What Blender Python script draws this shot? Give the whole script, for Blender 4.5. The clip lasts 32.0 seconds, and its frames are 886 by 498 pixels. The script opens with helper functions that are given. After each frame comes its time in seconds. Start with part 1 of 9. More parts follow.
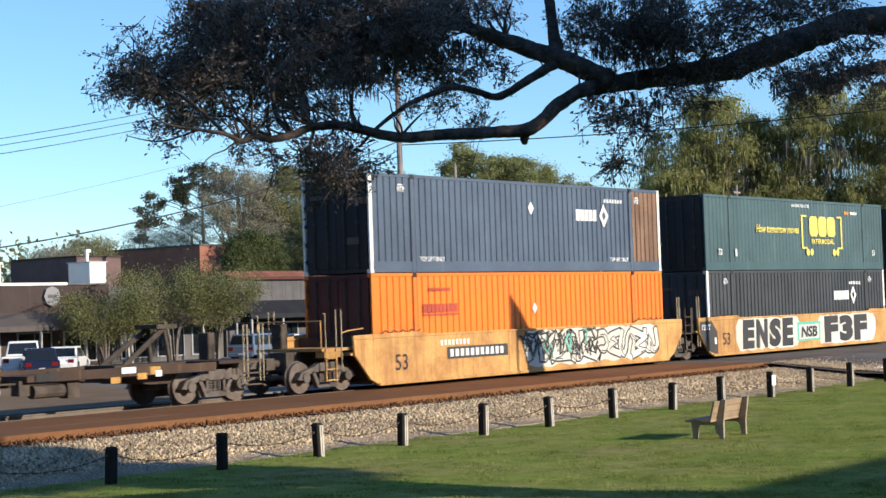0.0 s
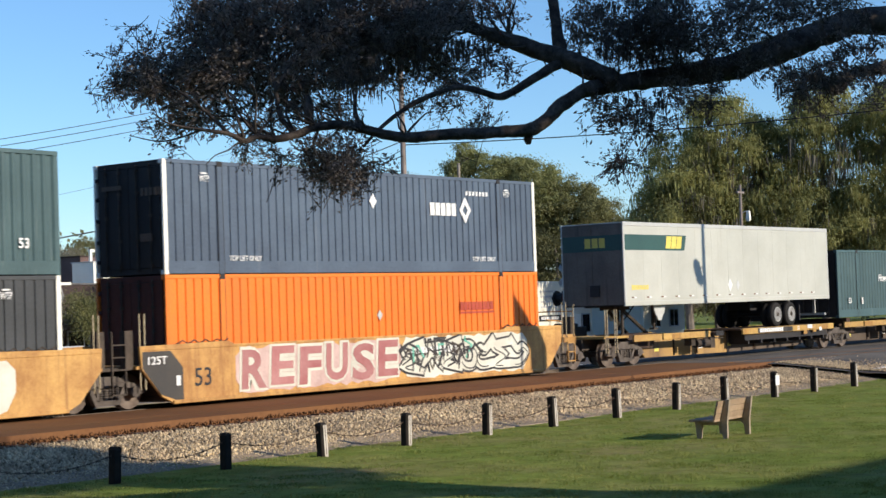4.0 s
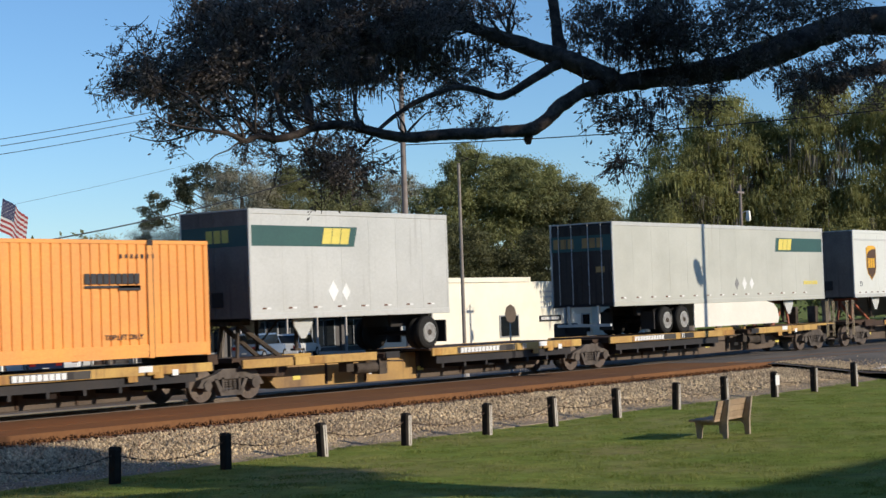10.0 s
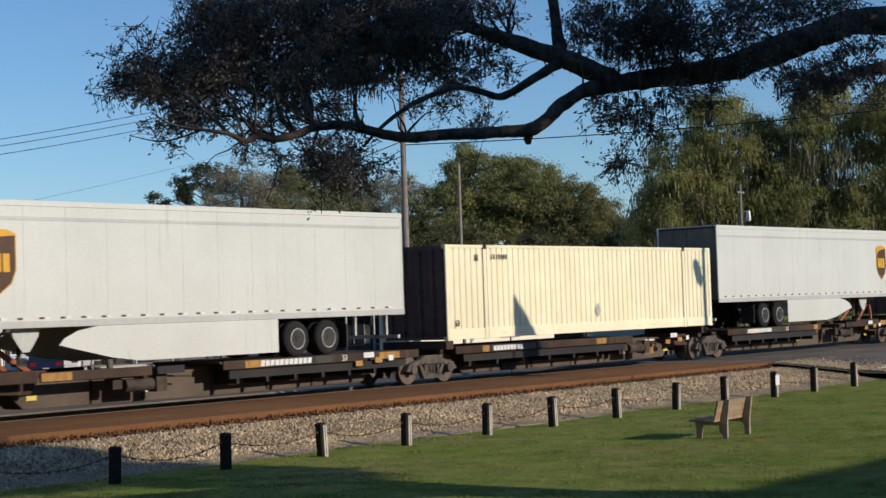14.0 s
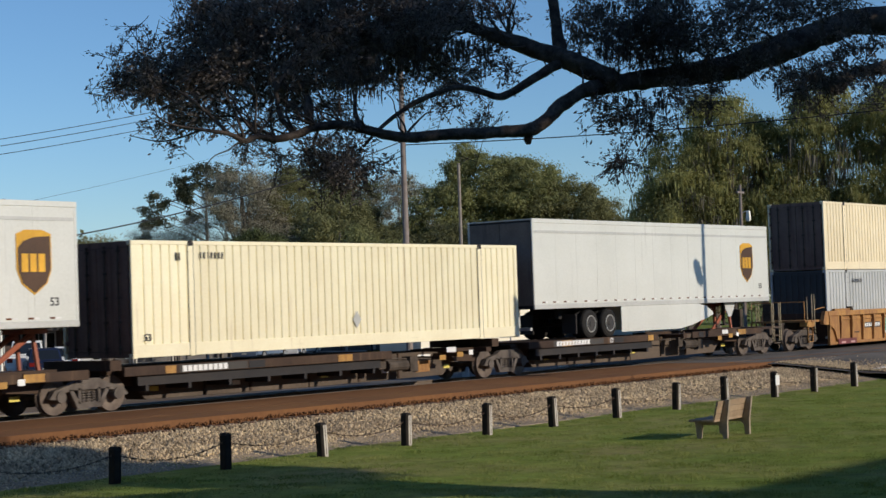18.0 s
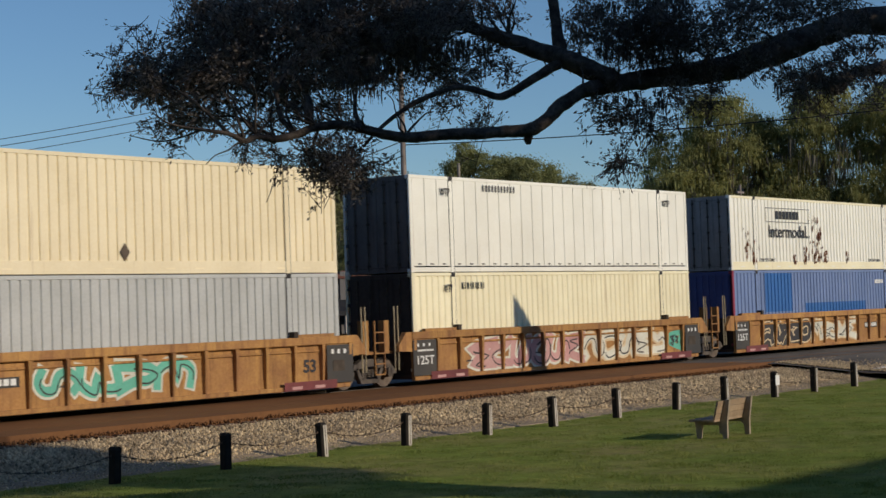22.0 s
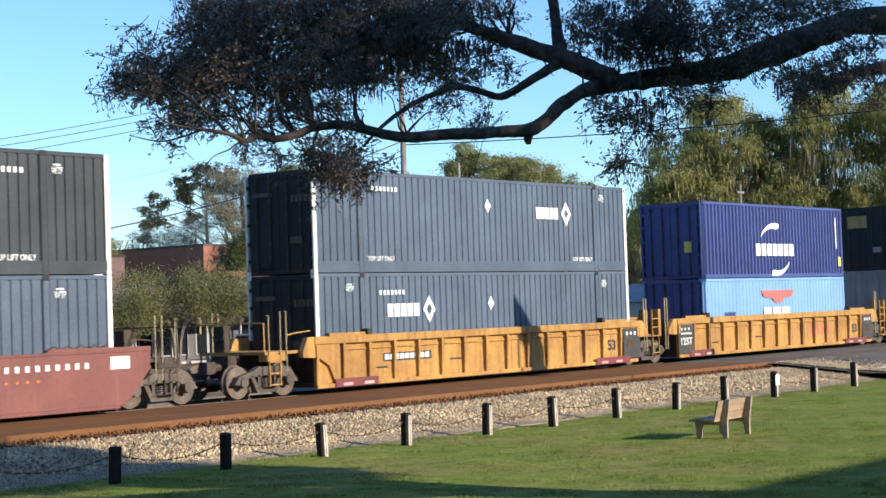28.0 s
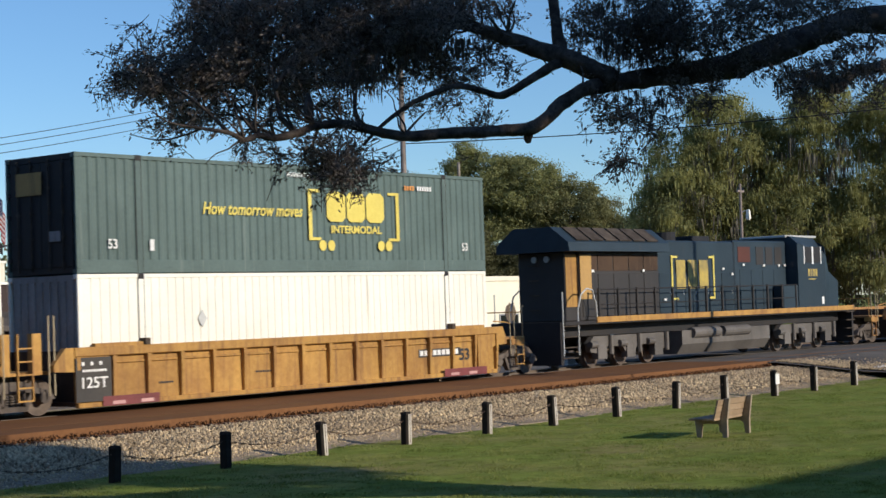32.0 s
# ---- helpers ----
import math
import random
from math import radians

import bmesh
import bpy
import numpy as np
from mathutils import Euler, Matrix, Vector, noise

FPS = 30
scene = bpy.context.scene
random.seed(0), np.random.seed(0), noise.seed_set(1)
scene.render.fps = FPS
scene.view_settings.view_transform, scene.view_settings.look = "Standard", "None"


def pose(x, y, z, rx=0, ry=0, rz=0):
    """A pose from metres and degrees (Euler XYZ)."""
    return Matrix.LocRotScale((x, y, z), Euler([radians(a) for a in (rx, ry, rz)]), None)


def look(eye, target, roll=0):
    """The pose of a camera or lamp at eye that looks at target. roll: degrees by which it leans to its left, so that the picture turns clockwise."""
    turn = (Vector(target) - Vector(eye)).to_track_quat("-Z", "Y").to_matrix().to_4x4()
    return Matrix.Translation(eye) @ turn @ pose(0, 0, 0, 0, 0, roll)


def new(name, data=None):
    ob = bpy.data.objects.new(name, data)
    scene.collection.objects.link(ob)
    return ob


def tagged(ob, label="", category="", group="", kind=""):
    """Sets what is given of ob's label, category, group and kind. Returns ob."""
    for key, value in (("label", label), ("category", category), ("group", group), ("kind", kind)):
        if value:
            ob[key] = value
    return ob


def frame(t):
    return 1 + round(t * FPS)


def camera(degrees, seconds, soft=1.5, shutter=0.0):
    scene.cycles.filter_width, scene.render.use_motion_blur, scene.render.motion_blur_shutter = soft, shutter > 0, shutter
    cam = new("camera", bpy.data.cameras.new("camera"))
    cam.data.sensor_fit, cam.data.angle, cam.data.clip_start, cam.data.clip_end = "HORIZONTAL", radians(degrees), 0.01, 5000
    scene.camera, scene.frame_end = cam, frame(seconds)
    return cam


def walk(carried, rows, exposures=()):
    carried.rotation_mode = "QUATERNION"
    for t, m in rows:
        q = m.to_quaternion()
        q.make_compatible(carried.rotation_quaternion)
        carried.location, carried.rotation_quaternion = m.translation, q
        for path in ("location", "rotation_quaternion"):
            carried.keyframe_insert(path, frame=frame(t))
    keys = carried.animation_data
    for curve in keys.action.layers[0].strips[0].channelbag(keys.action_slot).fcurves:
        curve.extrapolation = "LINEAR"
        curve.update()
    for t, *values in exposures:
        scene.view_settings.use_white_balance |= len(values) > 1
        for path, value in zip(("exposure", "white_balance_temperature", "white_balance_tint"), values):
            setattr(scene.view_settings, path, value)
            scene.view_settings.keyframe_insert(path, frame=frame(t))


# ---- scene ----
# Axes: x along the track (train runs towards -x), y away from the eye, z = 0 at the rail heads.
HEAD = 52.1155          # the way the lens looks, degrees from +y towards +x
FOV = 28.933
EYE = (0.0, 0.0, 2.22)


def aim(turn, tilt):
    a, b = radians(HEAD + turn), radians(1.998 + tilt)
    return look(EYE, (EYE[0] + 50 * math.sin(a) * math.cos(b), 50 * math.cos(a) * math.cos(b), EYE[2] + 50 * math.sin(b)), -1.963)


cam = camera(FOV, 32.0, soft=1.5, shutter=0.15)
walk(cam, [(0.0, aim(0.121, 0)), (0.5, aim(0.07, 0)), (1.0, aim(0.024, 0)), (1.5, aim(0.003, 0)), (2.0, aim(0, 0)), (16.0, aim(0, 0)),
           (24.0, aim(0, 0)), (31.2, aim(0, -0.015)), (32.0, aim(0, -0.038))],
     exposures=[(0.0, 0.39, 6500, 10), (1.0, 0.05, 6500, 10), (2.0, 0.0, 6500, 10), (3.0, 0.08, 6500, 10), (6.0, 0.19, 6650, 10), (7.0, 0.23, 6600, 10), (9.0, -0.08, 6500, 10), (10.0, -0.13, 6500, 10), (11.0, 0.02, 6500, 10), (12.0, -0.03, 6500, 10), (13.2, -0.14, 6500, 10), (14.0, -0.42, 6500, 10), (17.0, -0.43, 6500, 10), (20.0, -0.47, 6570, 10), (21.0, -0.55, 6700, 10), (22.0, -0.77, 6850, 10), (23.0, -0.72, 6880, 10), (24.5, -0.64, 6850, 10), (25.5, -0.35, 6500, 10), (27.3, 0.6, 6500, 10), (28.0, 0.56, 6500, 10), (29.0, 0.41, 6500, 10), (30.0, 0.3, 6500, 10), (31.0, -0.11, 6500, 10), (32.0, -0.17, 6500, 10)])

# ---- daylight: low sun from behind the eye, a little to its right ----
SUN = Vector((0.16, -1.0, 0.36)).normalized()
world = bpy.data.worlds.new("sky")
world.use_nodes = True
scene.world = world
sky = world.node_tree.nodes.new("ShaderNodeTexSky")
sky.sky_type, sky.sun_disc = "NISHITA", False
sky.sun_elevation, sky.sun_rotation = math.asin(SUN.z), math.atan2(SUN.x, SUN.y)
sky.altitude, sky.air_density, sky.dust_density, sky.ozone_density = 200.0, 1.0, 0.0, 6.0
world.node_tree.links.new(sky.outputs[0], world.node_tree.nodes["Background"].inputs[0])
world.node_tree.nodes["Background"].inputs[1].default_value = 0.155
sun = new("sun", bpy.data.lights.new("sun", "SUN"))
sun.data.energy, sun.data.angle, sun.data.color = 5.0, radians(0.53), (1.0, 0.89, 0.74)
sun.matrix_world = look(SUN * 90, (0, 0, 0))


# ---- materials ----
def nodes_of(name):
    m = bpy.data.materials.new(name)
    m.use_nodes = True
    t = m.node_tree
    return m, t, t.nodes["Principled BSDF"], t.links


def noise_node(t, links, vec, scale, detail=5.0, rough=0.6):
    n = t.nodes.new("ShaderNodeTexNoise")
    n.inputs["Scale"].default_value, n.inputs["Detail"].default_value, n.inputs["Roughness"].default_value = scale, detail, rough
    links.new(vec, n.inputs["Vector"])
    return n


def ramp_node(t, links, fac, lo, hi):
    r = t.nodes.new("ShaderNodeMapRange")
    r.inputs["From Min"].default_value, r.inputs["From Max"].default_value = lo, hi
    links.new(fac, r.inputs["Value"])
    return r.outputs["Result"]


def mix_node(t, links, fac, a, b, kind="MIX"):
    m = t.nodes.new("ShaderNodeMix")
    m.data_type, m.blend_type = "RGBA", kind
    for value, sock in ((fac, m.inputs[0]), (a, m.inputs[6]), (b, m.inputs[7])):
        if hasattr(value, "links"):
            links.new(value, sock)
        elif isinstance(value, float):
            sock.default_value = value
        else:
            sock.default_value = (*value, 1)
    return m.outputs[2]


def surf(name, c1, c2=None, rough=0.6, metal=0.0, big=0.7, fine=14.0, bump=0.15, streak=0.0, streak_col=(0.12, 0.06, 0.03), vary=0.08, island=False, blotch=(0.35, 0.65), shine=0.5, speck=0.22):
    """A weathered surface: two tones in large patches, fine grain, run-down streaks, some change from piece to piece."""
    m, t, bsdf, links = nodes_of(name)
    c2 = c2 or tuple(v * 0.7 for v in c1)
    vec = t.nodes.new("ShaderNodeTexCoord").outputs["Object"]
    col = mix_node(t, links, ramp_node(t, links, noise_node(t, links, vec, big).outputs["Fac"], *blotch), c1, c2)
    grain = noise_node(t, links, vec, fine, 6.0, 0.7)
    g = ramp_node(t, links, grain.outputs["Fac"], 0.25, 0.75)
    col = mix_node(t, links, speck, col, mix_node(t, links, g, (0.0, 0.0, 0.0), (1.0, 1.0, 1.0)), "SOFT_LIGHT")
    if streak > 0:
        mp = t.nodes.new("ShaderNodeMapping")
        mp.inputs["Scale"].default_value = (4.5, 4.5, 0.22)
        links.new(vec, mp.inputs["Vector"])
        s = ramp_node(t, links, noise_node(t, links, mp.outputs[0], 1.3, 6.0, 0.65).outputs["Fac"], 0.66 - 0.22 * streak, 0.86 - 0.18 * streak)
        col = mix_node(t, links, s, col, streak_col)
    rnd = t.nodes.new("ShaderNodeNewGeometry").outputs["Random Per Island"] if island else t.nodes.new("ShaderNodeObjectInfo").outputs["Random"]
    hsv = t.nodes.new("ShaderNodeHueSaturation")
    v = t.nodes.new("ShaderNodeMapRange")
    v.inputs["To Min"].default_value, v.inputs["To Max"].default_value = 1 - vary, 1 + vary
    links.new(rnd, v.inputs["Value"])
    links.new(v.outputs["Result"], hsv.inputs["Value"])
    links.new(col, hsv.inputs["Color"])
    links.new(hsv.outputs["Color"], bsdf.inputs["Base Color"])
    r = t.nodes.new("ShaderNodeMapRange")
    r.inputs["To Min"].default_value, r.inputs["To Max"].default_value = max(rough - 0.12, 0.03), min(rough + 0.15, 1.0)
    links.new(grain.outputs["Fac"], r.inputs["Value"])
    links.new(r.outputs["Result"], bsdf.inputs["Roughness"])
    bsdf.inputs["Metallic"].default_value = metal
    bsdf.inputs["Specular IOR Level"].default_value = shine
    if bump > 0:
        b = t.nodes.new("ShaderNodeBump")
        b.inputs["Strength"].default_value, b.inputs["Distance"].default_value = bump, 0.02
        links.new(grain.outputs["Fac"], b.inputs["Height"])
        links.new(b.outputs["Normal"], bsdf.inputs["Normal"])
    return m


def foliage(name, c1, c2, through_light=0.3, patch=0.35):
    m, t, bsdf, links = nodes_of(name)
    rnd = t.nodes.new("ShaderNodeNewGeometry").outputs["Random Per Island"]
    vec = t.nodes.new("ShaderNodeTexCoord").outputs["Object"]
    big = ramp_node(t, links, noise_node(t, links, vec, patch).outputs["Fac"], 0.4, 0.6)
    col = mix_node(t, links, mix_node(t, links, 0.75, rnd, big), c1, c2)
    links.new(col, bsdf.inputs["Base Color"])
    bsdf.inputs["Roughness"].default_value = 0.6
    bsdf.inputs["Specular IOR Level"].default_value = 0.3
    tr = t.nodes.new("ShaderNodeBsdfTranslucent")
    links.new(col, tr.inputs["Color"])
    mx = t.nodes.new("ShaderNodeMixShader")
    mx.inputs[0].default_value = through_light
    links.new(bsdf.outputs[0], mx.inputs[1])
    links.new(tr.outputs[0], mx.inputs[2])
    links.new(mx.outputs[0], t.nodes["Material Output"].inputs[0])
    return m


def glossy(name, col, rough=0.08, metal=0.0):
    m, t, bsdf, links = nodes_of(name)
    bsdf.inputs["Base Color"].default_value = (*col, 1)
    bsdf.inputs["Roughness"].default_value, bsdf.inputs["Metallic"].default_value = rough, metal
    return m


M_GRASS = surf("lawn_grass", (0.165, 0.21, 0.036), (0.25, 0.205, 0.08), 0.95, big=0.32, fine=2.6, bump=0.1, speck=0.6, blotch=(0.44, 0.74), shine=0.08)
M_BLADE = foliage("grass_blade", (0.145, 0.2, 0.035), (0.32, 0.34, 0.105), 0.4, 0.8)
M_ASPHALT = surf("asphalt", (0.22, 0.158, 0.102), (0.165, 0.118, 0.078), 0.95, big=0.25, fine=40, bump=0.3, shine=0.05)
M_BALLAST = surf("ballast_stone", (0.54, 0.415, 0.255), (0.33, 0.25, 0.16), 0.9, big=0.6, fine=25, bump=0.4, vary=0.55, island=True, shine=0.2)
M_DUST = surf("grey_gravel_dust", (0.32, 0.255, 0.185), (0.21, 0.168, 0.122), 0.95, big=0.9, fine=18, bump=0.5, speck=0.5, shine=0.1)
M_BED = surf("ballast_bed", (0.17, 0.145, 0.12), (0.115, 0.098, 0.08), 0.95, big=1.2, fine=16, bump=0.8)
M_RUSTBED = surf("rust_stained_bed", (0.19, 0.088, 0.036), (0.15, 0.07, 0.032), 0.95, big=0.35, fine=10, bump=0.12, shine=0.15)
M_TIE = surf("creosoted_tie", (0.14, 0.075, 0.042), (0.1, 0.055, 0.034), 0.95, big=2, fine=30)
M_RAILTOP = surf("worn_rail_head", (0.2, 0.155, 0.12), None, 0.6, 0.3, big=3, fine=40)
M_CONCRETE = surf("concrete", (0.42, 0.4, 0.37), (0.33, 0.31, 0.29), 0.9, streak=0.3, streak_col=(0.2, 0.18, 0.16))
M_POST = surf("weathered_post", (0.032, 0.027, 0.023), (0.02, 0.017, 0.015), 0.9, big=4, fine=40, bump=0.4, shine=0.15)
M_POSTPALE = surf("sunlit_post_face", (0.52, 0.48, 0.42), (0.36, 0.32, 0.28), 0.9, big=4, fine=40)
M_CHAIN = surf("rusted_chain", (0.09, 0.06, 0.045), None, 0.7, 0.5)
M_BENCH = surf("weathered_bench_wood", (0.36, 0.26, 0.17), (0.26, 0.18, 0.11), 0.8, big=3, fine=40, bump=0.3, streak=0.2)
M_BENCHLEG = surf("bench_concrete_end", (0.36, 0.3, 0.22), (0.25, 0.2, 0.15), 0.9, big=4, fine=30)
M_BARK = surf("oak_bark", (0.12, 0.096, 0.08), (0.05, 0.041, 0.035), 0.95, big=6, fine=18, bump=1.0, speck=0.6, shine=0.1)
M_OAKLEAF = foliage("live_oak_leaf", (0.095, 0.08, 0.073), (0.215, 0.18, 0.152), 0.4)
M_MOSS = foliage("spanish_moss", (0.1, 0.092, 0.075), (0.17, 0.155, 0.125), 0.3)
M_OAKMOSS = foliage("brown_oak_moss", (0.06, 0.052, 0.044), (0.105, 0.09, 0.075), 0.3)
M_TRUNK = surf("grey_trunk", (0.2, 0.17, 0.14), (0.13, 0.11, 0.09), 0.95, big=2, fine=14, bump=0.7)
M_LEAF_A = foliage("spring_green_leaf", (0.14, 0.155, 0.063), (0.31, 0.32, 0.13), 0.46)
M_MYRTLE = foliage("fresh_myrtle_leaf", (0.13, 0.138, 0.054), (0.26, 0.255, 0.1), 0.4)
M_LEAF_B = foliage("dull_green_leaf", (0.125, 0.131, 0.057), (0.27, 0.27, 0.12), 0.45, 0.4)
M_LEAF_U = foliage("dark_undergrowth_leaf", (0.072, 0.076, 0.034), (0.165, 0.165, 0.072), 0.4, 0.4)
M_LEAF_C = foliage("dark_pine_needle", (0.04, 0.05, 0.03), (0.08, 0.09, 0.05), 0.2)
M_CEDAR = foliage("dark_cedar_leaf", (0.035, 0.05, 0.02), (0.11, 0.13, 0.04), 0.25, 0.8)
M_OLIVE = foliage("pale_olive_leaf", (0.16, 0.155, 0.06), (0.3, 0.28, 0.13), 0.4)
M_LEAF_D = foliage("bare_twig_haze", (0.2, 0.18, 0.14), (0.27, 0.26, 0.18), 0.2)
M_WOODPOLE = surf("grey_pole_wood", (0.27, 0.225, 0.2), (0.19, 0.155, 0.135), 0.9, big=1.5, fine=25, streak=0.3)
M_PALEPOLE = surf("bleached_pole_wood", (0.3, 0.26, 0.22), (0.2, 0.17, 0.145), 0.9, big=1.5, fine=25, streak=0.4, streak_col=(0.1, 0.085, 0.07))
M_CABLE = glossy("black_cable", (0.015, 0.015, 0.017), 0.6)
M_STEEL = surf("dark_truck_steel", (0.1, 0.08, 0.064), (0.05, 0.04, 0.032), 0.75, 0.15, big=2.5, fine=25, vary=0.15, shine=0.15)
M_FRAME = surf("dusty_truck_frame", (0.14, 0.118, 0.1), (0.075, 0.062, 0.053), 0.75, 0.1, big=2.5, fine=25, vary=0.15, shine=0.2)
M_WHEEL = surf("wheel_steel", (0.2, 0.16, 0.13), (0.12, 0.095, 0.08), 0.6, 0.4, big=3, shine=0.15)
M_DARKRIM = surf("dark_painted_rim", (0.045, 0.045, 0.047), (0.065, 0.06, 0.055), 0.5, big=5, fine=30, shine=0.15)
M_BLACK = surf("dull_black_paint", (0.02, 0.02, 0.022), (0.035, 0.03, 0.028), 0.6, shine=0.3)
M_RUBBER = surf("tyre_rubber", (0.018, 0.018, 0.018), (0.03, 0.028, 0.026), 0.85, shine=0.15)
M_HUB = surf("bare_wheel_disc", (0.4, 0.39, 0.37), (0.26, 0.24, 0.22), 0.45, 0.4, big=6)
M_WHITE = surf("white_paint", (0.87, 0.855, 0.765), (0.79, 0.77, 0.68), 0.45, big=0.5, streak=0.22, streak_col=(0.55, 0.48, 0.37), vary=0.03)
M_LETTER = surf("white_lettering", (0.8, 0.8, 0.78), (0.68, 0.68, 0.66), 0.5, vary=0.02)
M_YLETTER = surf("yellow_lettering", (0.72, 0.6, 0.13), (0.62, 0.5, 0.1), 0.5, vary=0.02)
M_WORNLETTER = surf("worn_yellow_lettering", (0.5, 0.37, 0.08), (0.25, 0.2, 0.08), 0.6, big=2.5, streak=0.6, streak_col=(0.05, 0.05, 0.05))
M_BLETTER = surf("black_lettering", (0.03, 0.03, 0.035), None, 0.5, vary=0.02)
M_RLETTER = surf("red_lettering", (0.5, 0.08, 0.04), None, 0.5, vary=0.02)
M_RUST = surf("flaked_rust", (0.16, 0.06, 0.025), (0.09, 0.035, 0.02), 0.9, big=6)
M_LIMAX = surf("slate_blue_paint", (0.088, 0.12, 0.165), (0.068, 0.092, 0.13), 0.55, streak=0.15, streak_col=(0.2, 0.22, 0.24), vary=0.1, shine=0.3)
M_GREY = surf("charcoal_grey_paint", (0.06, 0.064, 0.068), (0.043, 0.047, 0.05), 0.55, streak=0.15, streak_col=(0.16, 0.16, 0.16), shine=0.3)
M_TEAL = surf("teal_green_paint", (0.066, 0.116, 0.122), (0.05, 0.092, 0.098), 0.5, streak=0.3, streak_col=(0.16, 0.2, 0.195), shine=0.35)
M_GREEN = surf("weathered_green_paint", (0.1, 0.146, 0.137), (0.08, 0.118, 0.11), 0.55, streak=0.3, streak_col=(0.2, 0.24, 0.22), shine=0.35)
M_ORANGE = surf("orange_paint", (0.78, 0.19, 0.015), (0.7, 0.17, 0.02), 0.5, streak=0.08, streak_col=(0.4, 0.13, 0.05))
M_PEACH = surf("faded_orange_paint", (0.8, 0.34, 0.075), (0.72, 0.3, 0.08), 0.55, streak=0.12, streak_col=(0.55, 0.22, 0.08))
M_CREAM = surf("cream_paint", (0.86, 0.8, 0.57), (0.79, 0.72, 0.5), 0.55, streak=0.2, streak_col=(0.45, 0.34, 0.2))
M_CREAM2 = surf("peachy_cream_paint", (0.86, 0.75, 0.52), (0.78, 0.67, 0.45), 0.55, streak=0.22, streak_col=(0.45, 0.33, 0.2))
M_PALEGREY = surf("pale_grey_paint", (0.519, 0.531, 0.519), (0.437, 0.448, 0.437), 0.5, streak=0.22, streak_col=(0.26, 0.25, 0.23))
M_TRAILER = surf("dusty_aluminium_skin", (0.505, 0.505, 0.445), (0.43, 0.43, 0.375), 0.5, 0.1, big=0.5, streak=0.14, streak_col=(0.36, 0.33, 0.27), bump=0.05, vary=0.03, speck=0.12)
M_ALU = surf("grey_aluminium_skin", (0.56, 0.56, 0.53), (0.48, 0.48, 0.45), 0.42, 0.15, big=0.4, streak=0.3, streak_col=(0.36, 0.35, 0.32), bump=0.05, vary=0.03)
M_WTRAILER = surf("white_trailer_skin", (0.68, 0.685, 0.635), (0.62, 0.625, 0.575), 0.38, 0.1, big=0.4, streak=0.2, streak_col=(0.46, 0.45, 0.41), bump=0.05, vary=0.008)
M_UMBER = surf("umber_painted_brick", (0.15, 0.095, 0.085), (0.11, 0.07, 0.063), 0.9, streak=0.3, streak_col=(0.08, 0.055, 0.05))
M_STRIPE = surf("green_stripe", (0.03, 0.09, 0.08), (0.025, 0.075, 0.07), 0.5)
M_SKIRT = surf("pale_skirt_panel", (0.74, 0.71, 0.62), (0.68, 0.64, 0.55), 0.45)
M_BROWN = surf("shield_brown", (0.075, 0.035, 0.015), None, 0.5)
M_GOLD = surf("shield_gold", (0.75, 0.4, 0.03), None, 0.5)
M_BLUE = surf("mid_blue_paint", (0.17, 0.24, 0.43), (0.145, 0.21, 0.385), 0.5, streak=0.35, streak_col=(0.27, 0.32, 0.42))
M_PATCHBLUE = surf("fresh_blue_patch", (0.03, 0.13, 0.37), (0.025, 0.11, 0.32), 0.5)
M_NAVY = surf("navy_blue_paint", (0.055, 0.078, 0.24), (0.042, 0.06, 0.19), 0.45, streak=0.1, streak_col=(0.1, 0.12, 0.25))
M_SKYBLUE = surf("faded_sky_blue_paint", (0.2, 0.38, 0.62), (0.17, 0.33, 0.55), 0.55, streak=0.2, streak_col=(0.3, 0.42, 0.55))
M_MAROON = surf("maroon_edge_paint", (0.3, 0.03, 0.06), None, 0.5)
M_YELLOW = surf("dirty_yellow_paint", (0.46, 0.262, 0.07), (0.33, 0.172, 0.052), 0.6, streak=0.75, streak_col=(0.19, 0.095, 0.042), vary=0.1, fine=7, speck=0.35, shine=0.3)
M_OLDYELLOW = surf("rusted_yellow_paint", (0.44, 0.235, 0.075), (0.29, 0.14, 0.055), 0.65, big=1.1, streak=0.72, streak_col=(0.16, 0.07, 0.033), vary=0.12, speck=0.35, shine=0.3)
M_TAN = surf("faded_ochre_paint", (0.52, 0.3, 0.1), (0.33, 0.16, 0.055), 0.65, big=0.9, streak=0.65, streak_col=(0.25, 0.115, 0.045), blotch=(0.42, 0.68), speck=0.35, shine=0.3)
M_OXIDE = surf("faded_oxide_red_paint", (0.185, 0.062, 0.05), (0.14, 0.047, 0.039), 0.6, streak=0.35, streak_col=(0.22, 0.1, 0.08))
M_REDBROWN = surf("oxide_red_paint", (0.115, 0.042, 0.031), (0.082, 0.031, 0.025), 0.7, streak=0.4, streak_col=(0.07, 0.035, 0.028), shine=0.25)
# bed colour lowered to stand for the shade under the train
M_DARKBED = surf("shade_dark_track_bed", (0.05, 0.034, 0.022), (0.035, 0.023, 0.015), 0.95, big=0.8, fine=14, bump=0.6, shine=0.1)
M_LEAF_E = foliage("grey_green_leaf", (0.155, 0.165, 0.066), (0.4, 0.395, 0.15), 0.54, 0.3)
M_DIRT = surf("bare_brown_dirt", (0.3, 0.195, 0.115), (0.22, 0.14, 0.085), 0.95, big=0.5, fine=12, bump=0.4, shine=0.1)
M_DECK = surf("grimy_brown_steel", (0.085, 0.055, 0.038), (0.05, 0.034, 0.027), 0.75, 0.1, streak=0.3, streak_col=(0.2, 0.13, 0.08), shine=0.15)
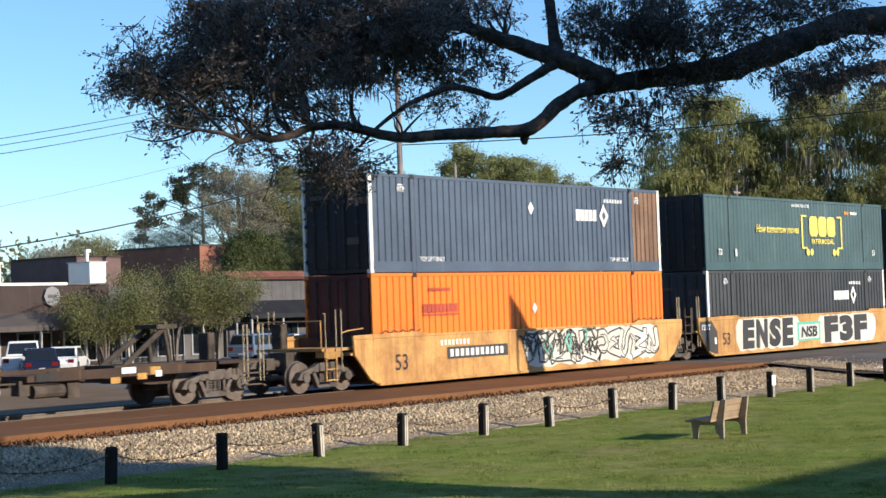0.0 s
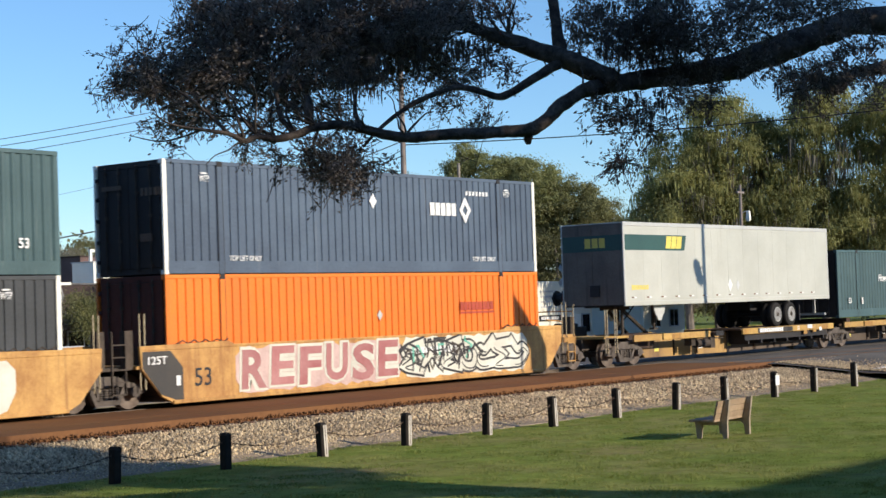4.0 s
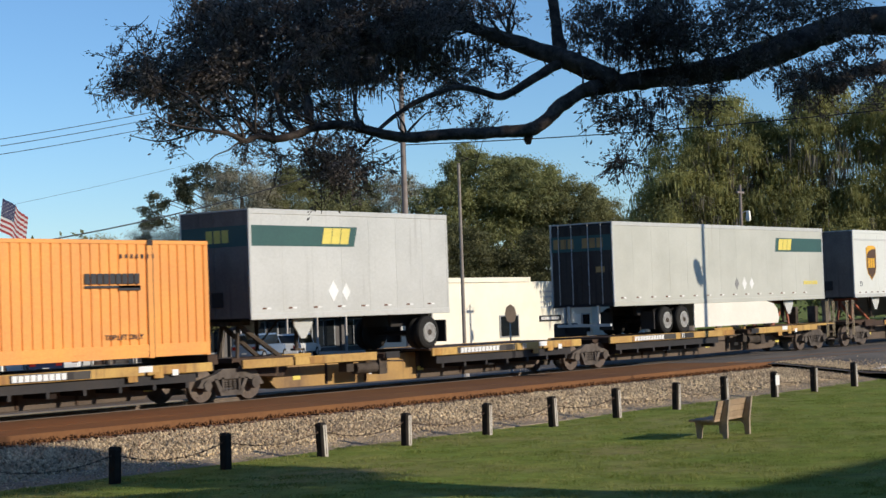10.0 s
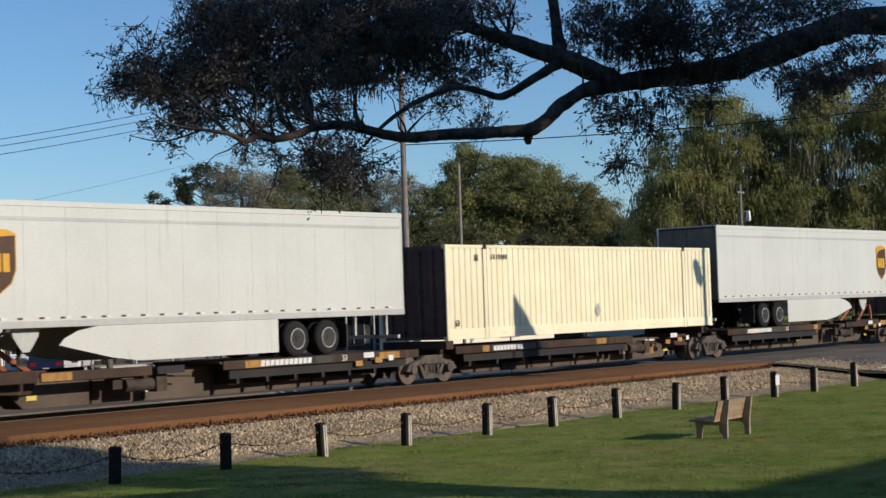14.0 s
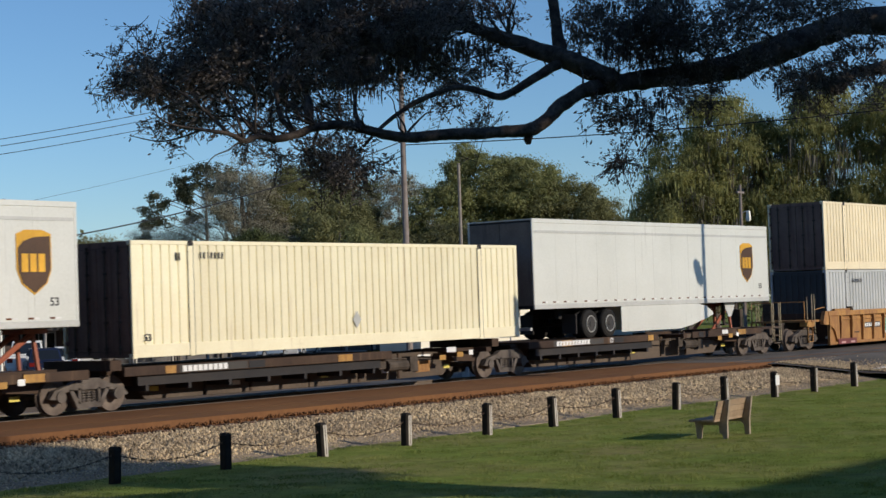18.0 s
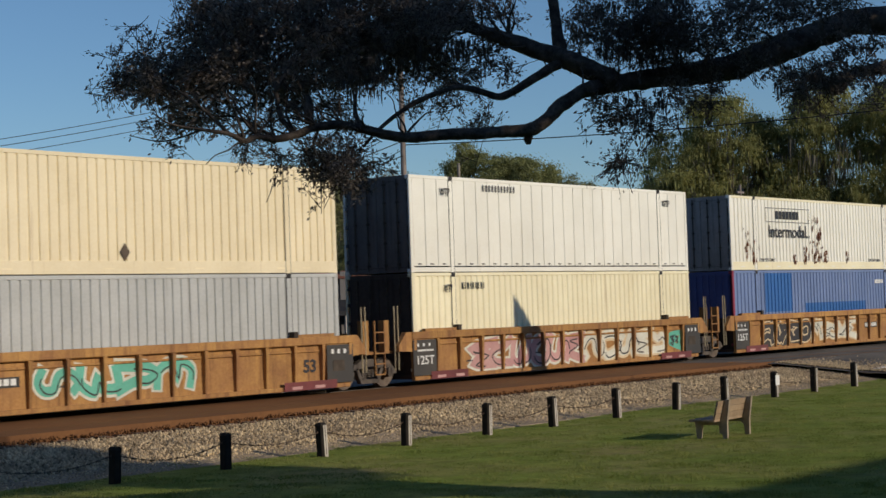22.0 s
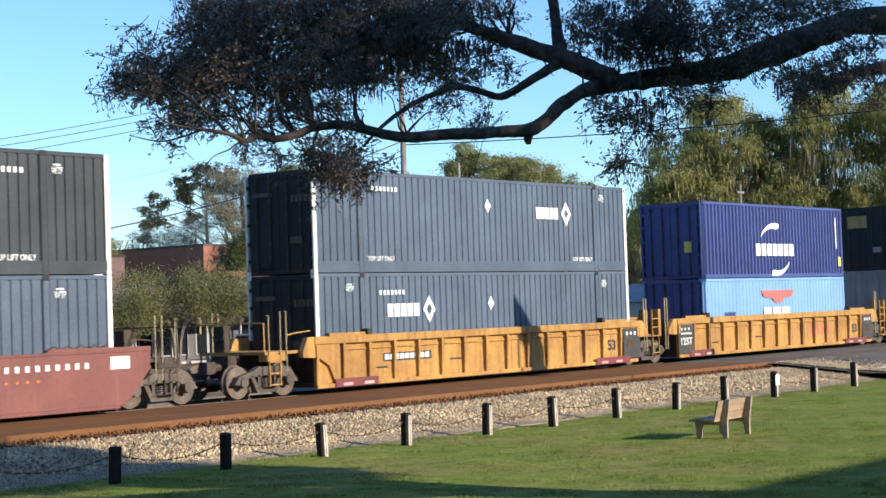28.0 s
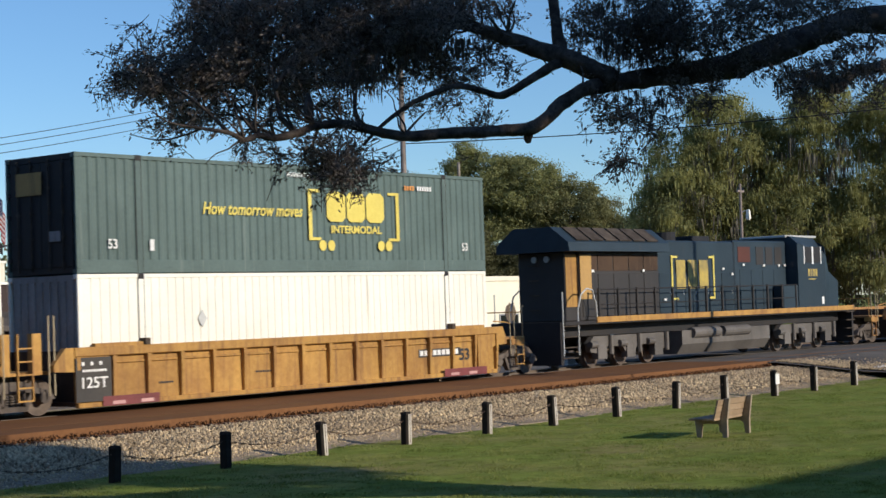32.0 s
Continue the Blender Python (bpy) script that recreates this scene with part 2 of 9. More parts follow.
M_KEEL = surf("dusty_underframe_steel", (0.135, 0.105, 0.082), (0.09, 0.07, 0.056), 0.8, streak=0.25, streak_col=(0.17, 0.12, 0.08), shine=0.15)
M_REFLECT = surf("red_reflector_strip", (0.2, 0.045, 0.045), (0.14, 0.035, 0.035), 0.5)
M_PLATE = surf("black_stencil_plate", (0.035, 0.033, 0.032), (0.055, 0.048, 0.04), 0.6)
M_SPRAYW = surf("pale_spray_paint", (0.64, 0.64, 0.55), (0.52, 0.5, 0.42), 0.6)
M_SPRAYK = surf("black_spray_paint", (0.025, 0.025, 0.028), (0.045, 0.04, 0.04), 0.6)
M_SPRAYP = surf("pink_spray_paint", (0.45, 0.22, 0.22), (0.55, 0.33, 0.3), 0.6)
M_SPRAYG = surf("mint_spray_paint", (0.1, 0.4, 0.3), (0.14, 0.48, 0.36), 0.6)
M_SPRAYC = surf("cream_spray_paint", (0.62, 0.5, 0.32), (0.55, 0.42, 0.26), 0.6)
M_LOCO = surf("dark_blue_engine_paint", (0.026, 0.044, 0.06), (0.019, 0.033, 0.046), 0.5, streak=0.3, streak_col=(0.04, 0.045, 0.05), shine=0.3)
M_LOCOGREY = surf("sooty_engine_doors", (0.034, 0.03, 0.029), (0.022, 0.02, 0.02), 0.6, streak=0.3, streak_col=(0.075, 0.062, 0.052))
M_LOCOROOF = surf("soot_black_roof", (0.018, 0.02, 0.024), (0.03, 0.03, 0.033), 0.65, shine=0.15)
M_GLASS = glossy("dark_window_glass", (0.012, 0.015, 0.018), 0.04)
M_BRICK = surf("red_brick_wall", (0.34, 0.14, 0.09), (0.27, 0.105, 0.07), 0.9, big=1.0, fine=8)
# shop-front colours kept low: shade on the fronts is put into them
M_DKBRICK = surf("brown_brick_wall", (0.056, 0.037, 0.033), (0.042, 0.029, 0.026), 0.9, streak=0.3, streak_col=(0.1, 0.07, 0.06))
M_STUCCO = surf("grey_stucco", (0.125, 0.12, 0.12), (0.085, 0.08, 0.08), 0.9, streak=0.6, streak_col=(0.05, 0.046, 0.046))
M_AWNING = surf("faded_brown_awning", (0.1, 0.085, 0.075), (0.07, 0.058, 0.052), 0.9, big=0.5, streak=0.5, streak_col=(0.045, 0.038, 0.035))
M_CREAMWALL = surf("pale_yellow_wall", (0.78, 0.74, 0.61), (0.73, 0.69, 0.56), 0.85, streak=0.15, streak_col=(0.5, 0.44, 0.32))
M_TILE = surf("terracotta_roof_tile", (0.3, 0.12, 0.075), (0.22, 0.085, 0.06), 0.85, vary=0.25)
M_METAL = surf("galvanised_metal", (0.45, 0.46, 0.47), (0.36, 0.37, 0.38), 0.45, 0.6)
M_CARWHITE = glossy("white_car_paint", (0.72, 0.72, 0.7), 0.18)
M_CARBLUE = glossy("navy_car_paint", (0.012, 0.018, 0.045), 0.2)
M_CARSLATE = glossy("slate_blue_car_paint", (0.12, 0.17, 0.25), 0.15)
M_REDLAMP = glossy("red_lamp_lens", (0.16, 0.01, 0.008), 0.2)
M_FLAGRED = surf("red_cloth", (0.5, 0.06, 0.06), None, 0.8)
M_FLAGBLUE = surf("navy_cloth", (0.03, 0.04, 0.13), None, 0.8)
M_GREENSTREAK = surf("weedy_strip", (0.115, 0.125, 0.032), (0.15, 0.125, 0.04), 0.95, shine=0.05)

M_DKYELLOW = surf("brown_grimed_yellow_paint", (0.42, 0.255, 0.085), (0.19, 0.115, 0.06), 0.7, big=0.5, streak=0.5, streak_col=(0.13, 0.075, 0.04), blotch=(0.5, 0.72))
M_SPINEYELLOW = surf("scuffed_bright_yellow_paint", (0.53, 0.335, 0.09), (0.38, 0.22, 0.065), 0.6, big=0.9, streak=0.5, streak_col=(0.16, 0.085, 0.04), fine=9, speck=0.35)
# rusty doors, with the shade of the end wall mixed into the brown
M_SHADED_RUST_END = surf("shade_dark_rusty_doors", (0.2, 0.13, 0.1), (0.13, 0.075, 0.06), 0.75, streak=0.6, streak_col=(0.08, 0.045, 0.035))
# darker than the trailer skins: the shade on their noses is in this colour
M_NOSE = surf("shade_dark_trailer_end", (0.205, 0.176, 0.15), (0.13, 0.11, 0.095), 0.6, streak=0.4, streak_col=(0.06, 0.052, 0.046), shine=0.15)
# door colour taken nearly to black to stand for shade
M_SHADEDOOR = surf("shade_dark_doors", (0.075, 0.062, 0.053), (0.05, 0.041, 0.036), 0.75, streak=0.5, streak_col=(0.03, 0.024, 0.02), shine=0.08)
M_DULLGREY = surf("dull_grey_mark", (0.24, 0.24, 0.24), (0.19, 0.19, 0.19), 0.7)
M_SPRAYM = surf("maroon_spray_paint", (0.32, 0.1, 0.1), (0.42, 0.2, 0.19), 0.6)
M_SPRAYPINK = surf("pinkish_spray_paint", (0.55, 0.4, 0.36), (0.42, 0.29, 0.26), 0.6, big=1.5)
M_DKLIMAX = surf("dark_slate_paint", (0.05, 0.058, 0.063), (0.036, 0.042, 0.046), 0.55, streak=0.15, streak_col=(0.11, 0.115, 0.115), shine=0.25)
M_ROAD = surf("worn_crossing_asphalt", (0.175, 0.16, 0.145), (0.115, 0.105, 0.095), 0.95, big=0.5, fine=20, bump=0.4, shine=0.1)
# end of a white box: the dark grey carries its shade
M_GREYEND = surf("shade_dark_grey_doors", (0.15, 0.138, 0.13), (0.095, 0.085, 0.08), 0.7, streak=0.5, streak_col=(0.06, 0.045, 0.04))
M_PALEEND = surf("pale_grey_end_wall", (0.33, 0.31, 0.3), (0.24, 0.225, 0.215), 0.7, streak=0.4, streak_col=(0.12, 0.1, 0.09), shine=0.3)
M_STAINPANEL = surf("rust_stained_pale_panel", (0.27, 0.35, 0.44), (0.22, 0.29, 0.37), 0.6, streak=0.75, streak_col=(0.4, 0.2, 0.09))
M_TANK = surf("dusty_grey_tank", (0.17, 0.155, 0.14), (0.11, 0.1, 0.09), 0.6, 0.2, streak=0.3, streak_col=(0.06, 0.055, 0.05), shine=0.3)
M_RAILPALE = surf("worn_pale_yellow_rail", (0.45, 0.37, 0.23), (0.33, 0.26, 0.16), 0.6)
M_HITCH = surf("orange_red_hitch_paint", (0.4, 0.12, 0.06), (0.28, 0.085, 0.05), 0.6, streak=0.3)
M_REDMARK = surf("faded_red_mark", (0.5, 0.13, 0.11), (0.42, 0.12, 0.1), 0.55)

# ---- mesh helpers ----
def box(bm, x0, x1, y0, y1, z0, z1):
    v = [bm.verts.new((x, y, z)) for x in (x0, x1) for y in (y0, y1) for z in (z0, z1)]
    for f in ((0, 1, 3, 2), (4, 6, 7, 5), (0, 4, 5, 1), (2, 3, 7, 6), (0, 2, 6, 4), (1, 5, 7, 3)):
        bm.faces.new([v[i] for i in f])


def tube(bm, p, q, r, n=8, r2=None):
    p, q = Vector(p), Vector(q)
    w = (q - p).normalized()
    a = w.orthogonal().normalized()
    b = w.cross(a)
    r2 = r if r2 is None else r2
    k = [2 * math.pi * i / n for i in range(n)]
    lo = [bm.verts.new(p + (a * math.cos(t) + b * math.sin(t)) * r) for t in k]
    hi = [bm.verts.new(q + (a * math.cos(t) + b * math.sin(t)) * r2) for t in k]
    for i in range(n):
        bm.faces.new((lo[i], lo[(i + 1) % n], hi[(i + 1) % n], hi[i]))
    bm.faces.new(lo[::-1])
    bm.faces.new(hi)


def pipe(bm, pts, r, n=6):
    """One bent rod along pts."""
    P = [Vector(p) for p in pts]
    rings, ref = [], None
    for i, p in enumerate(P):
        w = (P[min(i + 1, len(P) - 1)] - P[max(i - 1, 0)]).normalized()
        u = w.orthogonal() if ref is None else ref - w * ref.dot(w)
        ref = u.normalized() if u.length > 1e-6 else w.orthogonal().normalized()
        v = w.cross(ref)
        rings.append([p + (ref * math.cos(q) + v * math.sin(q)) * r for q in [2 * math.pi * k / n for k in range(n)]])
    loft(bm, rings)


def slab(bm, outline, y0, y1):
    """A plate with an outline in x and z, from y0 to y1."""
    a = [bm.verts.new((x, y0, z)) for x, z in outline]
    b = [bm.verts.new((x, y1, z)) for x, z in outline]
    n = len(outline)
    bm.faces.new(a)
    bm.faces.new(b[::-1])
    for i in range(n):
        bm.faces.new((a[i], b[i], b[(i + 1) % n], a[(i + 1) % n]))


def loft(bm, rings):
    """Rings of equal count joined by quads, closed at both ends."""
    vs = [[bm.verts.new(p) for p in ring] for ring in rings]
    n = len(vs[0])
    for a, b in zip(vs, vs[1:]):
        for i in range(n):
            bm.faces.new((a[i], a[(i + 1) % n], b[(i + 1) % n], b[i]))
    bm.faces.new(vs[0][::-1])
    bm.faces.new(vs[-1])


def mesh_of(name, bm, material, smooth=False):
    bmesh.ops.recalc_face_normals(bm, faces=bm.faces[:])
    me = bpy.data.meshes.new(name)
    bm.to_mesh(me)
    bm.free()
    me.materials.append(material)
    if smooth:
        me.shade_smooth()
    return me


def part(name, bm, material, parent, label="", smooth=False, bevel=0.0):
    if bevel:
        bmesh.ops.bevel(bm, geom=bm.edges[:], offset=bevel, segments=1, affect="EDGES")
    ob = new(name, mesh_of(name, bm, material, smooth))
    ob.parent = parent
    return tagged(ob, label)


def boxpart(name, dims, material, parent, label="", bevel=0.0):
    bm = bmesh.new()
    box(bm, *dims)
    return part(name, bm, material, parent, label, bevel=bevel)


def raw_part(name, verts, faces, material, parent=None, label=""):
    me = bpy.data.meshes.new(name)
    me.from_pydata(verts, [], faces)
    me.materials.append(material)
    ob = new(name, me)
    ob.parent = parent
    return tagged(ob, label)


def quads_part(name, v, material, parent=None, label=""):
    """v: an array of n x 4 x 3, one quad a row."""
    n = len(v)
    me = bpy.data.meshes.new(name)
    me.vertices.add(n * 4)
    me.vertices.foreach_set("co", np.ascontiguousarray(v, dtype=np.float32).ravel())
    me.loops.add(n * 4)
    me.loops.foreach_set("vertex_index", np.arange(n * 4, dtype=np.int32))
    me.polygons.add(n)
    me.polygons.foreach_set("loop_start", np.arange(0, n * 4, 4, dtype=np.int32))
    me.update(calc_edges=True)
    me.materials.append(material)
    ob = new(name, me)
    ob.parent = parent
    return tagged(ob, label)


def thing(name, label, category, group="", kind=""):
    return tagged(new(name), label, category, group, kind)


TEXTS = {}


def text_part(name, words, size, x, z, y, material, parent, width=None, lean=0.0, weight=0.012, label=""):
    """Flat lettering 4 mm thick that faces -y, its lower left corner at x, z."""
    key = (words, lean, weight)
    if key not in TEXTS:
        cu = bpy.data.curves.new("letters", "FONT")
        cu.body, cu.size, cu.extrude, cu.shear = words, 1.0, 0.004, lean
        cu.offset = weight
        cu.resolution_u = 3
        ob = bpy.data.objects.new("letters", cu)
        TEXTS[key] = bpy.data.meshes.new_from_object(ob)
        bpy.data.objects.remove(ob)
    src = TEXTS[key]
    bm = bmesh.new()
    bm.from_mesh(src)
    xs = [v.co.x for v in bm.verts]
    ys = [v.co.y for v in bm.verts]
    k = size / (max(ys) - min(ys))
    kx = width / (max(xs) - min(xs)) if width else k
    for v in bm.verts:
        v.co = Vector((x + (v.co.x - min(xs)) * kx, y - 0.002 + (v.co.z > 0) * -0.006, z + (v.co.y - min(ys)) * k))
    return part(name, bm, material, parent, label)


def bars_part(name, x, z, y, w, h, n, material, parent, gap=0.25, label="", lean=0.0):
    """Writing that cannot be read: n upright bars within w x h, facing -y."""
    bm = bmesh.new()
    step = w / n
    for i in range(n):
        a, b = x + i * step, x + (i + 1 - gap) * step
        slab(bm, [(a, z), (b, z), (b + lean * h, z + h), (a + lean * h, z + h)], y - 0.006, y)
    return tagged(part(name, bm, material, parent, label), kind="stuff")


# ---- the ground: one sheet, with the track bed, the roads and the crossing on it ----
GROUND = -0.6
TRACK = 32.91           # centre line of the train's track
NEAR = 28.6             # centre line of the near track
CROSS = 53.7            # where the road crossing begins
rng = np.random.default_rng(7)


def grid_sheet(name, xs, ys, height, material, label, kind="structure"):
    verts = [(x, y, height(x, y)) for x in xs for y in ys]
    n = len(ys)
    faces = [(i * n + j, (i + 1) * n + j, (i + 1) * n + j + 1, i * n + j + 1) for i in range(len(xs) - 1) for j in range(n - 1)]
    ob = raw_part(name, verts, faces, material)
    return tagged(ob, label, name, "", kind)


def dip(x, y):
    """How far the street behind the tracks lies below the lawn."""
    across = float(np.interp(y, [37.0, 44.0, 54.0, 61.0, 66.0], [0.0, 0.45, 0.55, 0.4, 0.0]))
    return across * float(np.interp(x, [16, 26, 76, 82], [0, 1, 1, 0]))


def lawn_height(x, y):
    return GROUND - dip(x, y) * 1.15 + (0.05 * noise.noise((x * 0.12, y * 0.12, 0.3)) if abs(x - 30) < 60 and y < 40 else 0.0) - (0.03 if y > 36 else 0)


xs = [-3000, -800, -200, -60] + [-40 + 1.5 * i for i in range(80)] + [120, 250, 900, 3000]
ys = [-3000, -700, -150, -40] + [-20 + 1.5 * i for i in range(40)] + [42, 44, 47, 50, 54, 57.5, 61, 63.5, 66, 70, 120, 300, 900, 3000]
grid_sheet("ground", xs, ys, lawn_height, M_GRASS, "mown green lawn with worn brown patches")


def bed(name, x0, x1, profile, material, label):
    bm = bmesh.new()
    a = [bm.verts.new((x0, y, z)) for y, z in profile]
    b = [bm.verts.new((x1, y, z)) for y, z in profile]
    n = len(profile)
    for i in range(n):
        bm.faces.new((a[i], a[(i + 1) % n], b[(i + 1) % n], b[i]))
    bm.faces.new(a)
    bm.faces.new(b[::-1])
    ob = new(name, mesh_of(name, bm, material))
    return tagged(ob, label, "ballast", "", "structure")


bed("dust_strip", -60, CROSS + 0.4, [(23.5, -0.75), (23.65, -0.59), (24.3, -0.51), (24.79, -0.445), (24.79, -0.75)], M_DUST, "strip of grey gravel dust at the foot of the ballast")
bed("ballast_shoulder", -60, CROSS + 0.4, [(24.8, -0.75), (24.8, -0.45), (27.0, -0.26), (27.69, -0.24), (27.69, -0.75)], M_BED, "sloping shoulder of pale crushed stone ballast")
bed("near_track_bed", -60, CROSS, [(27.7, -0.75), (27.73, -0.12), (27.78, -0.006), (29.0, -0.002), (31.0, -0.004), (32.03, -0.006), (32.05, -0.75)], M_RUSTBED, "rust-brown stained bed of the near track")
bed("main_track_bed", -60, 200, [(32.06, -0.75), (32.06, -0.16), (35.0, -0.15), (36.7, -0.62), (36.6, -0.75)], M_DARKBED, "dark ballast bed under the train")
bed("near_track_bed_east", 84, 200, [(24.0, -0.75), (24.2, -0.55), (27.5, -0.2), (32.0, -0.2), (32.0, -0.75)], M_BED, "ballast bed beyond the road crossing")

# rails and ties
RAIL = [(-0.075, -0.17), (0.075, -0.17), (0.075, -0.15), (0.012, -0.135), (0.012, -0.045), (0.036, -0.035), (0.036, 0.0), (-0.036, 0.0), (-0.036, -0.035), (-0.012, -0.045), (-0.012, -0.135), (-0.075, -0.15)]


def rail(x0, x1, y, material, label):
    bm = bmesh.new()
    a = [bm.verts.new((x0, y + c, z)) for c, z in RAIL]
    b = [bm.verts.new((x1, y + c, z)) for c, z in RAIL]
    for i in range(len(RAIL)):
        bm.faces.new((a[i], a[(i + 1) % 12], b[(i + 1) % 12], b[i]))
    ob = new("rail", mesh_of("rail", bm, material))
    return tagged(ob, label, "rail", "rails of the two tracks", "structure")


for y in (NEAR - 0.755, NEAR + 0.755):
    rail(-60, 200, y, M_RUSTBED, "rust-brown steel rail of the idle near track")
for y in (TRACK - 0.755, TRACK + 0.755):
    rail(-60, 200, y, M_RAILTOP, "worn steel rail under the train")
near_ties = tagged(new("tie_row"), "dark creosoted wooden ties half buried in rust", "ties", "", "structure")
bm = bmesh.new()
box(bm, -0.115, 0.115, -1.3, 1.3, -0.19, -0.012)
bmesh.ops.bevel(bm, geom=bm.edges[:], offset=0.012, segments=1, affect="EDGES")
tie_mesh = mesh_of("tie", bm, M_TIE)
for i in range(92):
    o = new("tie", tie_mesh)
    o.parent = near_ties
    o.location = (8 + 0.52 * i, NEAR - 0.1 + rng.uniform(-0.06, 0.06), -0.15 + rng.uniform(-0.006, 0.006))
    o.rotation_euler = (0, 0, rng.uniform(-0.02, 0.02))

# roads: the crossing over the rails, the street behind the train, the pavement before the shops
bm = bmesh.new()
prof = [(9.0, -0.57), (20.0, -0.55), (24.5, -0.3), (27.4, -0.008), (35.2, -0.004), (37.0, -0.16), (39.0, -0.35), (44.0, -0.52), (48.0, -0.56), (54.0, -0.56), (61.0, -0.56), (66.0, -0.56), (70.0, -0.57)]
rows = []
for y, z in prof:
    rows.append([bm.verts.new((x, y, z - dip(x, y) - (0.05 if x in (CROSS, 83.0) else 0))) for x in (CROSS, CROSS + 0.6, 66.0, 76.0, 79.0, 82.4, 83.0)])
for a, b in zip(rows, rows[1:]):
    for i in range(6):
        bm.faces.new((a[i], a[i + 1], b[i + 1], b[i]))
road = new("road", mesh_of("road", bm, M_ROAD))
tagged(road, "grey asphalt road that ramps over the rails", "road", "", "structure")
XS = [-120, -40, 0, 16, 26, 40, 52, 60, 76, 79, 82, 120, 260]
grid_sheet("dirt_strip", XS, [36.4, 37.0, 38.5, 41.0, 44.0, 45.5], lambda x, y: -0.575 - dip(x, y), M_DIRT, "bare brown dirt strip beside the tracks")
grid_sheet("street", XS, [40.5, 44.0, 47.0, 50.0, 54.0, 57.5, 61.0, 63.5, 66.0, 70.0, 77.0], lambda x, y: -0.585 - dip(x, y), M_ASPHALT, "asphalt street and parking strip behind the tracks")
grid_sheet("verge", [26, 36, 44, 50, 55.5], [46.6, 48.4, 50.2], lambda x, y: -0.565 - dip(x, y) - (0.03 if x > 54 else 0), M_GREENSTREAK, "narrow weedy green verge between the dirt and the street")
bm = bmesh.new()
box(bm, 26, 54.0, 50.2, 50.5, -1.3, -1.02)
tagged(new("verge_kerb", mesh_of("verge_kerb", bm, M_BED)), "low grey concrete kerb along the weedy verge", "kerb", "", "structure")
bm = bmesh.new()
box(bm, -60, 90, 77.0, 80.2, -0.7, -0.44)
tagged(new("pavement", mesh_of("pavement", bm, M_CONCRETE)), "raised concrete pavement with a kerb before the shops", "pavement", "", "structure")
bm = bmesh.new()
for y, z in ((36.0, -0.12), (24.2, -0.31)):
    box(bm, CROSS + 1.2, 82, y, y + 0.5, z - 0.05, z + 0.03)
tagged(new("stop_line", mesh_of("stop_line", bm, M_LETTER)), "worn white stop lines on the crossing road", "road marking", "", "structure")

# loose stones of the shoulder, and grass blades
OCTA = np.array([(1, 0, 0), (0, 1, 0), (-1, 0, 0), (0, -1, 0), (0, 0, 1), (0, 0, -1)], float)
OFACE = np.array([(0, 1, 4), (1, 2, 4), (2, 3, 4), (3, 0, 4), (1, 0, 5), (2, 1, 5), (3, 2, 5), (0, 3, 5)])


def stones(name, x, y, z, size, material, label):
    n = len(x)
    s = size[:, None] * rng.uniform(0.55, 1.25, (n, 3))
    v = OCTA[None] * s[:, None, :] + rng.normal(0, 0.16, (n, 6, 3)) * size[:, None, None]
    a = rng.uniform(0, 6.28, n)
    c, d = np.cos(a)[:, None], np.sin(a)[:, None]
    v = np.stack([v[..., 0] * c - v[..., 1] * d, v[..., 0] * d + v[..., 1] * c, v[..., 2]], -1)
    v += np.stack([x, y, z], -1)[:, None, :]
    f = (OFACE[None] + 6 * np.arange(n)[:, None, None]).reshape(-1, 3)
    me = bpy.data.meshes.new(name)
    me.vertices.add(n * 6)
    me.vertices.foreach_set("co", v.astype(np.float32).ravel())
    me.loops.add(f.size)
    me.loops.foreach_set("vertex_index", f.astype(np.int32).ravel())
    me.polygons.add(len(f))
    me.polygons.foreach_set("loop_start", np.arange(0, f.size, 3, dtype=np.int32))
    me.update(calc_edges=True)
    me.materials.append(material)
    return tagged(new(name, me), label, "gravel", "", "stuff")


def shoulder_z(y):
    return np.interp(y, [23.5, 23.65, 24.3, 27.0, 27.3], [-0.66, -0.6, -0.515, -0.24, -0.22])


n = 62000
gx, gy = rng.uniform(14, CROSS + 0.5, n), 24.2 + 3.05 * rng.beta(1.3, 1.0, n)
keep = gy > 24.45 + 0.25 * np.array([noise.noise((a * 0.4, 0.0, 2.0)) for a in gx]) + rng.normal(0, 0.12, n)
gx, gy = gx[keep], gy[keep]
stones("ballast_stones", gx, gy, shoulder_z(gy) + rng.uniform(-0.01, 0.035, len(gx)), rng.uniform(0.024, 0.058, len(gx)), M_BALLAST, "loose pale grey and tan ballast stones on the shoulder")
n = 26000
gx, gy = rng.uniform(14, CROSS + 0.5, n), 23.55 + 1.4 * rng.beta(1.9, 1.0, n)
stones("gravel_crumbs", gx, gy, shoulder_z(gy) + 0.004, rng.uniform(0.008, 0.03, n), M_BALLAST, "small stones strewn over the gravel dust")
gx, gy = rng.uniform(16, CROSS, 7000), 27.75 + rng.normal(0, 0.15, 7000)
stones("rusty_stones", gx, gy, np.full(7000, -0.1) - 0.1 * rng.random(7000), rng.uniform(0.022, 0.048, 7000), M_RUSTBED, "rust-stained stones along the edges of the near track")


gx = CROSS + 0.2 + rng.exponential(1.1, 3000)
gy = rng.uniform(22.5, 27.6, 3000)
stones("spilled_stones", gx, gy, np.interp(gy, [20.0, 24.5, 27.4, 28], [-0.55, -0.3, -0.03, -0.03]) + 0.01, rng.uniform(0.02, 0.05, 3000), M_BALLAST, "ballast stones spilled over the edge of the road")


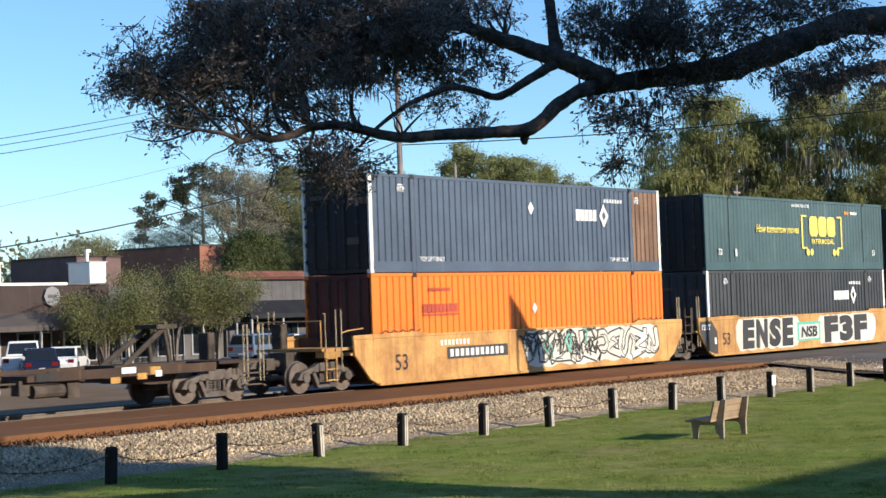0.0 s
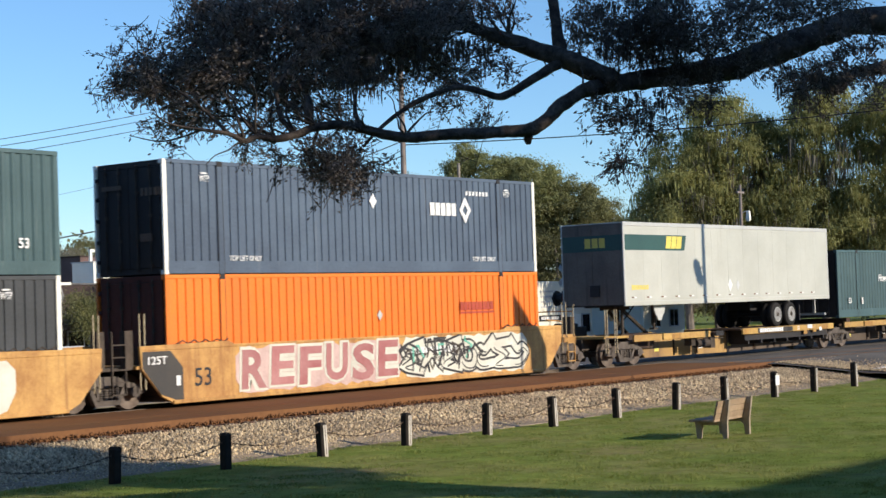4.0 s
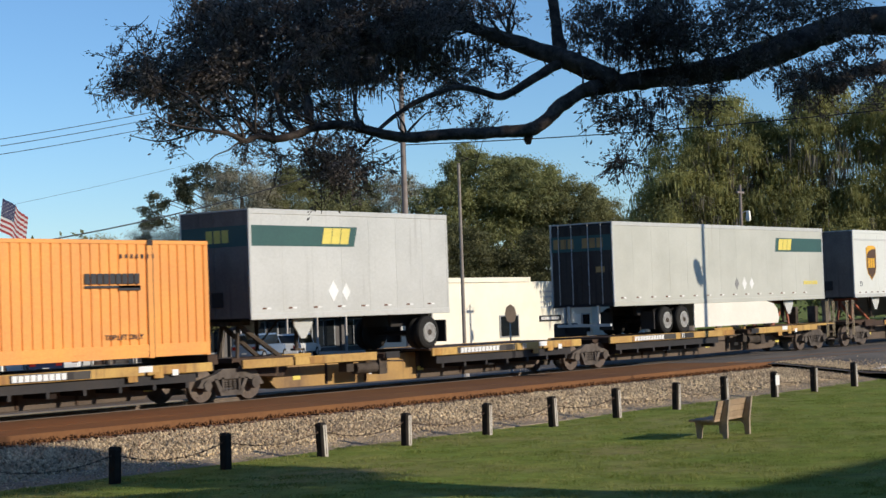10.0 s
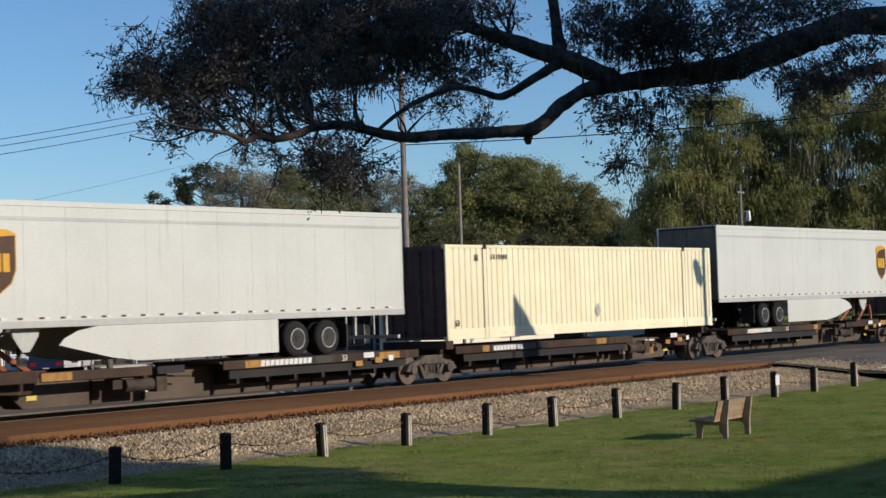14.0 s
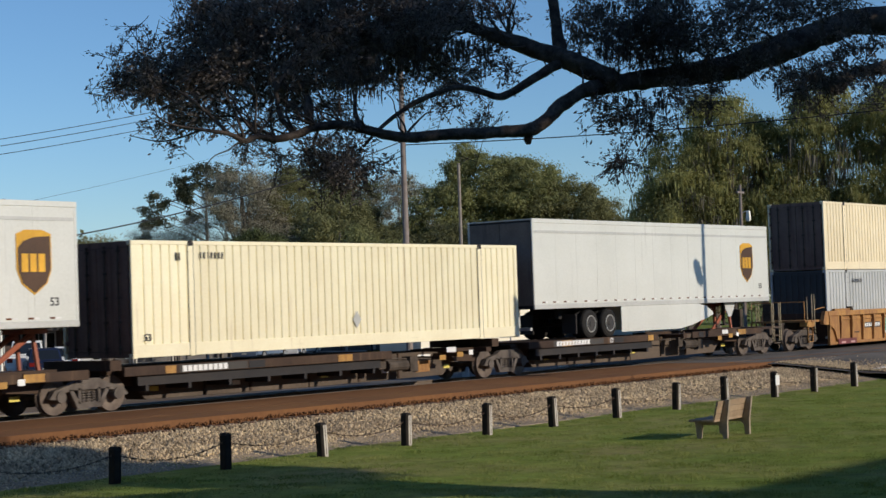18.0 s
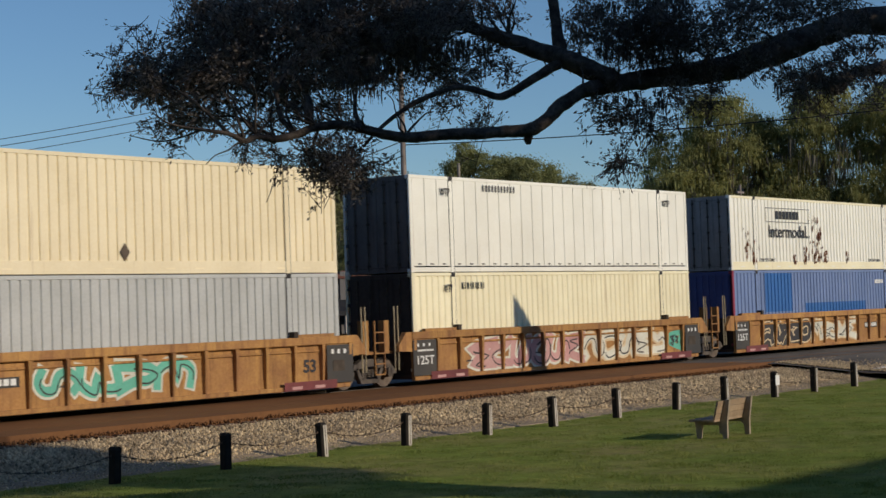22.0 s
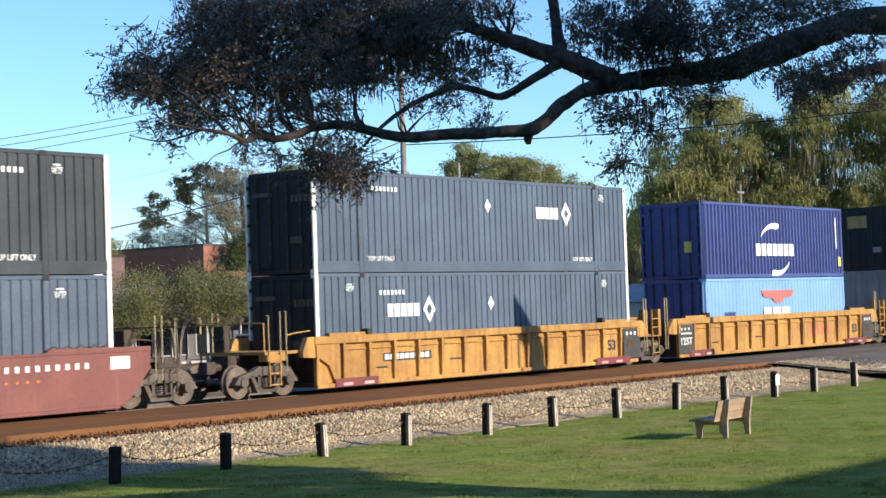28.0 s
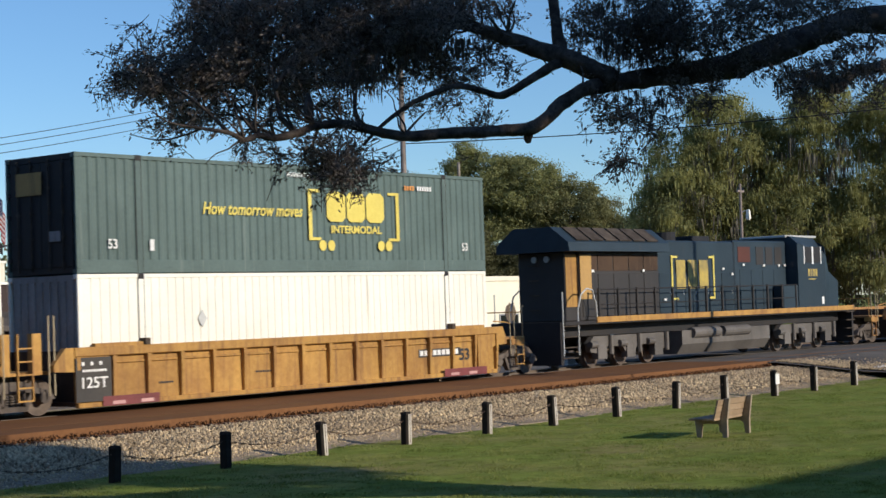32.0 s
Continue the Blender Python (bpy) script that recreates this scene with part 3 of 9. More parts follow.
def blades(name, x, y, z, h, material, label):
    n = len(x)
    a = rng.uniform(0, math.pi, n)
    w = 0.005 + 0.006 * rng.random(n)
    dx, dy = np.cos(a) * w, np.sin(a) * w
    lx, ly = rng.normal(0, 0.4, n) * h, rng.normal(0, 0.4, n) * h
    q = np.stack([np.stack([x - dx, y - dy, z], -1), np.stack([x + dx, y + dy, z], -1),
                  np.stack([x + lx + dx * 0.2, y + ly + dy * 0.2, z + h], -1), np.stack([x + lx - dx * 0.2, y + ly - dy * 0.2, z + h], -1)], 1)
    return tagged(quads_part(name, q, material), label, "grass", "", "stuff")


n = 440000
gy = rng.uniform(9.5, 24.6, n)
gx = gy * rng.uniform(0.72, 2.42, n)
edge = np.array([noise.noise((a * 0.9, 1.0, 0.0)) for a in gx])
keep = (gx < 56) & (gy < 23.8 + 0.35 * edge + 0.25 * rng.normal(0, 1, n))
gx, gy = gx[keep], gy[keep]
gz = np.maximum([lawn_height(a, b) for a, b in zip(gx, gy)], np.where(gy > 23.5, shoulder_z(gy), -1.0))
tuft = np.array([noise.noise((a * 1.1, b * 1.1, 0.0)) + 0.7 * noise.noise((a * 3.7, b * 3.7, 5.0)) for a, b in zip(gx, gy)])
keep = rng.random(len(gx)) < 0.62 + 0.6 * tuft
gx, gy, gz, tuft = gx[keep], gy[keep], gz[keep], tuft[keep]
blades("grass_blades", gx, gy, gz - 0.005, (0.014 + 0.03 * np.clip(tuft + 0.25, 0, 1)) * rng.uniform(0.5, 1.3, len(gx)), M_BLADE, "short mown grass blades of the lawn")

# ---- posts with a slack chain, and the bench on the lawn ----
POSTLINE = 22.72


def chain_post(x, y, lean, signed=False, tall=0.69, lit_face=True):
    ob = thing("fence_post", "squat dark weathered wooden post carrying a slack chain" if not signed else "squat dark wooden post with a small white notice", "post", "posts along the lawn")
    bm = bmesh.new()
    box(bm, -0.085, 0.085, -0.085, 0.085, -0.15, tall - 0.05)
    bmesh.ops.bevel(bm, geom=[e for e in bm.edges if abs(e.verts[0].co.z - e.verts[1].co.z) > 0.1], offset=0.02, segments=1, affect="EDGES")
    part("shaft", bm, M_POST, ob)
    bm = bmesh.new()
    loft(bm, [[(a * q, b * q, z) for a, b in ((-1, -1), (1, -1), (1, 1), (-1, 1))] for q, z in ((0.09, tall - 0.05), (0.06, tall))])
    part("cap", bm, M_POST, ob)
    # sunlight on this side is painted as a pale strip over dark wood
    if lit_face:
        boxpart("pale_face", (-0.02, 0.08, -0.09, -0.0855, 0.0, tall - 0.05), M_POSTPALE, ob, "post side painted pale where the sun falls")
        boxpart("check_crack", (0.02, 0.034, -0.0915, -0.09, 0.05, tall - 0.06), M_POST, ob, "dark split down the pale face")
    bm = bmesh.new()
    tube(bm, (-0.11, 0, 0.5), (0.11, 0, 0.5), 0.012)
    part("eye_bolt", bm, M_CHAIN, ob)
    if signed:
        boxpart("notice", (-0.1, 0.13, -0.105, -0.093, 0.33, 0.62), M_LETTER, ob, "small blank white notice")
    ob.matrix_basis = pose(x, y, GROUND, lean, lean * 0.6, 0)
    return ob


POST_X = [17.1, 19.81, 22.48, 25.13, 27.73, 30.56, 33.15, 35.93, 38.8, 41.4, 44.31, 46.84, 49.63, 52.4]
for i, x in enumerate(POST_X):
    chain_post(x, POSTLINE, rng.uniform(-2, 2), i == 10, 0.66 + 0.008 * i + rng.uniform(-0.02, 0.02), i > 2)
link_bm = bmesh.new()
pipe(link_bm, [(0.045 * math.cos(k * 0.6283), 0.016 * math.sin(k * 0.6283), 0) for k in range(11)], 0.0055, 4)
link_mesh = mesh_of("link", link_bm, M_CHAIN)
for x0, x1 in zip(POST_X, POST_X[1:]):
    ch = thing("chain", "slack rusty chain hung between two posts", "chain", "chains along the lawn")
    sag = 0.13 + 0.05 * rng.random()
    pts = []
    for k in range(25):
        f = k / 24
        pts.append((x0 + 0.1 + (x1 - x0 - 0.2) * f, POSTLINE, GROUND + 0.49 - sag * 4 * f * (1 - f)))
    bm = bmesh.new()
    pipe(bm, pts, 0.006, 5)
    part("cord", bm, M_CHAIN, ch)
    if x0 < 34:
        for k in range(24):
            p, q = Vector(pts[k]), Vector(pts[k + 1])
            o = new("link", link_mesh)
            o.parent = ch
            o.matrix_basis = Matrix.Translation((p + q) / 2) @ (q - p).to_track_quat("X", "Z").to_matrix().to_4x4() @ Matrix.Rotation((k % 2) * 1.57, 4, "X")


def bench():
    ob = thing("park_bench", "weathered wooden park bench with a plank back on the lawn", "bench")
    side = [(-0.05, 0.0), (0.05, 0.0), (0.07, 0.22), (0.14, 0.29), (0.5, 0.29), (0.53, 0.0), (0.62, 0.0), (0.66, 0.36), (0.09, 0.36), (-0.02, 0.8), (-0.12, 0.8), (-0.05, 0.34)]
    for x in (0.0, 1.13):
        bm = bmesh.new()
        loft(bm, [[(x + d, y, z) for y, z in side] for d in (-0.035, 0.035)])
        part("end_frame", bm, M_BENCHLEG, ob, "stout tan end frame", bevel=0.006)
    for k in range(4):
        y = 0.16 + 0.145 * k
        boxpart("seat_slat", (-0.32, 1.2, y - 0.065, y + 0.065, 0.362, 0.41), M_BENCH, ob, bevel=0.006)
    for k in range(3):
        z = 0.47 + 0.125 * k
        bm = bmesh.new()
        box(bm, -0.3, 1.19, -0.02, 0.02, -0.059, 0.059)
        for v in bm.verts:
            v.co = Vector((v.co.x, 0.13 - 0.256 * (z - 0.36) + v.co.y - 0.256 * v.co.z, z + v.co.z))
        part("back_slat", bm, M_BENCH, ob)
    ob.matrix_basis = pose(30.85, 16.94, GROUND, 0, 0, 5)
    return ob


bench()


# ---- trees ----
def limb(bm, pts, r0, r1, n=10, radii=()):
    """A tapering, crooked round limb along pts; radii: its thickness at each of them."""
    dense, k = [], len(pts)
    P = [Vector(p) for p in pts]
    cuts = 8 if radii else 4
    for i in range(k - 1):
        a, b, c, d = P[max(i - 1, 0)], P[i], P[i + 1], P[min(i + 2, k - 1)]
        for s in range(cuts):
            t = s / cuts
            dense.append(0.5 * ((2 * b) + (c - a) * t + (2 * a - 5 * b + 4 * c - d) * t * t + (3 * b - a - 3 * c + d) * t ** 3))
    dense.append(P[-1])
    rings, m = [], len(dense)
    for i, p in enumerate(dense):
        w = (dense[min(i + 1, m - 1)] - dense[max(i - 1, 0)]).normalized()
        a = w.cross(Vector((0.3, 0.5, 0.81))).normalized()
        b = w.cross(a)
        f = i / (m - 1)
        r = float(np.interp(f * (k - 1), range(k), radii)) if radii else r0 + (r1 - r0) * f
        rough = 0.22 if radii else 0.0
        rings.append([p + (a * math.cos(q) + b * math.sin(q)) * r * (1 + 0.16 * noise.noise(p * 3 + Vector((math.cos(q), math.sin(q), 0))) + rough * noise.noise(p * 11 + Vector((2 * math.cos(q), 2 * math.sin(q), 7)))) for q in [2 * math.pi * j / n for j in range(n)]])
    loft(bm, rings)


def unit(v):
    return v / (np.linalg.norm(v, axis=-1, keepdims=True) + 1e-9)


def leaf_quads(c, size, flat=0.0, long=1.6, face=None):
    """Leaf blades at the centres c, turned at random, or with their faces about the directions in face."""
    n = len(c)
    a = rng.normal(0, 1, (n, 3))
    a[:, 2] *= 1 - flat
    a /= np.linalg.norm(a, axis=1)[:, None]
    if face is not None:
        a = unit(np.cross(face, a))
    b = np.cross(a, rng.normal(0, 1, (n, 3)) if face is None else face)
    b /= np.linalg.norm(b, axis=1)[:, None]
    s = (size * rng.uniform(0.6, 1.3, n))[:, None]
    a, b = a * s * long * 0.5, b * s * 0.5
    return np.stack([c - a, c + b * 0.9, c + a, c - b * 0.9], 1)


def blob(center, radii, n, hollow=0.35):
    """Points spread through an uneven ball, thicker towards its skin."""
    d = rng.normal(0, 1, (n, 3))
    d /= np.linalg.norm(d, axis=1)[:, None]
    r = (hollow + (1 - hollow) * rng.random(n)) ** 0.6
    return np.array(center) + d * r[:, None] * np.array(radii)


def clumps(center, radii, count, per, spread):
    """Leaf places in many small clumps within a ball."""
    c = blob(center, radii, count)
    return (c[:, None, :] + rng.normal(0, 1, (count, per, 3)) * np.array(spread)).reshape(-1, 3)


def tree(name, label, x, y, height, trunk_r, crown, material, leaf=0.4, count=150, per=40, spread=(0.8, 0.8, 0.5), bark=None, lean=0.0, moss=0, zbase=GROUND):
    """crown: lumps (dx, dy, z, rx, ry, rz, share)."""
    count, per = int(count * 1.7), int(per * 2.8)
    ob = thing(name, label, "tree", "trees behind the tracks")
    bm = bmesh.new()
    top = Vector((lean, 0, height * 0.8))
    limb(bm, [(0, 0, -0.2), (lean * 0.2, 0.1, height * 0.25), (lean * 0.6, -0.1, height * 0.55), top], trunk_r, trunk_r * 0.25, 8)
    part("trunk", bm, bark or M_TRUNK, ob)
    r = random.Random(int(x * 10 + y))
    for dx, dy, z, rx, ry, rz, share in crown:
        z0 = min(z * 0.6, height * 0.55)
        for k in range(4):
            e = Vector((dx + r.uniform(-0.6, 0.6) * rx, dy + r.uniform(-0.6, 0.6) * ry, z + r.uniform(-0.5, 0.6) * rz))
            s = Vector((lean * 0.4, 0, z0 * r.uniform(0.8, 1.1)))
            bm = bmesh.new()
            limb(bm, [s, s.lerp(e, 0.5) + Vector((r.uniform(-0.4, 0.4), r.uniform(-0.4, 0.4), r.uniform(-0.2, 0.5))), e], trunk_r * 0.4, 0.03, 6)
            part("limb", bm, bark or M_TRUNK, ob)
    # leafy clumps, close-set and with gaps between them, then finer ones that break the outline
    lumps = list(crown)
    for dx, dy, z, rx, ry, rz, share in crown:
        for k in range(11):
            a, b = r.uniform(0, 6.28), r.uniform(-0.7, 1.3)
            q = r.uniform(0.8, 1.25 if moss else 1.12)
            lumps.append((dx + rx * q * math.cos(a) * math.cos(b), dy + ry * q * math.sin(a) * math.cos(b), z + rz * q * math.sin(b), rx * 0.24, ry * 0.24, rz * 0.2, share * 0.05))
    cores = np.concatenate([blob((dx, dy, z), (rx, ry, rz), max(3, int(count * share * (0.62 if moss else 1.5))), 0.3) for dx, dy, z, rx, ry, rz, share in lumps])
    wide = rng.uniform(0.5, 1.25, (len(cores), 1, 1)) * np.array(spread)
    shell = unit(rng.normal(0, 1, (len(cores), per, 3))) * np.where(rng.random((len(cores), per, 1)) < 0.6, rng.random((len(cores), per, 1)) ** 0.4, np.minimum(rng.gamma(2.0, 0.5, (len(cores), per, 1)), 1.9))
    pts = (cores[:, None, :] + shell * wide * (1.5, 1.5, 1.15)).reshape(-1, 3)
    face = unit(unit(shell) + rng.normal(0, 0.45, shell.shape) + np.array((0, 0, 0.35))).reshape(-1, 3)
    quads_part("crown", leaf_quads(pts, leaf * 0.41, face=face), material, ob, "uneven leafy crown")
    if moss:
        under = cores[rng.random(len(cores)) < 0.55]
        c = (under[:, None, :] + rng.normal(0, 1, (len(under), 16, 3)) * (0.45, 0.45, 0.3) - np.array((0, 0, 0.35))).reshape(-1, 3)
        quads_part("drooping_sprays", moss_quads(c, 0.55, 0.2, 2), material, ob, "drooping leafy sprays")["kind"] = "stuff"
        c = np.concatenate([blob((dx, dy, z - rz * 0.4), (rx, ry, rz * 0.7), max(2, int(moss * share)), 0.7) for dx, dy, z, rx, ry, rz, share in crown])
        quads_part("moss", moss_quads(c, 1.7, 0.14, 7), M_MOSS, ob, "grey hanging moss")["kind"] = "stuff"
    ob.location = (x, y, zbase)
    return ob


def moss_quads(c, length, width, strands=5):
    c = np.repeat(c, strands, 0) + rng.normal(0, width, (len(c) * strands, 3)) * (1, 1, 0.3)
    n = len(c)
    a = rng.uniform(0, 6.28, n)
    w = np.stack([np.cos(a), np.sin(a), np.zeros(n)], -1) * (width * rng.uniform(0.12, 0.35, n))[:, None]
    l = (length * rng.uniform(0.3, 1.0, n))[:, None] * np.stack([rng.normal(0, 0.08, n), rng.normal(0, 0.08, n), -np.ones(n)], -1)
    return np.stack([c - w, c + w, c + l + w * 0.2, c + l - w * 0.2], 1)


# the live oak whose limb hangs across the view; its trunk and the rest of its crown stand to the right, beside the eye
oak = thing("live_oak", "old live oak with a long dark limb and hanging moss", "tree")
bm = bmesh.new()
limb(bm, [(23.6, 4.6, -0.8), (23.4, 4.7, 1.2), (23.0, 4.9, 3.0), (22.3, 5.2, 4.6)], 0.62, 0.42, 14)
limb(bm, [(23.2, 4.8, 2.6), (24.6, 3.2, 5.5), (25.2, 0.9, 7.0)], 0.3, 0.1, 10)
limb(bm, [(22.8, 5.0, 3.4), (20.0, 3.0, 6.4), (18.5, 1.8, 7.4), (14.0, -2.0, 8.4)], 0.35, 0.12, 10)
part("trunk", bm, M_BARK, oak, "rugged dark trunk", smooth=True)
# places on the limb: across (to the right), up, and back from the middle of its sag, in metres at its own distance
AX, AY = Vector((0.612, -0.790, -0.034)), Vector((-0.007, -0.049, 0.998))
SAG, BACK = Vector((11.823, 9.141, 4.074)), Vector((0.785, 0.607, 0.123))


def spot(u, v, d):
    return SAG + BACK * d + (AX * u + AY * v) * (1 + d / 15.06)


def run(pts, d0, d1):
    return [spot(u, v, d0 + (d1 - d0) * k / (len(pts) - 1)) for k, (u, v) in enumerate(pts)]


MAIN = [Vector((22.4, 5.2, 4.5)), spot(6.0, 0.72, 3.6)] + run([(3.95, 0.66), (3.54, 0.64), (3.36, 0.57), (2.94, 0.42), (2.52, 0.25), (2.10, 0.19), (1.68, 0.14), (1.41, 0.10), (1.24, 0.05)], 2.3, 0.15)
LOW = run([(1.24, 0.06), (1.03, -0.08), (0.91, -0.20), (0.75, -0.29), (0.43, -0.32), (0.08, -0.33), (-0.32, -0.36), (-0.63, -0.30), (-0.87, -0.25), (-1.11, -0.27), (-1.27, -0.33), (-1.46, -0.37), (-1.62, -0.35), (-1.74, -0.39), (-1.86, -0.33), (-2.10, -0.29), (-2.38, -0.24), (-2.54, -0.14)], 0.15, -1.1)
UP = run([(1.51, 0.15), (1.26, 0.25), (1.03, 0.34), (0.80, 0.41), (0.56, 0.49), (0.32, 0.58), (0.08, 0.64), (-0.16, 0.68), (-0.46, 0.65)], 0.3, 1.0)
MID = run([(1.02, 0.29), (0.80, 0.16), (0.60, 0.04), (0.48, 0.0), (0.34, 0.04), (0.13, 0.08), (-0.08, 0.02), (-0.32, -0.10), (-0.54, -0.27), (-0.70, -0.44)], 0.45, -0.2)
for name, pts, radii, label in (("main_limb", MAIN, (0.3, 0.2, 0.14, 0.13, 0.128, 0.148, 0.122, 0.104, 0.086, 0.075, 0.066), "long sagging dark limb"),
                                ("limb", LOW, (0.066, 0.06, 0.057, 0.056, 0.05, 0.05, 0.045, 0.041, 0.039, 0.034, 0.033, 0.03, 0.026, 0.022, 0.018, 0.013, 0.009, 0.005), ""),
                                ("limb", UP, (0.085, 0.085, 0.088, 0.078, 0.068, 0.055, 0.045, 0.035, 0.022), ""),
                                ("limb", MID, (0.05, 0.042, 0.036, 0.034, 0.028, 0.027, 0.025, 0.021, 0.017, 0.01), ""),
                                ("branch", run([(1.03, 0.36), (0.99, 0.61), (0.96, 0.84), (0.94, 1.04)], 0.5, 0.9), (0.068, 0.05, 0.047, 0.045), ""),
                                ("branch", run([(4.2, 0.33), (3.87, 0.26), (3.57, 0.19), (3.44, 0.06), (3.27, 0.11)], 0.6, 0.2), (0.06, 0.055, 0.05, 0.05, 0.03), ""),
                                ("branch", run([(-1.30, -0.32), (-1.42, -0.17), (-1.46, 0.03), (-1.50, 0.25)], -0.4, -0.2), (0.026, 0.022, 0.018, 0.008), ""),
                                ("branch", run([(-0.71, -0.28), (-0.77, -0.12), (-0.75, 0.10)], -0.3, 0.0), (0.026, 0.02, 0.01), ""),
                                ("branch", run([(-1.46, 0.05), (-1.25, 0.40), (-0.91, 0.65)], -0.3, 0.4), (0.018, 0.014, 0.006), ""),
                                ("branch", run([(-1.86, -0.33), (-2.24, 0.0), (-2.64, 0.20), (-2.93, 0.10)], -0.8, 0.1), (0.016, 0.012, 0.008, 0.004), ""),
                                ("branch", run([(-2.10, -0.29), (-2.44, -0.39), (-2.74, -0.34)], -0.9, -0.6), (0.01, 0.007, 0.003), ""),
                                ("stub", run([(0.75, -0.29), (0.745, -0.37), (0.75, -0.42)], 0.0, 0.0), (0.05, 0.04, 0.018), "snapped-off stub")):
    bm = bmesh.new()
    limb(bm, pts, 0, 0, 14 if radii[0] > 0.05 else 8, radii)
    part(name, bm, M_BARK, oak, label, smooth=True)
bm = bmesh.new()
knot = spot(-1.17, -0.24, -0.45)
loft(bm, [[(knot.x + r * math.cos(q), knot.y + r * 0.7 * math.sin(q), knot.z + z) for q in [k * 0.785 for k in range(8)]] for r, z in ((0.02, 0.0), (0.05, 0.05), (0.055, 0.12), (0.04, 0.2), (0.015, 0.25))])
part("burl", bm, M_BARK, oak, "lumpy dark knot on the limb", smooth=True)

# leafy masses on each limb: across, up, half width, half height, back, number of leafy branchlets
WEST = ((-2.05, 0.48, 0.42, 0.28, 0.5, 42), (-1.05, 0.66, 1.22, 0.30, 0.6, 310), (-1.6, 0.22, 0.8, 0.22, 0.4, 120), (-2.4, 0.14, 0.40, 0.17, 0.2, 58), (-2.8, 0.10, 0.17, 0.15, 0.2, 11), (-2.76, 0.36, 0.13, 0.11, 0.2, 5),
        (-2.28, -0.2, 0.42, 0.11, 0.3, 22), (-1.40, -0.09, 0.54, 0.17, 0.6, 26), (-0.96, -0.56, 0.32, 0.19, -0.2, 40), (-1.50, -0.48, 0.30, 0.09, 0.0, 10), (-0.79, -0.74, 0.15, 0.06, -0.2, 4))
MIDDLE = ((-0.51, 0.35, 0.54, 0.18, 1.2, 58), (-0.12, 0.10, 0.30, 0.22, 1.4, 24), (0.33, 0.30, 0.30, 0.19, 2.0, 16), (0.33, -0.21, 0.09, 0.12, 1.8, 4), (0.08, 0.76, 0.62, 0.13, 2.2, 40), (1.21, 0.65, 0.27, 0.21, 1.5, 20))
EAST = ((1.5, -0.58, 0.09, 0.14, 0.3, 6), (1.76, 0.55, 0.44, 0.29, 0.7, 80), (2.40, 0.57, 0.40, 0.22, 0.7, 34), (3.1, 0.77, 0.6, 0.10, 0.6, 34), (1.66, -0.19, 0.27, 0.26, 0.5, 13), (2.20, 0.0, 0.30, 0.10, 0.5, 13), (3.09, 0.15, 0.27, 0.19, 0.3, 22),
        (3.59, 0.1, 0.30, 0.2, -0.2, 15), (1.36, -0.12, 0.11, 0.12, 0.4, 5), (3.63, 0.40, 0.27, 0.08, 0.2, 7))


def branchlets(cu, cv, ru, rv, back, n, sprays=9, leaves=10):
    """Leafy branchlets: a twig, sprays that fan out along it, and narrow leaves set along each spray."""
    a, r = rng.uniform(0, 6.28, n), np.sqrt(rng.random(n))
    tip = np.array([spot(cu + ru * q * math.cos(w), cv + rv * q * math.sin(w), back + rng.normal(0, 0.3)) for w, q in zip(a, r)])
    way = unit(rng.normal(0, 0.55, (n, 3)) + np.array(AX) * -0.35 + np.array((0, 0, -0.15)))
    root = tip - way * rng.uniform(0.25, 0.5, (n, 1))
    f = rng.random((n, sprays, 1)) ** 0.6
    s0 = root[:, None] + (tip - root)[:, None] * f
    fan = unit(way[:, None] * 0.7 + rng.normal(0, 0.7, (n, sprays, 3))) * rng.uniform(0.1, 0.26, (n, sprays, 1))
    g = rng.random((n, sprays, leaves, 1)) ** 0.7
    c = (s0[:, :, None] + fan[:, :, None] * g + rng.normal(0, 0.022, (n, sprays, leaves, 3))).reshape(-1, 3)
    lie = unit(np.repeat(fan.reshape(-1, 3), leaves, 0) / 0.13 + rng.normal(0, 0.75, (len(c), 3)) + np.array((0, 0, -0.25)))
    side = unit(np.cross(lie, rng.normal(0, 1, (len(c), 3))))
    size = rng.uniform(0.012, 0.027, (len(c), 1))
    lie, side = lie * size, side * size * 0.42
    sticks = np.concatenate([np.stack([root, tip], 1), np.stack([s0, s0 + fan], 2).reshape(-1, 2, 3)])
    return np.stack([c - lie, c + side, c + lie, c - side], 1), sticks


leafy = [branchlets(*m) for m in WEST + MIDDLE + EAST]
quads_part("leaves", np.concatenate([q for q, w in leafy]), M_OAKLEAF, oak, "small dark leathery leaves in sprays")["kind"] = "stuff"
w = np.concatenate([w for q, w in leafy])
side = unit(np.cross(w[:, 1] - w[:, 0], np.array(BACK))) * 0.0032
quads_part("twig_tangle", np.stack([w[:, 0] - side, w[:, 0] + side, w[:, 1] + side * 0.5, w[:, 1] - side * 0.5], 1), M_BARK, oak, "thin bare twigs")["kind"] = "stuff"
# crooked boughs that carry the branchlets
twig_r = random.Random(3)
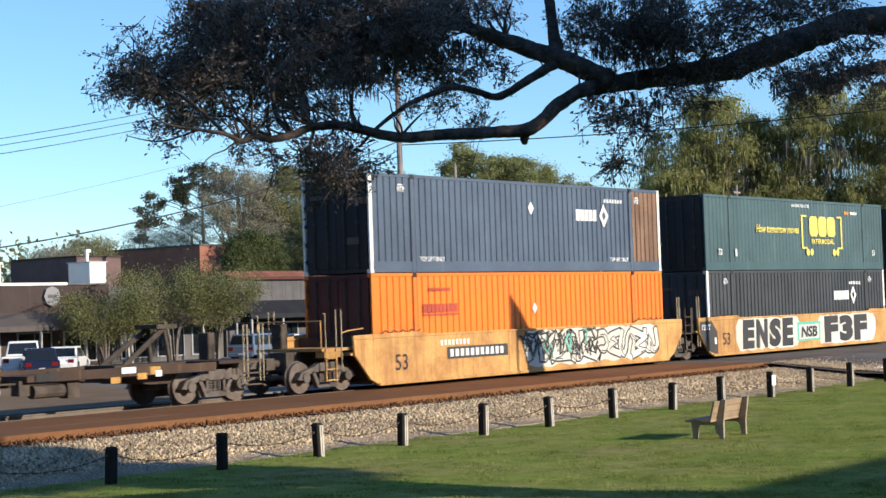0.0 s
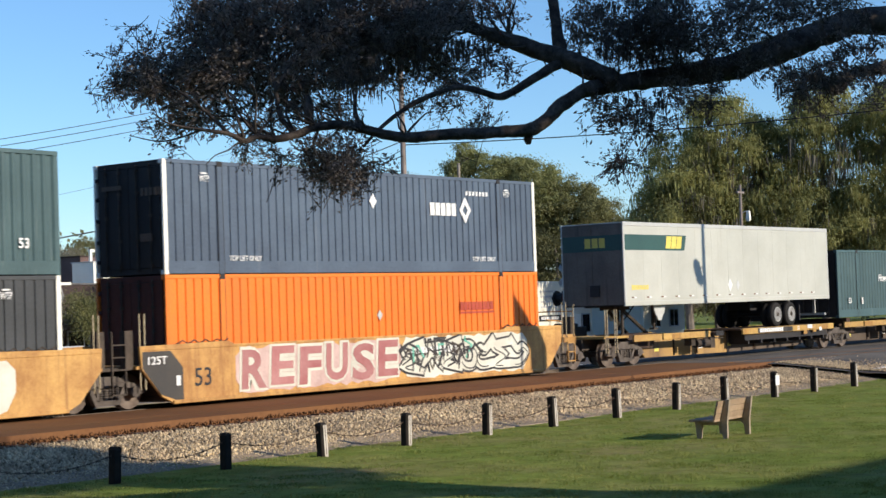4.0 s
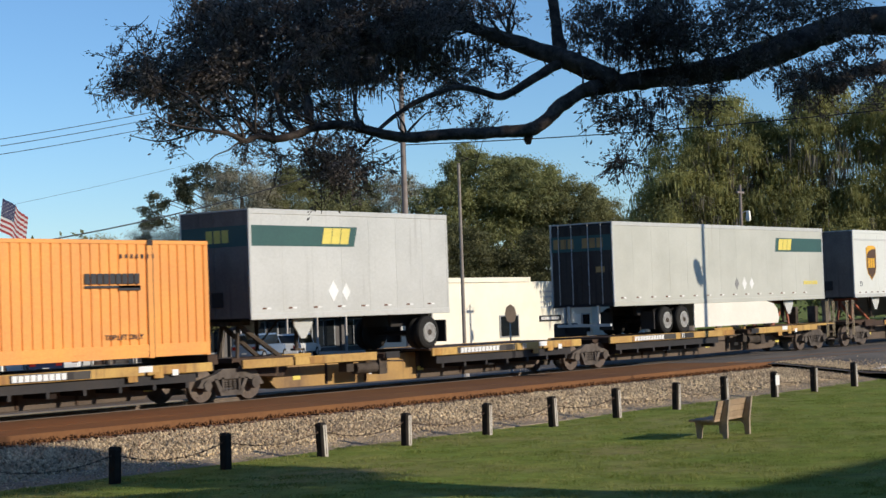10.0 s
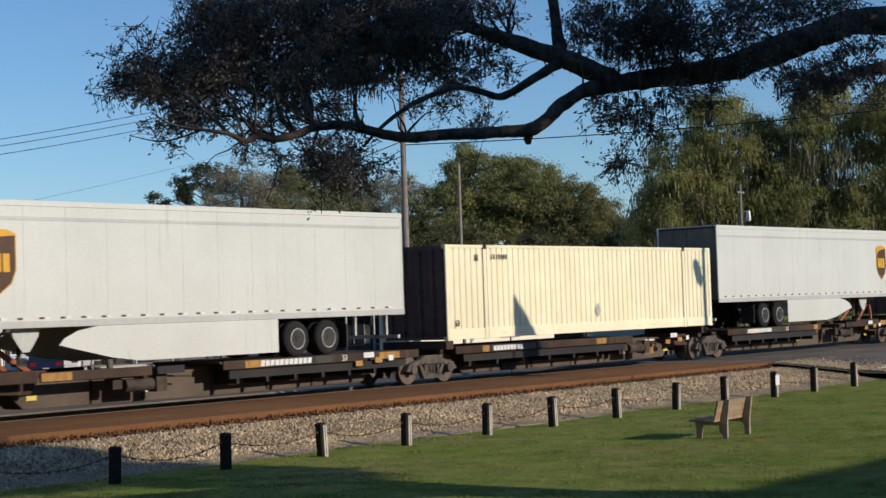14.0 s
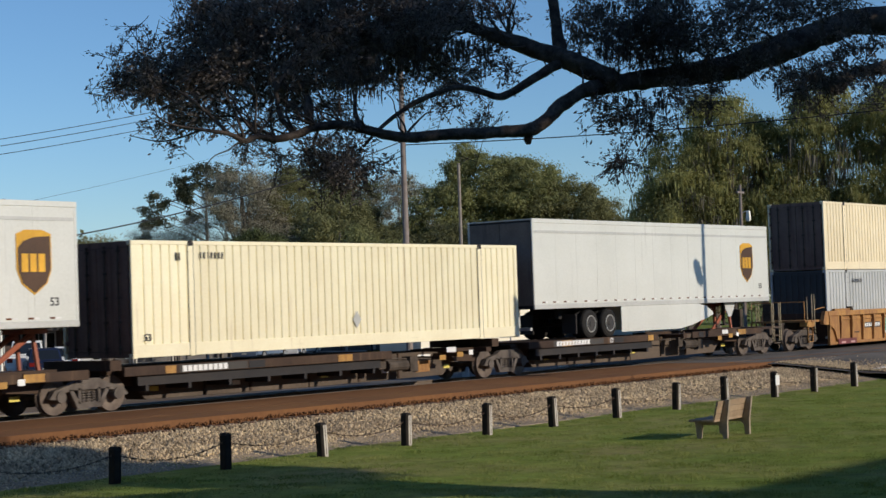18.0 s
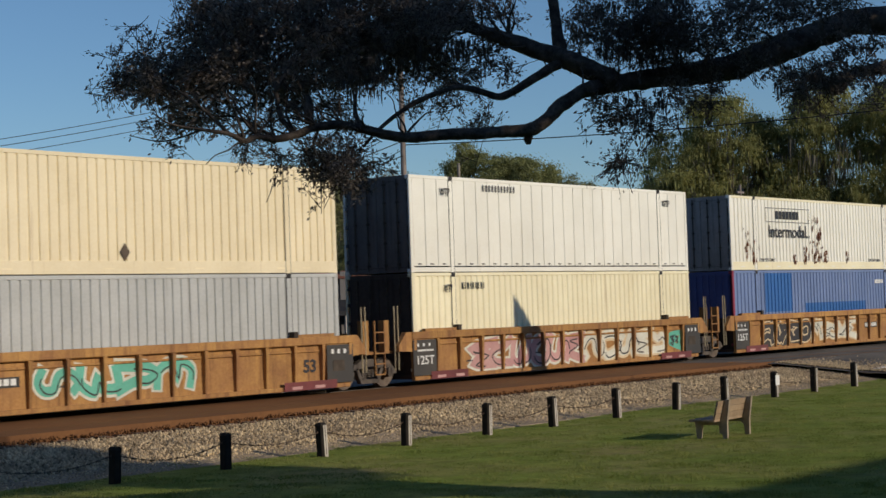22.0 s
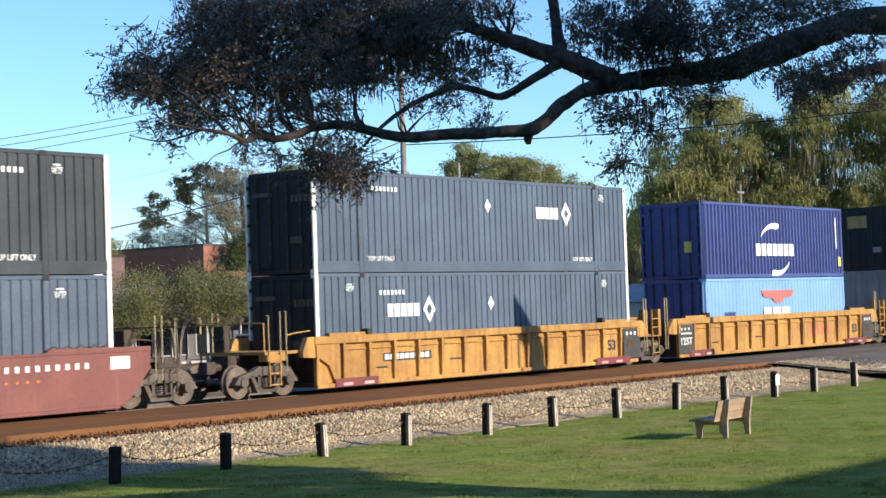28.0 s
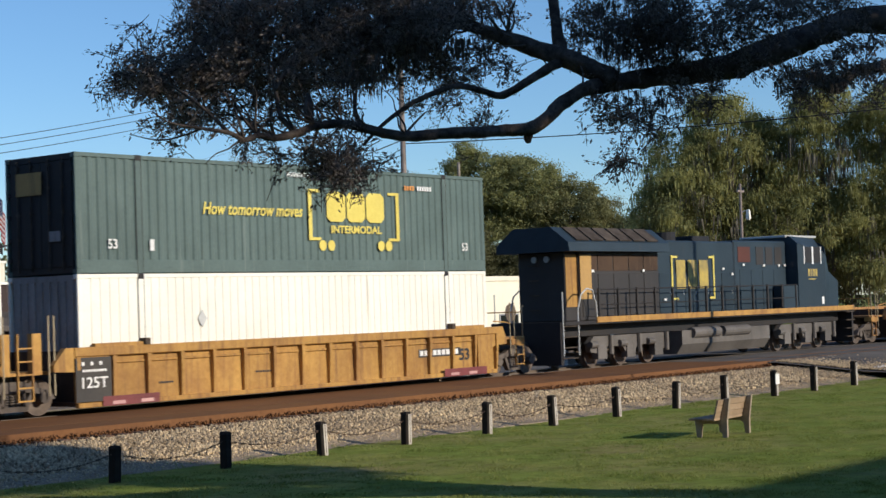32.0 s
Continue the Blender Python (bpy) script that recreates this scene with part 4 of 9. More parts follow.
for k in range(100):
    src = twig_r.choice((LOW[6:13], LOW[8:14], UP[3:], UP[4:], MAIN[4:]))
    p = Vector(twig_r.choice(src))
    aim_u, aim_v = twig_r.uniform(-0.6, 0.15), twig_r.uniform(0.1, 0.9)
    pts, way = [p], AX * aim_u + AY * aim_v + BACK * twig_r.uniform(-0.4, 0.5)
    for j in range(5):
        way = (way + AX * twig_r.uniform(-0.5, 0.35) + AY * twig_r.uniform(-0.5, 0.4) + BACK * twig_r.uniform(-0.3, 0.3)).normalized()
        pts.append(pts[-1] + way * twig_r.uniform(0.06, 0.14))
    bm = bmesh.new()
    limb(bm, pts, twig_r.uniform(0.008, 0.017), 0.003, 5)
    part("branchlet", bm, M_BARK, oak)
mc = []
for cu, cv, ru, rv, back, n in ((-0.7, 0.2, 0.18, 0.16, 0.0, 26), (1.75, 0.62, 0.4, 0.3, 0.5, 90), (-0.5, 0.5, 0.5, 0.25, 0.5, 90), (0.1, 0.45, 0.3, 0.1, 0.6, 20), (3.2, 0.2, 0.3, 0.12, 0.1, 20), (1.75, -0.05, 0.25, 0.15, 0.4, 14)):
    mc.append(np.array([spot(cu + ru * rng.uniform(-1, 1), cv + rv * rng.uniform(-1, 1), back + rng.normal(0, 0.2)) for k in range(n)]))
quads_part("moss", moss_quads(np.concatenate(mc), 0.13, 0.03, 14), M_OAKMOSS, oak, "grey-brown strands of hanging moss")["kind"] = "stuff"
# the rest of the crown, above and behind the lawn's near edge
# unseen clumps, each placed so that its shade falls on lawn or limb
over = np.concatenate([clumps((12.5, -3.0, 8.6), (5.0, 4.0, 1.5), 205, 34, (0.45, 0.45, 0.25)), clumps((22.4, 4.7, 7.2), (2.7, 2.9, 0.5), 560, 34, (0.35, 0.35, 0.2)),
                       clumps((24.9, 0.7, 7.0), (1.6, 2.3, 0.3), 640, 34, (0.25, 0.25, 0.15)), clumps((24.7, -4.3, 7.0), (0.28, 2.9, 0.1), 200, 34, (0.14, 0.3, 0.06))])
over = np.concatenate([over, clumps((15.4, 1.4, 7.0), (2.7, 0.9, 0.7), 150, 34, (0.35, 0.35, 0.25))])
quads_part("crown", leaf_quads(over, 0.16), M_OAKLEAF, oak, "unseen crown clumps that shade lawn and limb")


# ---- behind the tracks ----
def crape_myrtle(x, y, h, w, seed):
    r = random.Random(seed)
    ob = thing("street_tree", "small multi-stemmed street tree with thin light green leaves", "tree", "street trees")
    for k in range(6):
        a = r.uniform(0, 6.28)
        bm = bmesh.new()
        limb(bm, [(0.15 * math.cos(a), 0.15 * math.sin(a), -0.1), (0.4 * math.cos(a), 0.4 * math.sin(a), h * 0.35), (w * 0.35 * math.cos(a), w * 0.35 * math.sin(a), h * 0.65), (w * 0.5 * math.cos(a + 0.3), w * 0.5 * math.sin(a + 0.3), h * 0.92)], 0.07, 0.012, 6)
        part("stem", bm, M_TRUNK, ob, "pale smooth stem")
    pts = np.concatenate([clumps((w * 0.42 * math.cos(q), w * 0.42 * math.sin(q), h * (0.6 + 0.1 * (k % 3))), (w * 0.42, w * 0.36, h * (0.2 + 0.03 * (k % 2))), 68, 42, (0.38, 0.38, 0.26)) for k, q in enumerate([r.uniform(0, 0.9) + 1.05 * j for j in range(6)])])
    quads_part("crown", leaf_quads(pts, 0.075), M_MYRTLE, ob, "thin light green crown")
    ob.location = (x, y, GROUND)


crape_myrtle(70.5, 75.0, 5.9, 4.2, 1)
crape_myrtle(73.6, 74.6, 5.7, 3.6, 2)
crape_myrtle(66.2, 76.0, 4.4, 3.4, 3)
PINE = [(-2.4, 16.4, 0.9), (-2.0, 15.7, 0.8), (-0.3, 17.7, 1.0), (-0.6, 16.4, 1.0), (0.3, 15.4, 0.9), (1.4, 17.1, 1.1), (1.2, 15.8, 0.8), (-5.2, 15.1, 0.4), (-5.9, 13.6, 1.0), (-4.9, 12.6, 0.9), (-6.2, 12.3, 0.5),
        (-4.2, 14.4, 0.4), (-1.5, 12.9, 0.6), (-1.8, 14.5, 0.5), (2.4, 16.9, 0.6), (-6.3, 10.9, 0.4), (-2.6, 15.1, 0.7)]
pine = thing("pine_tree", "tall thin dark pine with open tufted limbs", "tree", "trees behind the tracks")
bm = bmesh.new()
limb(bm, [(0, 0, -0.2), (0.2, 0, 6.0), (-0.1, 0, 12.0), (0.1, 0, 17.5)], 0.32, 0.07, 8)
part("trunk", bm, M_TRUNK, pine)
tufts = []
pr = random.Random(8)
for l, z, r in PINE:
    c = Vector((0.614 * l, -0.789 * l, z))
    bm = bmesh.new()
    limb(bm, [(0, 0, z - 0.6 - 0.35 * abs(l)), c * 0.5 + Vector((0, 0, 0.5 * z - 0.4 - 0.1 * abs(l))), c], 0.07, 0.02, 5)
    part("limb", bm, M_TRUNK, pine)
    for k in range(int(7 + 12 * r)):
        d = Vector((pr.gauss(0, 0.6), pr.gauss(0, 0.6), pr.gauss(0, 0.42))) * r
        tufts.append(np.array(c + d) + rng.normal(0, 1, (46, 3)) * (0.22, 0.22, 0.15))
quads_part("needles", leaf_quads(np.concatenate(tufts), 0.13, 0.0, 2.2), M_LEAF_C, pine, "dark tufted needles")["kind"] = "stuff"
pine.location = (121.2, 124.1, GROUND)
for x, y, h, mat, cr, cnt, per, leaf, nm, lab in (
        (127.5, 116.0, 15.5, M_LEAF_D, [(0, 0, 12, 4.5, 4, 3.2, 0.6), (-3, 2, 9, 3.5, 3, 2.5, 0.4)], 120, 22, 0.16, "thin_tree", "hazy nearly bare tree with fine twigs"),
        (114.5, 112.7, 19.0, M_LEAF_D, [(0, 0, 14.5, 3.6, 3.0, 3.0, 0.4), (1.5, -2.0, 10.5, 3.4, 3.0, 2.6, 0.3), (-1.5, 2.0, 11.0, 3.0, 3.0, 2.6, 0.3)], 150, 20, 0.14, "thin_tree", "hazy nearly bare tree with fine twigs"),
        (117.0, 110.0, 17.5, M_LEAF_B, [(0, 0, 13.0, 3.0, 3.0, 3.2, 0.5), (1.2, -1.6, 9.5, 3.2, 3.0, 3.0, 0.5)], 190, 26, 0.2, "broad_tree", "olive green tree behind the brick building"),
        (95.2, 94.0, 9.4, M_CEDAR, [(0, 0, 7.6, 0.9, 0.9, 1.2, 0.4), (0, 0, 5.6, 1.4, 1.3, 1.6, 0.6)], 130, 26, 0.2, "cedar_bush", "dense dark cedar behind the tiled wall"),
        (96.8, 93.6, 9.9, M_CEDAR, [(0, 0, 8.0, 1.0, 0.9, 1.3, 0.4), (0, 0, 5.8, 1.6, 1.3, 1.8, 0.6)], 140, 26, 0.2, "cedar_bush", "dense dark cedar behind the tiled wall"),
        (98.6, 93.8, 9.6, M_CEDAR, [(0, 0, 7.8, 1.0, 0.9, 1.2, 0.4), (0, 0, 5.8, 1.5, 1.3, 1.7, 0.6)], 140, 26, 0.2, "cedar_bush", "dense dark cedar behind the tiled wall"),
        (112.5, 110.5, 17.0, M_LEAF_D, [(0, 0, 12.6, 3.4, 3.2, 3.6, 0.5), (1.4, -1.8, 8.0, 3.4, 3.0, 3.4, 0.5)], 220, 26, 0.22, "thin_tree", "grey bare tree with a haze of fine twigs"),
        (119.0, 109.5, 18.0, M_LEAF_B, [(0, 0, 12.8, 3.4, 3.2, 3.6, 0.5), (1.4, -1.8, 8.0, 3.4, 3.0, 3.4, 0.5)], 220, 26, 0.22, "broad_tree", "olive green tree behind the shops"),
        (124.5, 108.0, 18.0, M_LEAF_B, [(0, 0, 12.6, 3.8, 3.2, 3.8, 0.5), (1.6, -2.0, 8.0, 3.6, 3.0, 3.6, 0.5)], 220, 26, 0.22, "broad_tree", "olive green tree behind the shops"),
        (128.0, 104.5, 17.0, M_LEAF_D, [(0, 0, 12.0, 3.8, 3.2, 3.8, 0.5), (1.6, -2.0, 8.0, 3.6, 3.0, 3.6, 0.5)], 220, 26, 0.22, "thin_tree", "grey bare tree with a haze of fine twigs"),
        (92.8, 113.0, 10.0, M_LEAF_D, [(0, 0, 7.6, 2.2, 2.2, 1.5, 0.6), (-1.2, 1, 6.6, 1.8, 2, 1.2, 0.4)], 130, 20, 0.14, "thin_tree", "hazy pale tree behind the shops"),
        (90.6, 112.0, 8.2, M_LEAF_C, [(0, 0, 6.6, 1.2, 1.2, 1.0, 1.0)], 80, 22, 0.16, "broad_tree", "low round dark tree behind the shops"),
        (112.5, 123.0, 12.4, M_LEAF_D, [(0, 0, 9.8, 2.4, 2.4, 1.8, 0.6), (2.0, -1.6, 9.6, 2.2, 2, 1.8, 0.4)], 120, 18, 0.12, "thin_tree", "hazy grey tree with bare twigs"),
        (117.5, 122.0, 13.2, M_LEAF_D, [(0, 0, 10.6, 2.6, 2.4, 2.0, 0.6), (-2.0, 1.6, 9.4, 2.2, 2, 1.8, 0.4)], 120, 18, 0.12, "thin_tree", "hazy grey tree with bare twigs"),
        (97.0, 113.0, 11.2, M_OLIVE, [(0, 0, 8.0, 2.5, 2.5, 1.9, 0.6), (-1.6, 1.0, 6.6, 2.2, 2, 1.6, 0.4)], 130, 26, 0.17, "thin_tree", "pale olive tree in thin new leaf"),
        (103.5, 88.0, 9.4, M_LEAF_A, [(0, 0, 6.4, 3.2, 2.5, 2.6, 0.6), (-3.0, -0.5, 4.6, 2.0, 2.0, 1.8, 0.4)], 130, 26, 0.26, "broad_tree", "yellow-green leafy tree beside the brick building"),
        (108.0, 95.0, 13.6, M_LEAF_B, [(0, 0, 9.0, 4.4, 3.5, 3.6, 0.6), (3.8, -2, 7.0, 3.5, 3, 3.0, 0.4)], 150, 30, 0.3, "broad_tree", "dull green tree behind the shops"),
        (114.0, 99.0, 13.4, M_LEAF_U, [(0, 0, 8.6, 4.6, 3.5, 4.0, 0.6), (3.6, -2, 6.5, 3.6, 3, 3.6, 0.4)], 160, 30, 0.3, "broad_tree", "dark leafy tree in a row of trees"),
        (111.0, 86.0, 10.2, M_LEAF_U, [(0, 0, 6.2, 4.6, 3.5, 3.6, 0.6), (3.6, -2, 4.5, 3.6, 3, 3.0, 0.4)], 160, 30, 0.3, "broad_tree", "dark leafy tree in a row of trees"),
        (120.5, 89.0, 17.2, M_LEAF_A, [(0, 0, 13.2, 4.6, 3.5, 3.4, 0.45), (-4.0, 2, 10.4, 3.6, 3, 3.2, 0.3), (4.4, -2.5, 9.6, 3.6, 3, 3.4, 0.25)], 260, 34, 0.3, "broad_tree", "tall round tree with spring-green leaves"),
        (128.6, 82.6, 13.4, M_OLIVE, [(0, 0, 9.8, 2.6, 2.4, 2.2, 0.6), (-1.6, 1.4, 7.4, 2.4, 2.2, 2.2, 0.4)], 150, 28, 0.2, "thin_tree", "pale olive tree in thin new leaf"),
        (125.0, 83.2, 15.6, M_LEAF_B, [(0, 0, 10.8, 3.6, 3.2, 3.4, 0.6), (2.8, -2.5, 7.2, 3.2, 3, 3.2, 0.4)], 190, 32, 0.3, "broad_tree", "dull green tree beyond the crossing"),
        (118.0, 80.0, 9.4, M_LEAF_U, [(0, 0, 5.4, 4.6, 3.5, 3.6, 0.6), (4.6, -3, 4.5, 3.6, 3, 3.0, 0.4)], 170, 30, 0.28, "broad_tree", "dark low tree in the undergrowth"),
        (124.0, 74.0, 10.2, M_LEAF_U, [(0, 0, 6.0, 4.6, 3.5, 3.8, 0.6), (3.6, -3, 4.5, 3.6, 3, 3.2, 0.4)], 170, 30, 0.28, "broad_tree", "dark low tree in the undergrowth"),
        (123.0, 86.0, 16.4, M_LEAF_A, [(0, 0, 12.4, 3.8, 3.2, 3.4, 0.6), (-2.4, 1.5, 8.0, 3.6, 3, 3.4, 0.4)], 230, 32, 0.28, "broad_tree", "spring-green tree in a row of trees"),
        (131.0, 84.0, 11.0, M_LEAF_U, [(0, 0, 6.4, 4.2, 3.5, 3.6, 0.6), (3.0, -3, 4.6, 3.6, 3, 3.2, 0.4)], 170, 30, 0.28, "broad_tree", "dark low tree in the undergrowth"),
        (127.0, 70.0, 11.5, M_LEAF_D, [(0, 0, 6.8, 3.8, 3.5, 3.6, 0.6), (-2.4, 2, 4.6, 3.4, 3, 3.0, 0.4)], 120, 26, 0.2, "thin_tree", "bare twiggy thicket beyond the crossing"),
        (100.9, 57.7, 15.4, M_LEAF_E, [(0, 0, 11.4, 2.8, 3, 2.8, 0.4), (-1.0, 1.0, 7.6, 3.2, 2.6, 2.8, 0.35), (2.5, -2.0, 5.6, 3.0, 2.6, 2.6, 0.25)], 260, 38, 0.26, "mossy_tree", "tall mossy tree with drooping light foliage"),
        (103.0, 55.5, 18.6, M_LEAF_E, [(0, 0, 13.5, 3.6, 3, 2.8, 0.35), (-1.5, 1.0, 9.0, 3.6, 3, 3.2, 0.3), (1.9, -2.6, 12.0, 2.0, 1.8, 2.2, 0.12), (2.0, -2.5, 7.0, 3.6, 3, 3.2, 0.3)], 380, 40, 0.27, "mossy_tree", "tall mossy tree with drooping light foliage"),
        (106.5, 50.5, 18.6, M_LEAF_E, [(0, 0, 13.7, 3.6, 3, 3.0, 0.35), (-1.0, 1.0, 8.5, 4.0, 3, 3.4, 0.35), (2.0, -2.5, 6.0, 3.6, 3, 3.2, 0.3)], 380, 40, 0.27, "mossy_tree", "tall mossy tree with drooping light foliage"),
        (110.0, 45.5, 19.0, M_LEAF_E, [(0, 0, 13.8, 3.6, 3, 3.2, 0.4), (-1.0, 1.0, 8.0, 4.0, 3, 3.6, 0.35), (2.0, -2.5, 5.5, 3.6, 3, 3.0, 0.25)], 350, 40, 0.27, "mossy_tree", "tall mossy tree with drooping light foliage"),
        (112.5, 58.0, 13.0, M_LEAF_U, [(0, 0, 7.5, 5.0, 3.5, 4.5, 0.6), (4.0, -5, 6.5, 5.0, 3.5, 4.5, 0.4)], 230, 34, 0.28, "broad_tree", "dark leafy tree behind the mossy trees"),
        (118.5, 48.0, 13.4, M_LEAF_E, [(0, 0, 7.5, 5.0, 3.5, 5.0, 0.6), (3.0, -5, 6.5, 5.0, 3.5, 4.5, 0.4)], 230, 34, 0.28, "broad_tree", "dark leafy tree behind the mossy trees")):
    fine = nm == "mossy_tree"
    tree(nm, lab, x, y, h, 0.32, cr, mat, leaf * (0.82 if fine else 1), cnt, int(per * (1.3 if fine else 1)), (0.5, 0.5, 0.42) if fine else (0.55, 0.55, 0.4), moss=150 if fine else 0)
# trees out of view, added to keep sky light off the train's ends
for k, (x, y, h) in enumerate(((2, 62, 15), (-8, 52, 16), (-16, 44, 17), (-20, 30, 16), (-22, 18, 17), (-18, 6, 16), (14, 70, 14), (26, 74, 13))):
    tree("broad_tree", "unseen leafy tree added to block sky light", x, y, h, 0.35, [(0, 0, h * 0.6, 5.5, 5.5, h * 0.34, 0.6), (2.0, 3.0, h * 0.45, 4.5, 4.5, h * 0.3, 0.4)], M_LEAF_B, 0.7, 110, 16, (0.6, 0.6, 0.5))
# far wood that closes the horizon
pts = []
for k in range(330):
    a = radians(360 * k / 330)
    ahead = -20 < (k * 360 / 330 if k < 200 else k * 360 / 330 - 360) < 125
    # the unseen part of the belt is nearer and taller, to cut sky light
    d = (190 if ahead else 85) + 25 * rng.random()
    h = (9.0 if ahead else 15.0) + 2.5 * rng.random()
    pts.append(clumps((d * math.sin(a), d * math.cos(a), h * 0.5), (6, 6, h * 0.55), 60 if ahead else 16, 14, (0.9, 0.9, 0.7)))
tagged(quads_part("far_wood", leaf_quads(np.concatenate(pts), 0.42), M_LEAF_B), "distant low belt of dull green woods", "woods", "", "stuff")


def wooden_pole(x, y, h, r, arms=(), lamp=False, label="grey weathered wooden utility pole"):
    ob = thing("utility_pole", label, "utility pole", "utility poles")
    bm = bmesh.new()
    tube(bm, (0, 0, -0.3), (0, 0, h), r, 12, r * 0.7)
    part("pole", bm, M_WOODPOLE, ob)
    for z, w in arms:
        boxpart("crossarm", (-w, w, -0.06, 0.06, z, z + 0.12), M_WOODPOLE, ob, bevel=0.01)
        for s in (-1, 1):
            bm = bmesh.new()
            tube(bm, (s * (w - 0.1), 0, z + 0.12), (s * (w - 0.1), 0, z + 0.3), 0.05, 8, 0.03)
            part("insulator", bm, M_GLASS, ob)
    if lamp:
        bm = bmesh.new()
        pipe(bm, [(0, 0, h * 0.82), (0.12, -0.2, h * 0.835), (0.2, -0.34, h * 0.83)], 0.03)
        part("lamp_arm", bm, M_METAL, ob)
        bm = bmesh.new()
        loft(bm, [[(0.22 + a * q, -0.36 + b * q, h * z) for a, b in ((-1, -1), (1, -1), (1, 1), (-1, 1))] for q, z in ((0.05, 0.84), (0.09, 0.83), (0.11, 0.785), (0.06, 0.775))])
        part("lamp_head", bm, M_WHITE, ob, "white lamp head")
    ob.location = (x, y, GROUND)
    return ob


wooden_pole(81.2, 66.0, 19.5, 0.21)
wooden_pole(90.3, 48.0, 9.5, 0.11, ((9.0, 0.4),), True)
roadside = wooden_pole(58.6, 18.0, 12.6, 0.15, (), False, "tall wooden utility pole with a lamp beside the road")
bm = bmesh.new()
loft(bm, [[(cx + a * q, b * q * 1.2, z) for a, b in ((-1, -1), (1, -1), (1, 1), (-1, 1))] for cx, z, q in ((-0.66, 9.2, 0.1), (-0.58, 9.05, 0.19), (-0.32, 8.45, 0.19), (-0.24, 8.25, 0.06))])
tube(bm, (-0.5, 0, 8.9), (0, 0, 8.95), 0.035, 8)
part("lamp_head", bm, M_METAL, roadside, "grey lamp head on a short arm")


def wire(p, q, sag, r, label="thin black overhead cable between poles"):
    ob = thing("overhead_wire", label, "cable", "overhead cables")
    bm = bmesh.new()
    P, Q = Vector(p), Vector(q)
    pipe(bm, [P.lerp(Q, k / 20) - Vector((0, 0, sag * 4 * (k / 20) * (1 - k / 20))) for k in range(21)], r, 5)
    part("cable", bm, M_CABLE, ob)


wire((81.2, 65.8, 12.3), (88.2, 28.0, 12.3), 0.4, 0.032)
wire((81.2, 65.8, 12.6), (42.0, 60.0, 4.95), 0.9, 0.034)
for za, zb in ((10.43, 15.16), (10.12, 14.76), (9.74, 14.27)):
    wire((48.2, 64.7, za), (71.5, 70.4, zb), 0.15, 0.018)
wire((48.2, 64.85, 7.27), (73.5, 67.9, 12.6), 0.2, 0.007)


# ---- the shops across the street ----
def wall_block(name, label, category, x0, x1, y0, y1, z1, material):
    ob = thing(name, label, category, "buildings across the street")
    boxpart("wall", (x0, x1, y0, y0 + 0.3, GROUND, z1), material, ob)
    boxpart("wall", (x0, x0 + 0.3, y0 + 0.3, y1, GROUND, z1), material, ob)
    boxpart("wall", (x1 - 0.3, x1, y0 + 0.3, y1, GROUND, z1), material, ob)
    boxpart("wall", (x0, x1, y1, y1 + 0.3, GROUND, z1), material, ob)
    boxpart("roof", (x0 + 0.3, x1 - 0.3, y0 + 0.3, y1, z1 - 0.45, z1 - 0.3), M_ASPHALT, ob)
    return ob


def shop_window(ob, x0, x1, y, z0, z1, panes=2):
    boxpart("window_frame", (x0 - 0.08, x1 + 0.08, y - 0.06, y - 0.002, z0 - 0.08, z1 + 0.08), M_METAL, ob)
    w = (x1 - x0) / panes
    for i in range(panes):
        boxpart("pane", (x0 + i * w + 0.04, x0 + (i + 1) * w - 0.04, y - 0.075, y - 0.062, z0, z1), M_GLASS, ob)


def awning(ob, x0, x1, y, z0, z1, out, material):
    bm = bmesh.new()
    loft(bm, [[(x0, y, z1), (x0, y - out, z0 + 0.3), (x0, y - out, z0), (x0, y, z0)], [(x1, y, z1), (x1, y - out, z0 + 0.3), (x1, y - out, z0), (x1, y, z0)]])
    part("awning", bm, material, ob, "deep shading awning")
    n = int((x1 - x0) / 3)
    for k in range(n + 1):
        x = x0 + 0.2 + (x1 - x0 - 0.4) * k / n
        boxpart("awning_post", (x - 0.07, x + 0.07, y - out + 0.1, y - out + 0.24, -0.44, z0), M_CONCRETE, ob)


b = wall_block("shop_building", "dark brown single-storey shop with a shading awning", "building", 50.0, 70.2, 80.2, 92, 4.4, M_DKBRICK)
boxpart("cornice", (50, 66.9, 80.1, 80.6, 4.4, 4.56), M_WHITE, b, "thin white roof edge")
boxpart("cornice", (66.9, 70.2, 80.1, 80.6, 4.4, 4.5), M_STUCCO, b)
awning(b, 50, 70, 80.2, 1.75, 2.85, 2.2, M_AWNING)
for x in (51.5, 55.5, 59.5, 63.2, 66.6):
    shop_window(b, x, x + 2.4, 80.2, -0.1, 1.6)
bm = bmesh.new()
tube(bm, (65.65, 79.98, 3.75), (65.65, 80.15, 3.75), 0.6, 8)
# a pale sign, greyed in colour for the shade it hangs in
part("hanging_sign", bm, M_DULLGREY, b, "pale eight-sided sign board")
bars_part("sign_strip", 65.3, 3.65, 79.96, 0.7, 0.2, 5, M_STUCCO, b)
b = wall_block("upper_store", "dark brown upper block set back on the roof", "building", 75.15, 79.0, 89.0, 95.6, 6.5, M_UMBER)
boxpart("parapet", (75.05, 79.1, 88.9, 95.7, 6.5, 6.58), M_DKBRICK, b)
b = thing("roof_hut", "white boxy hut on the shop roof", "hut")
boxpart("wall", (71.97, 73.3, 84.0, 86.05, 3.9, 5.92), M_WHITE, b)
boxpart("roof", (71.9, 73.37, 83.93, 86.12, 5.92, 5.99), M_PALEGREY, b)
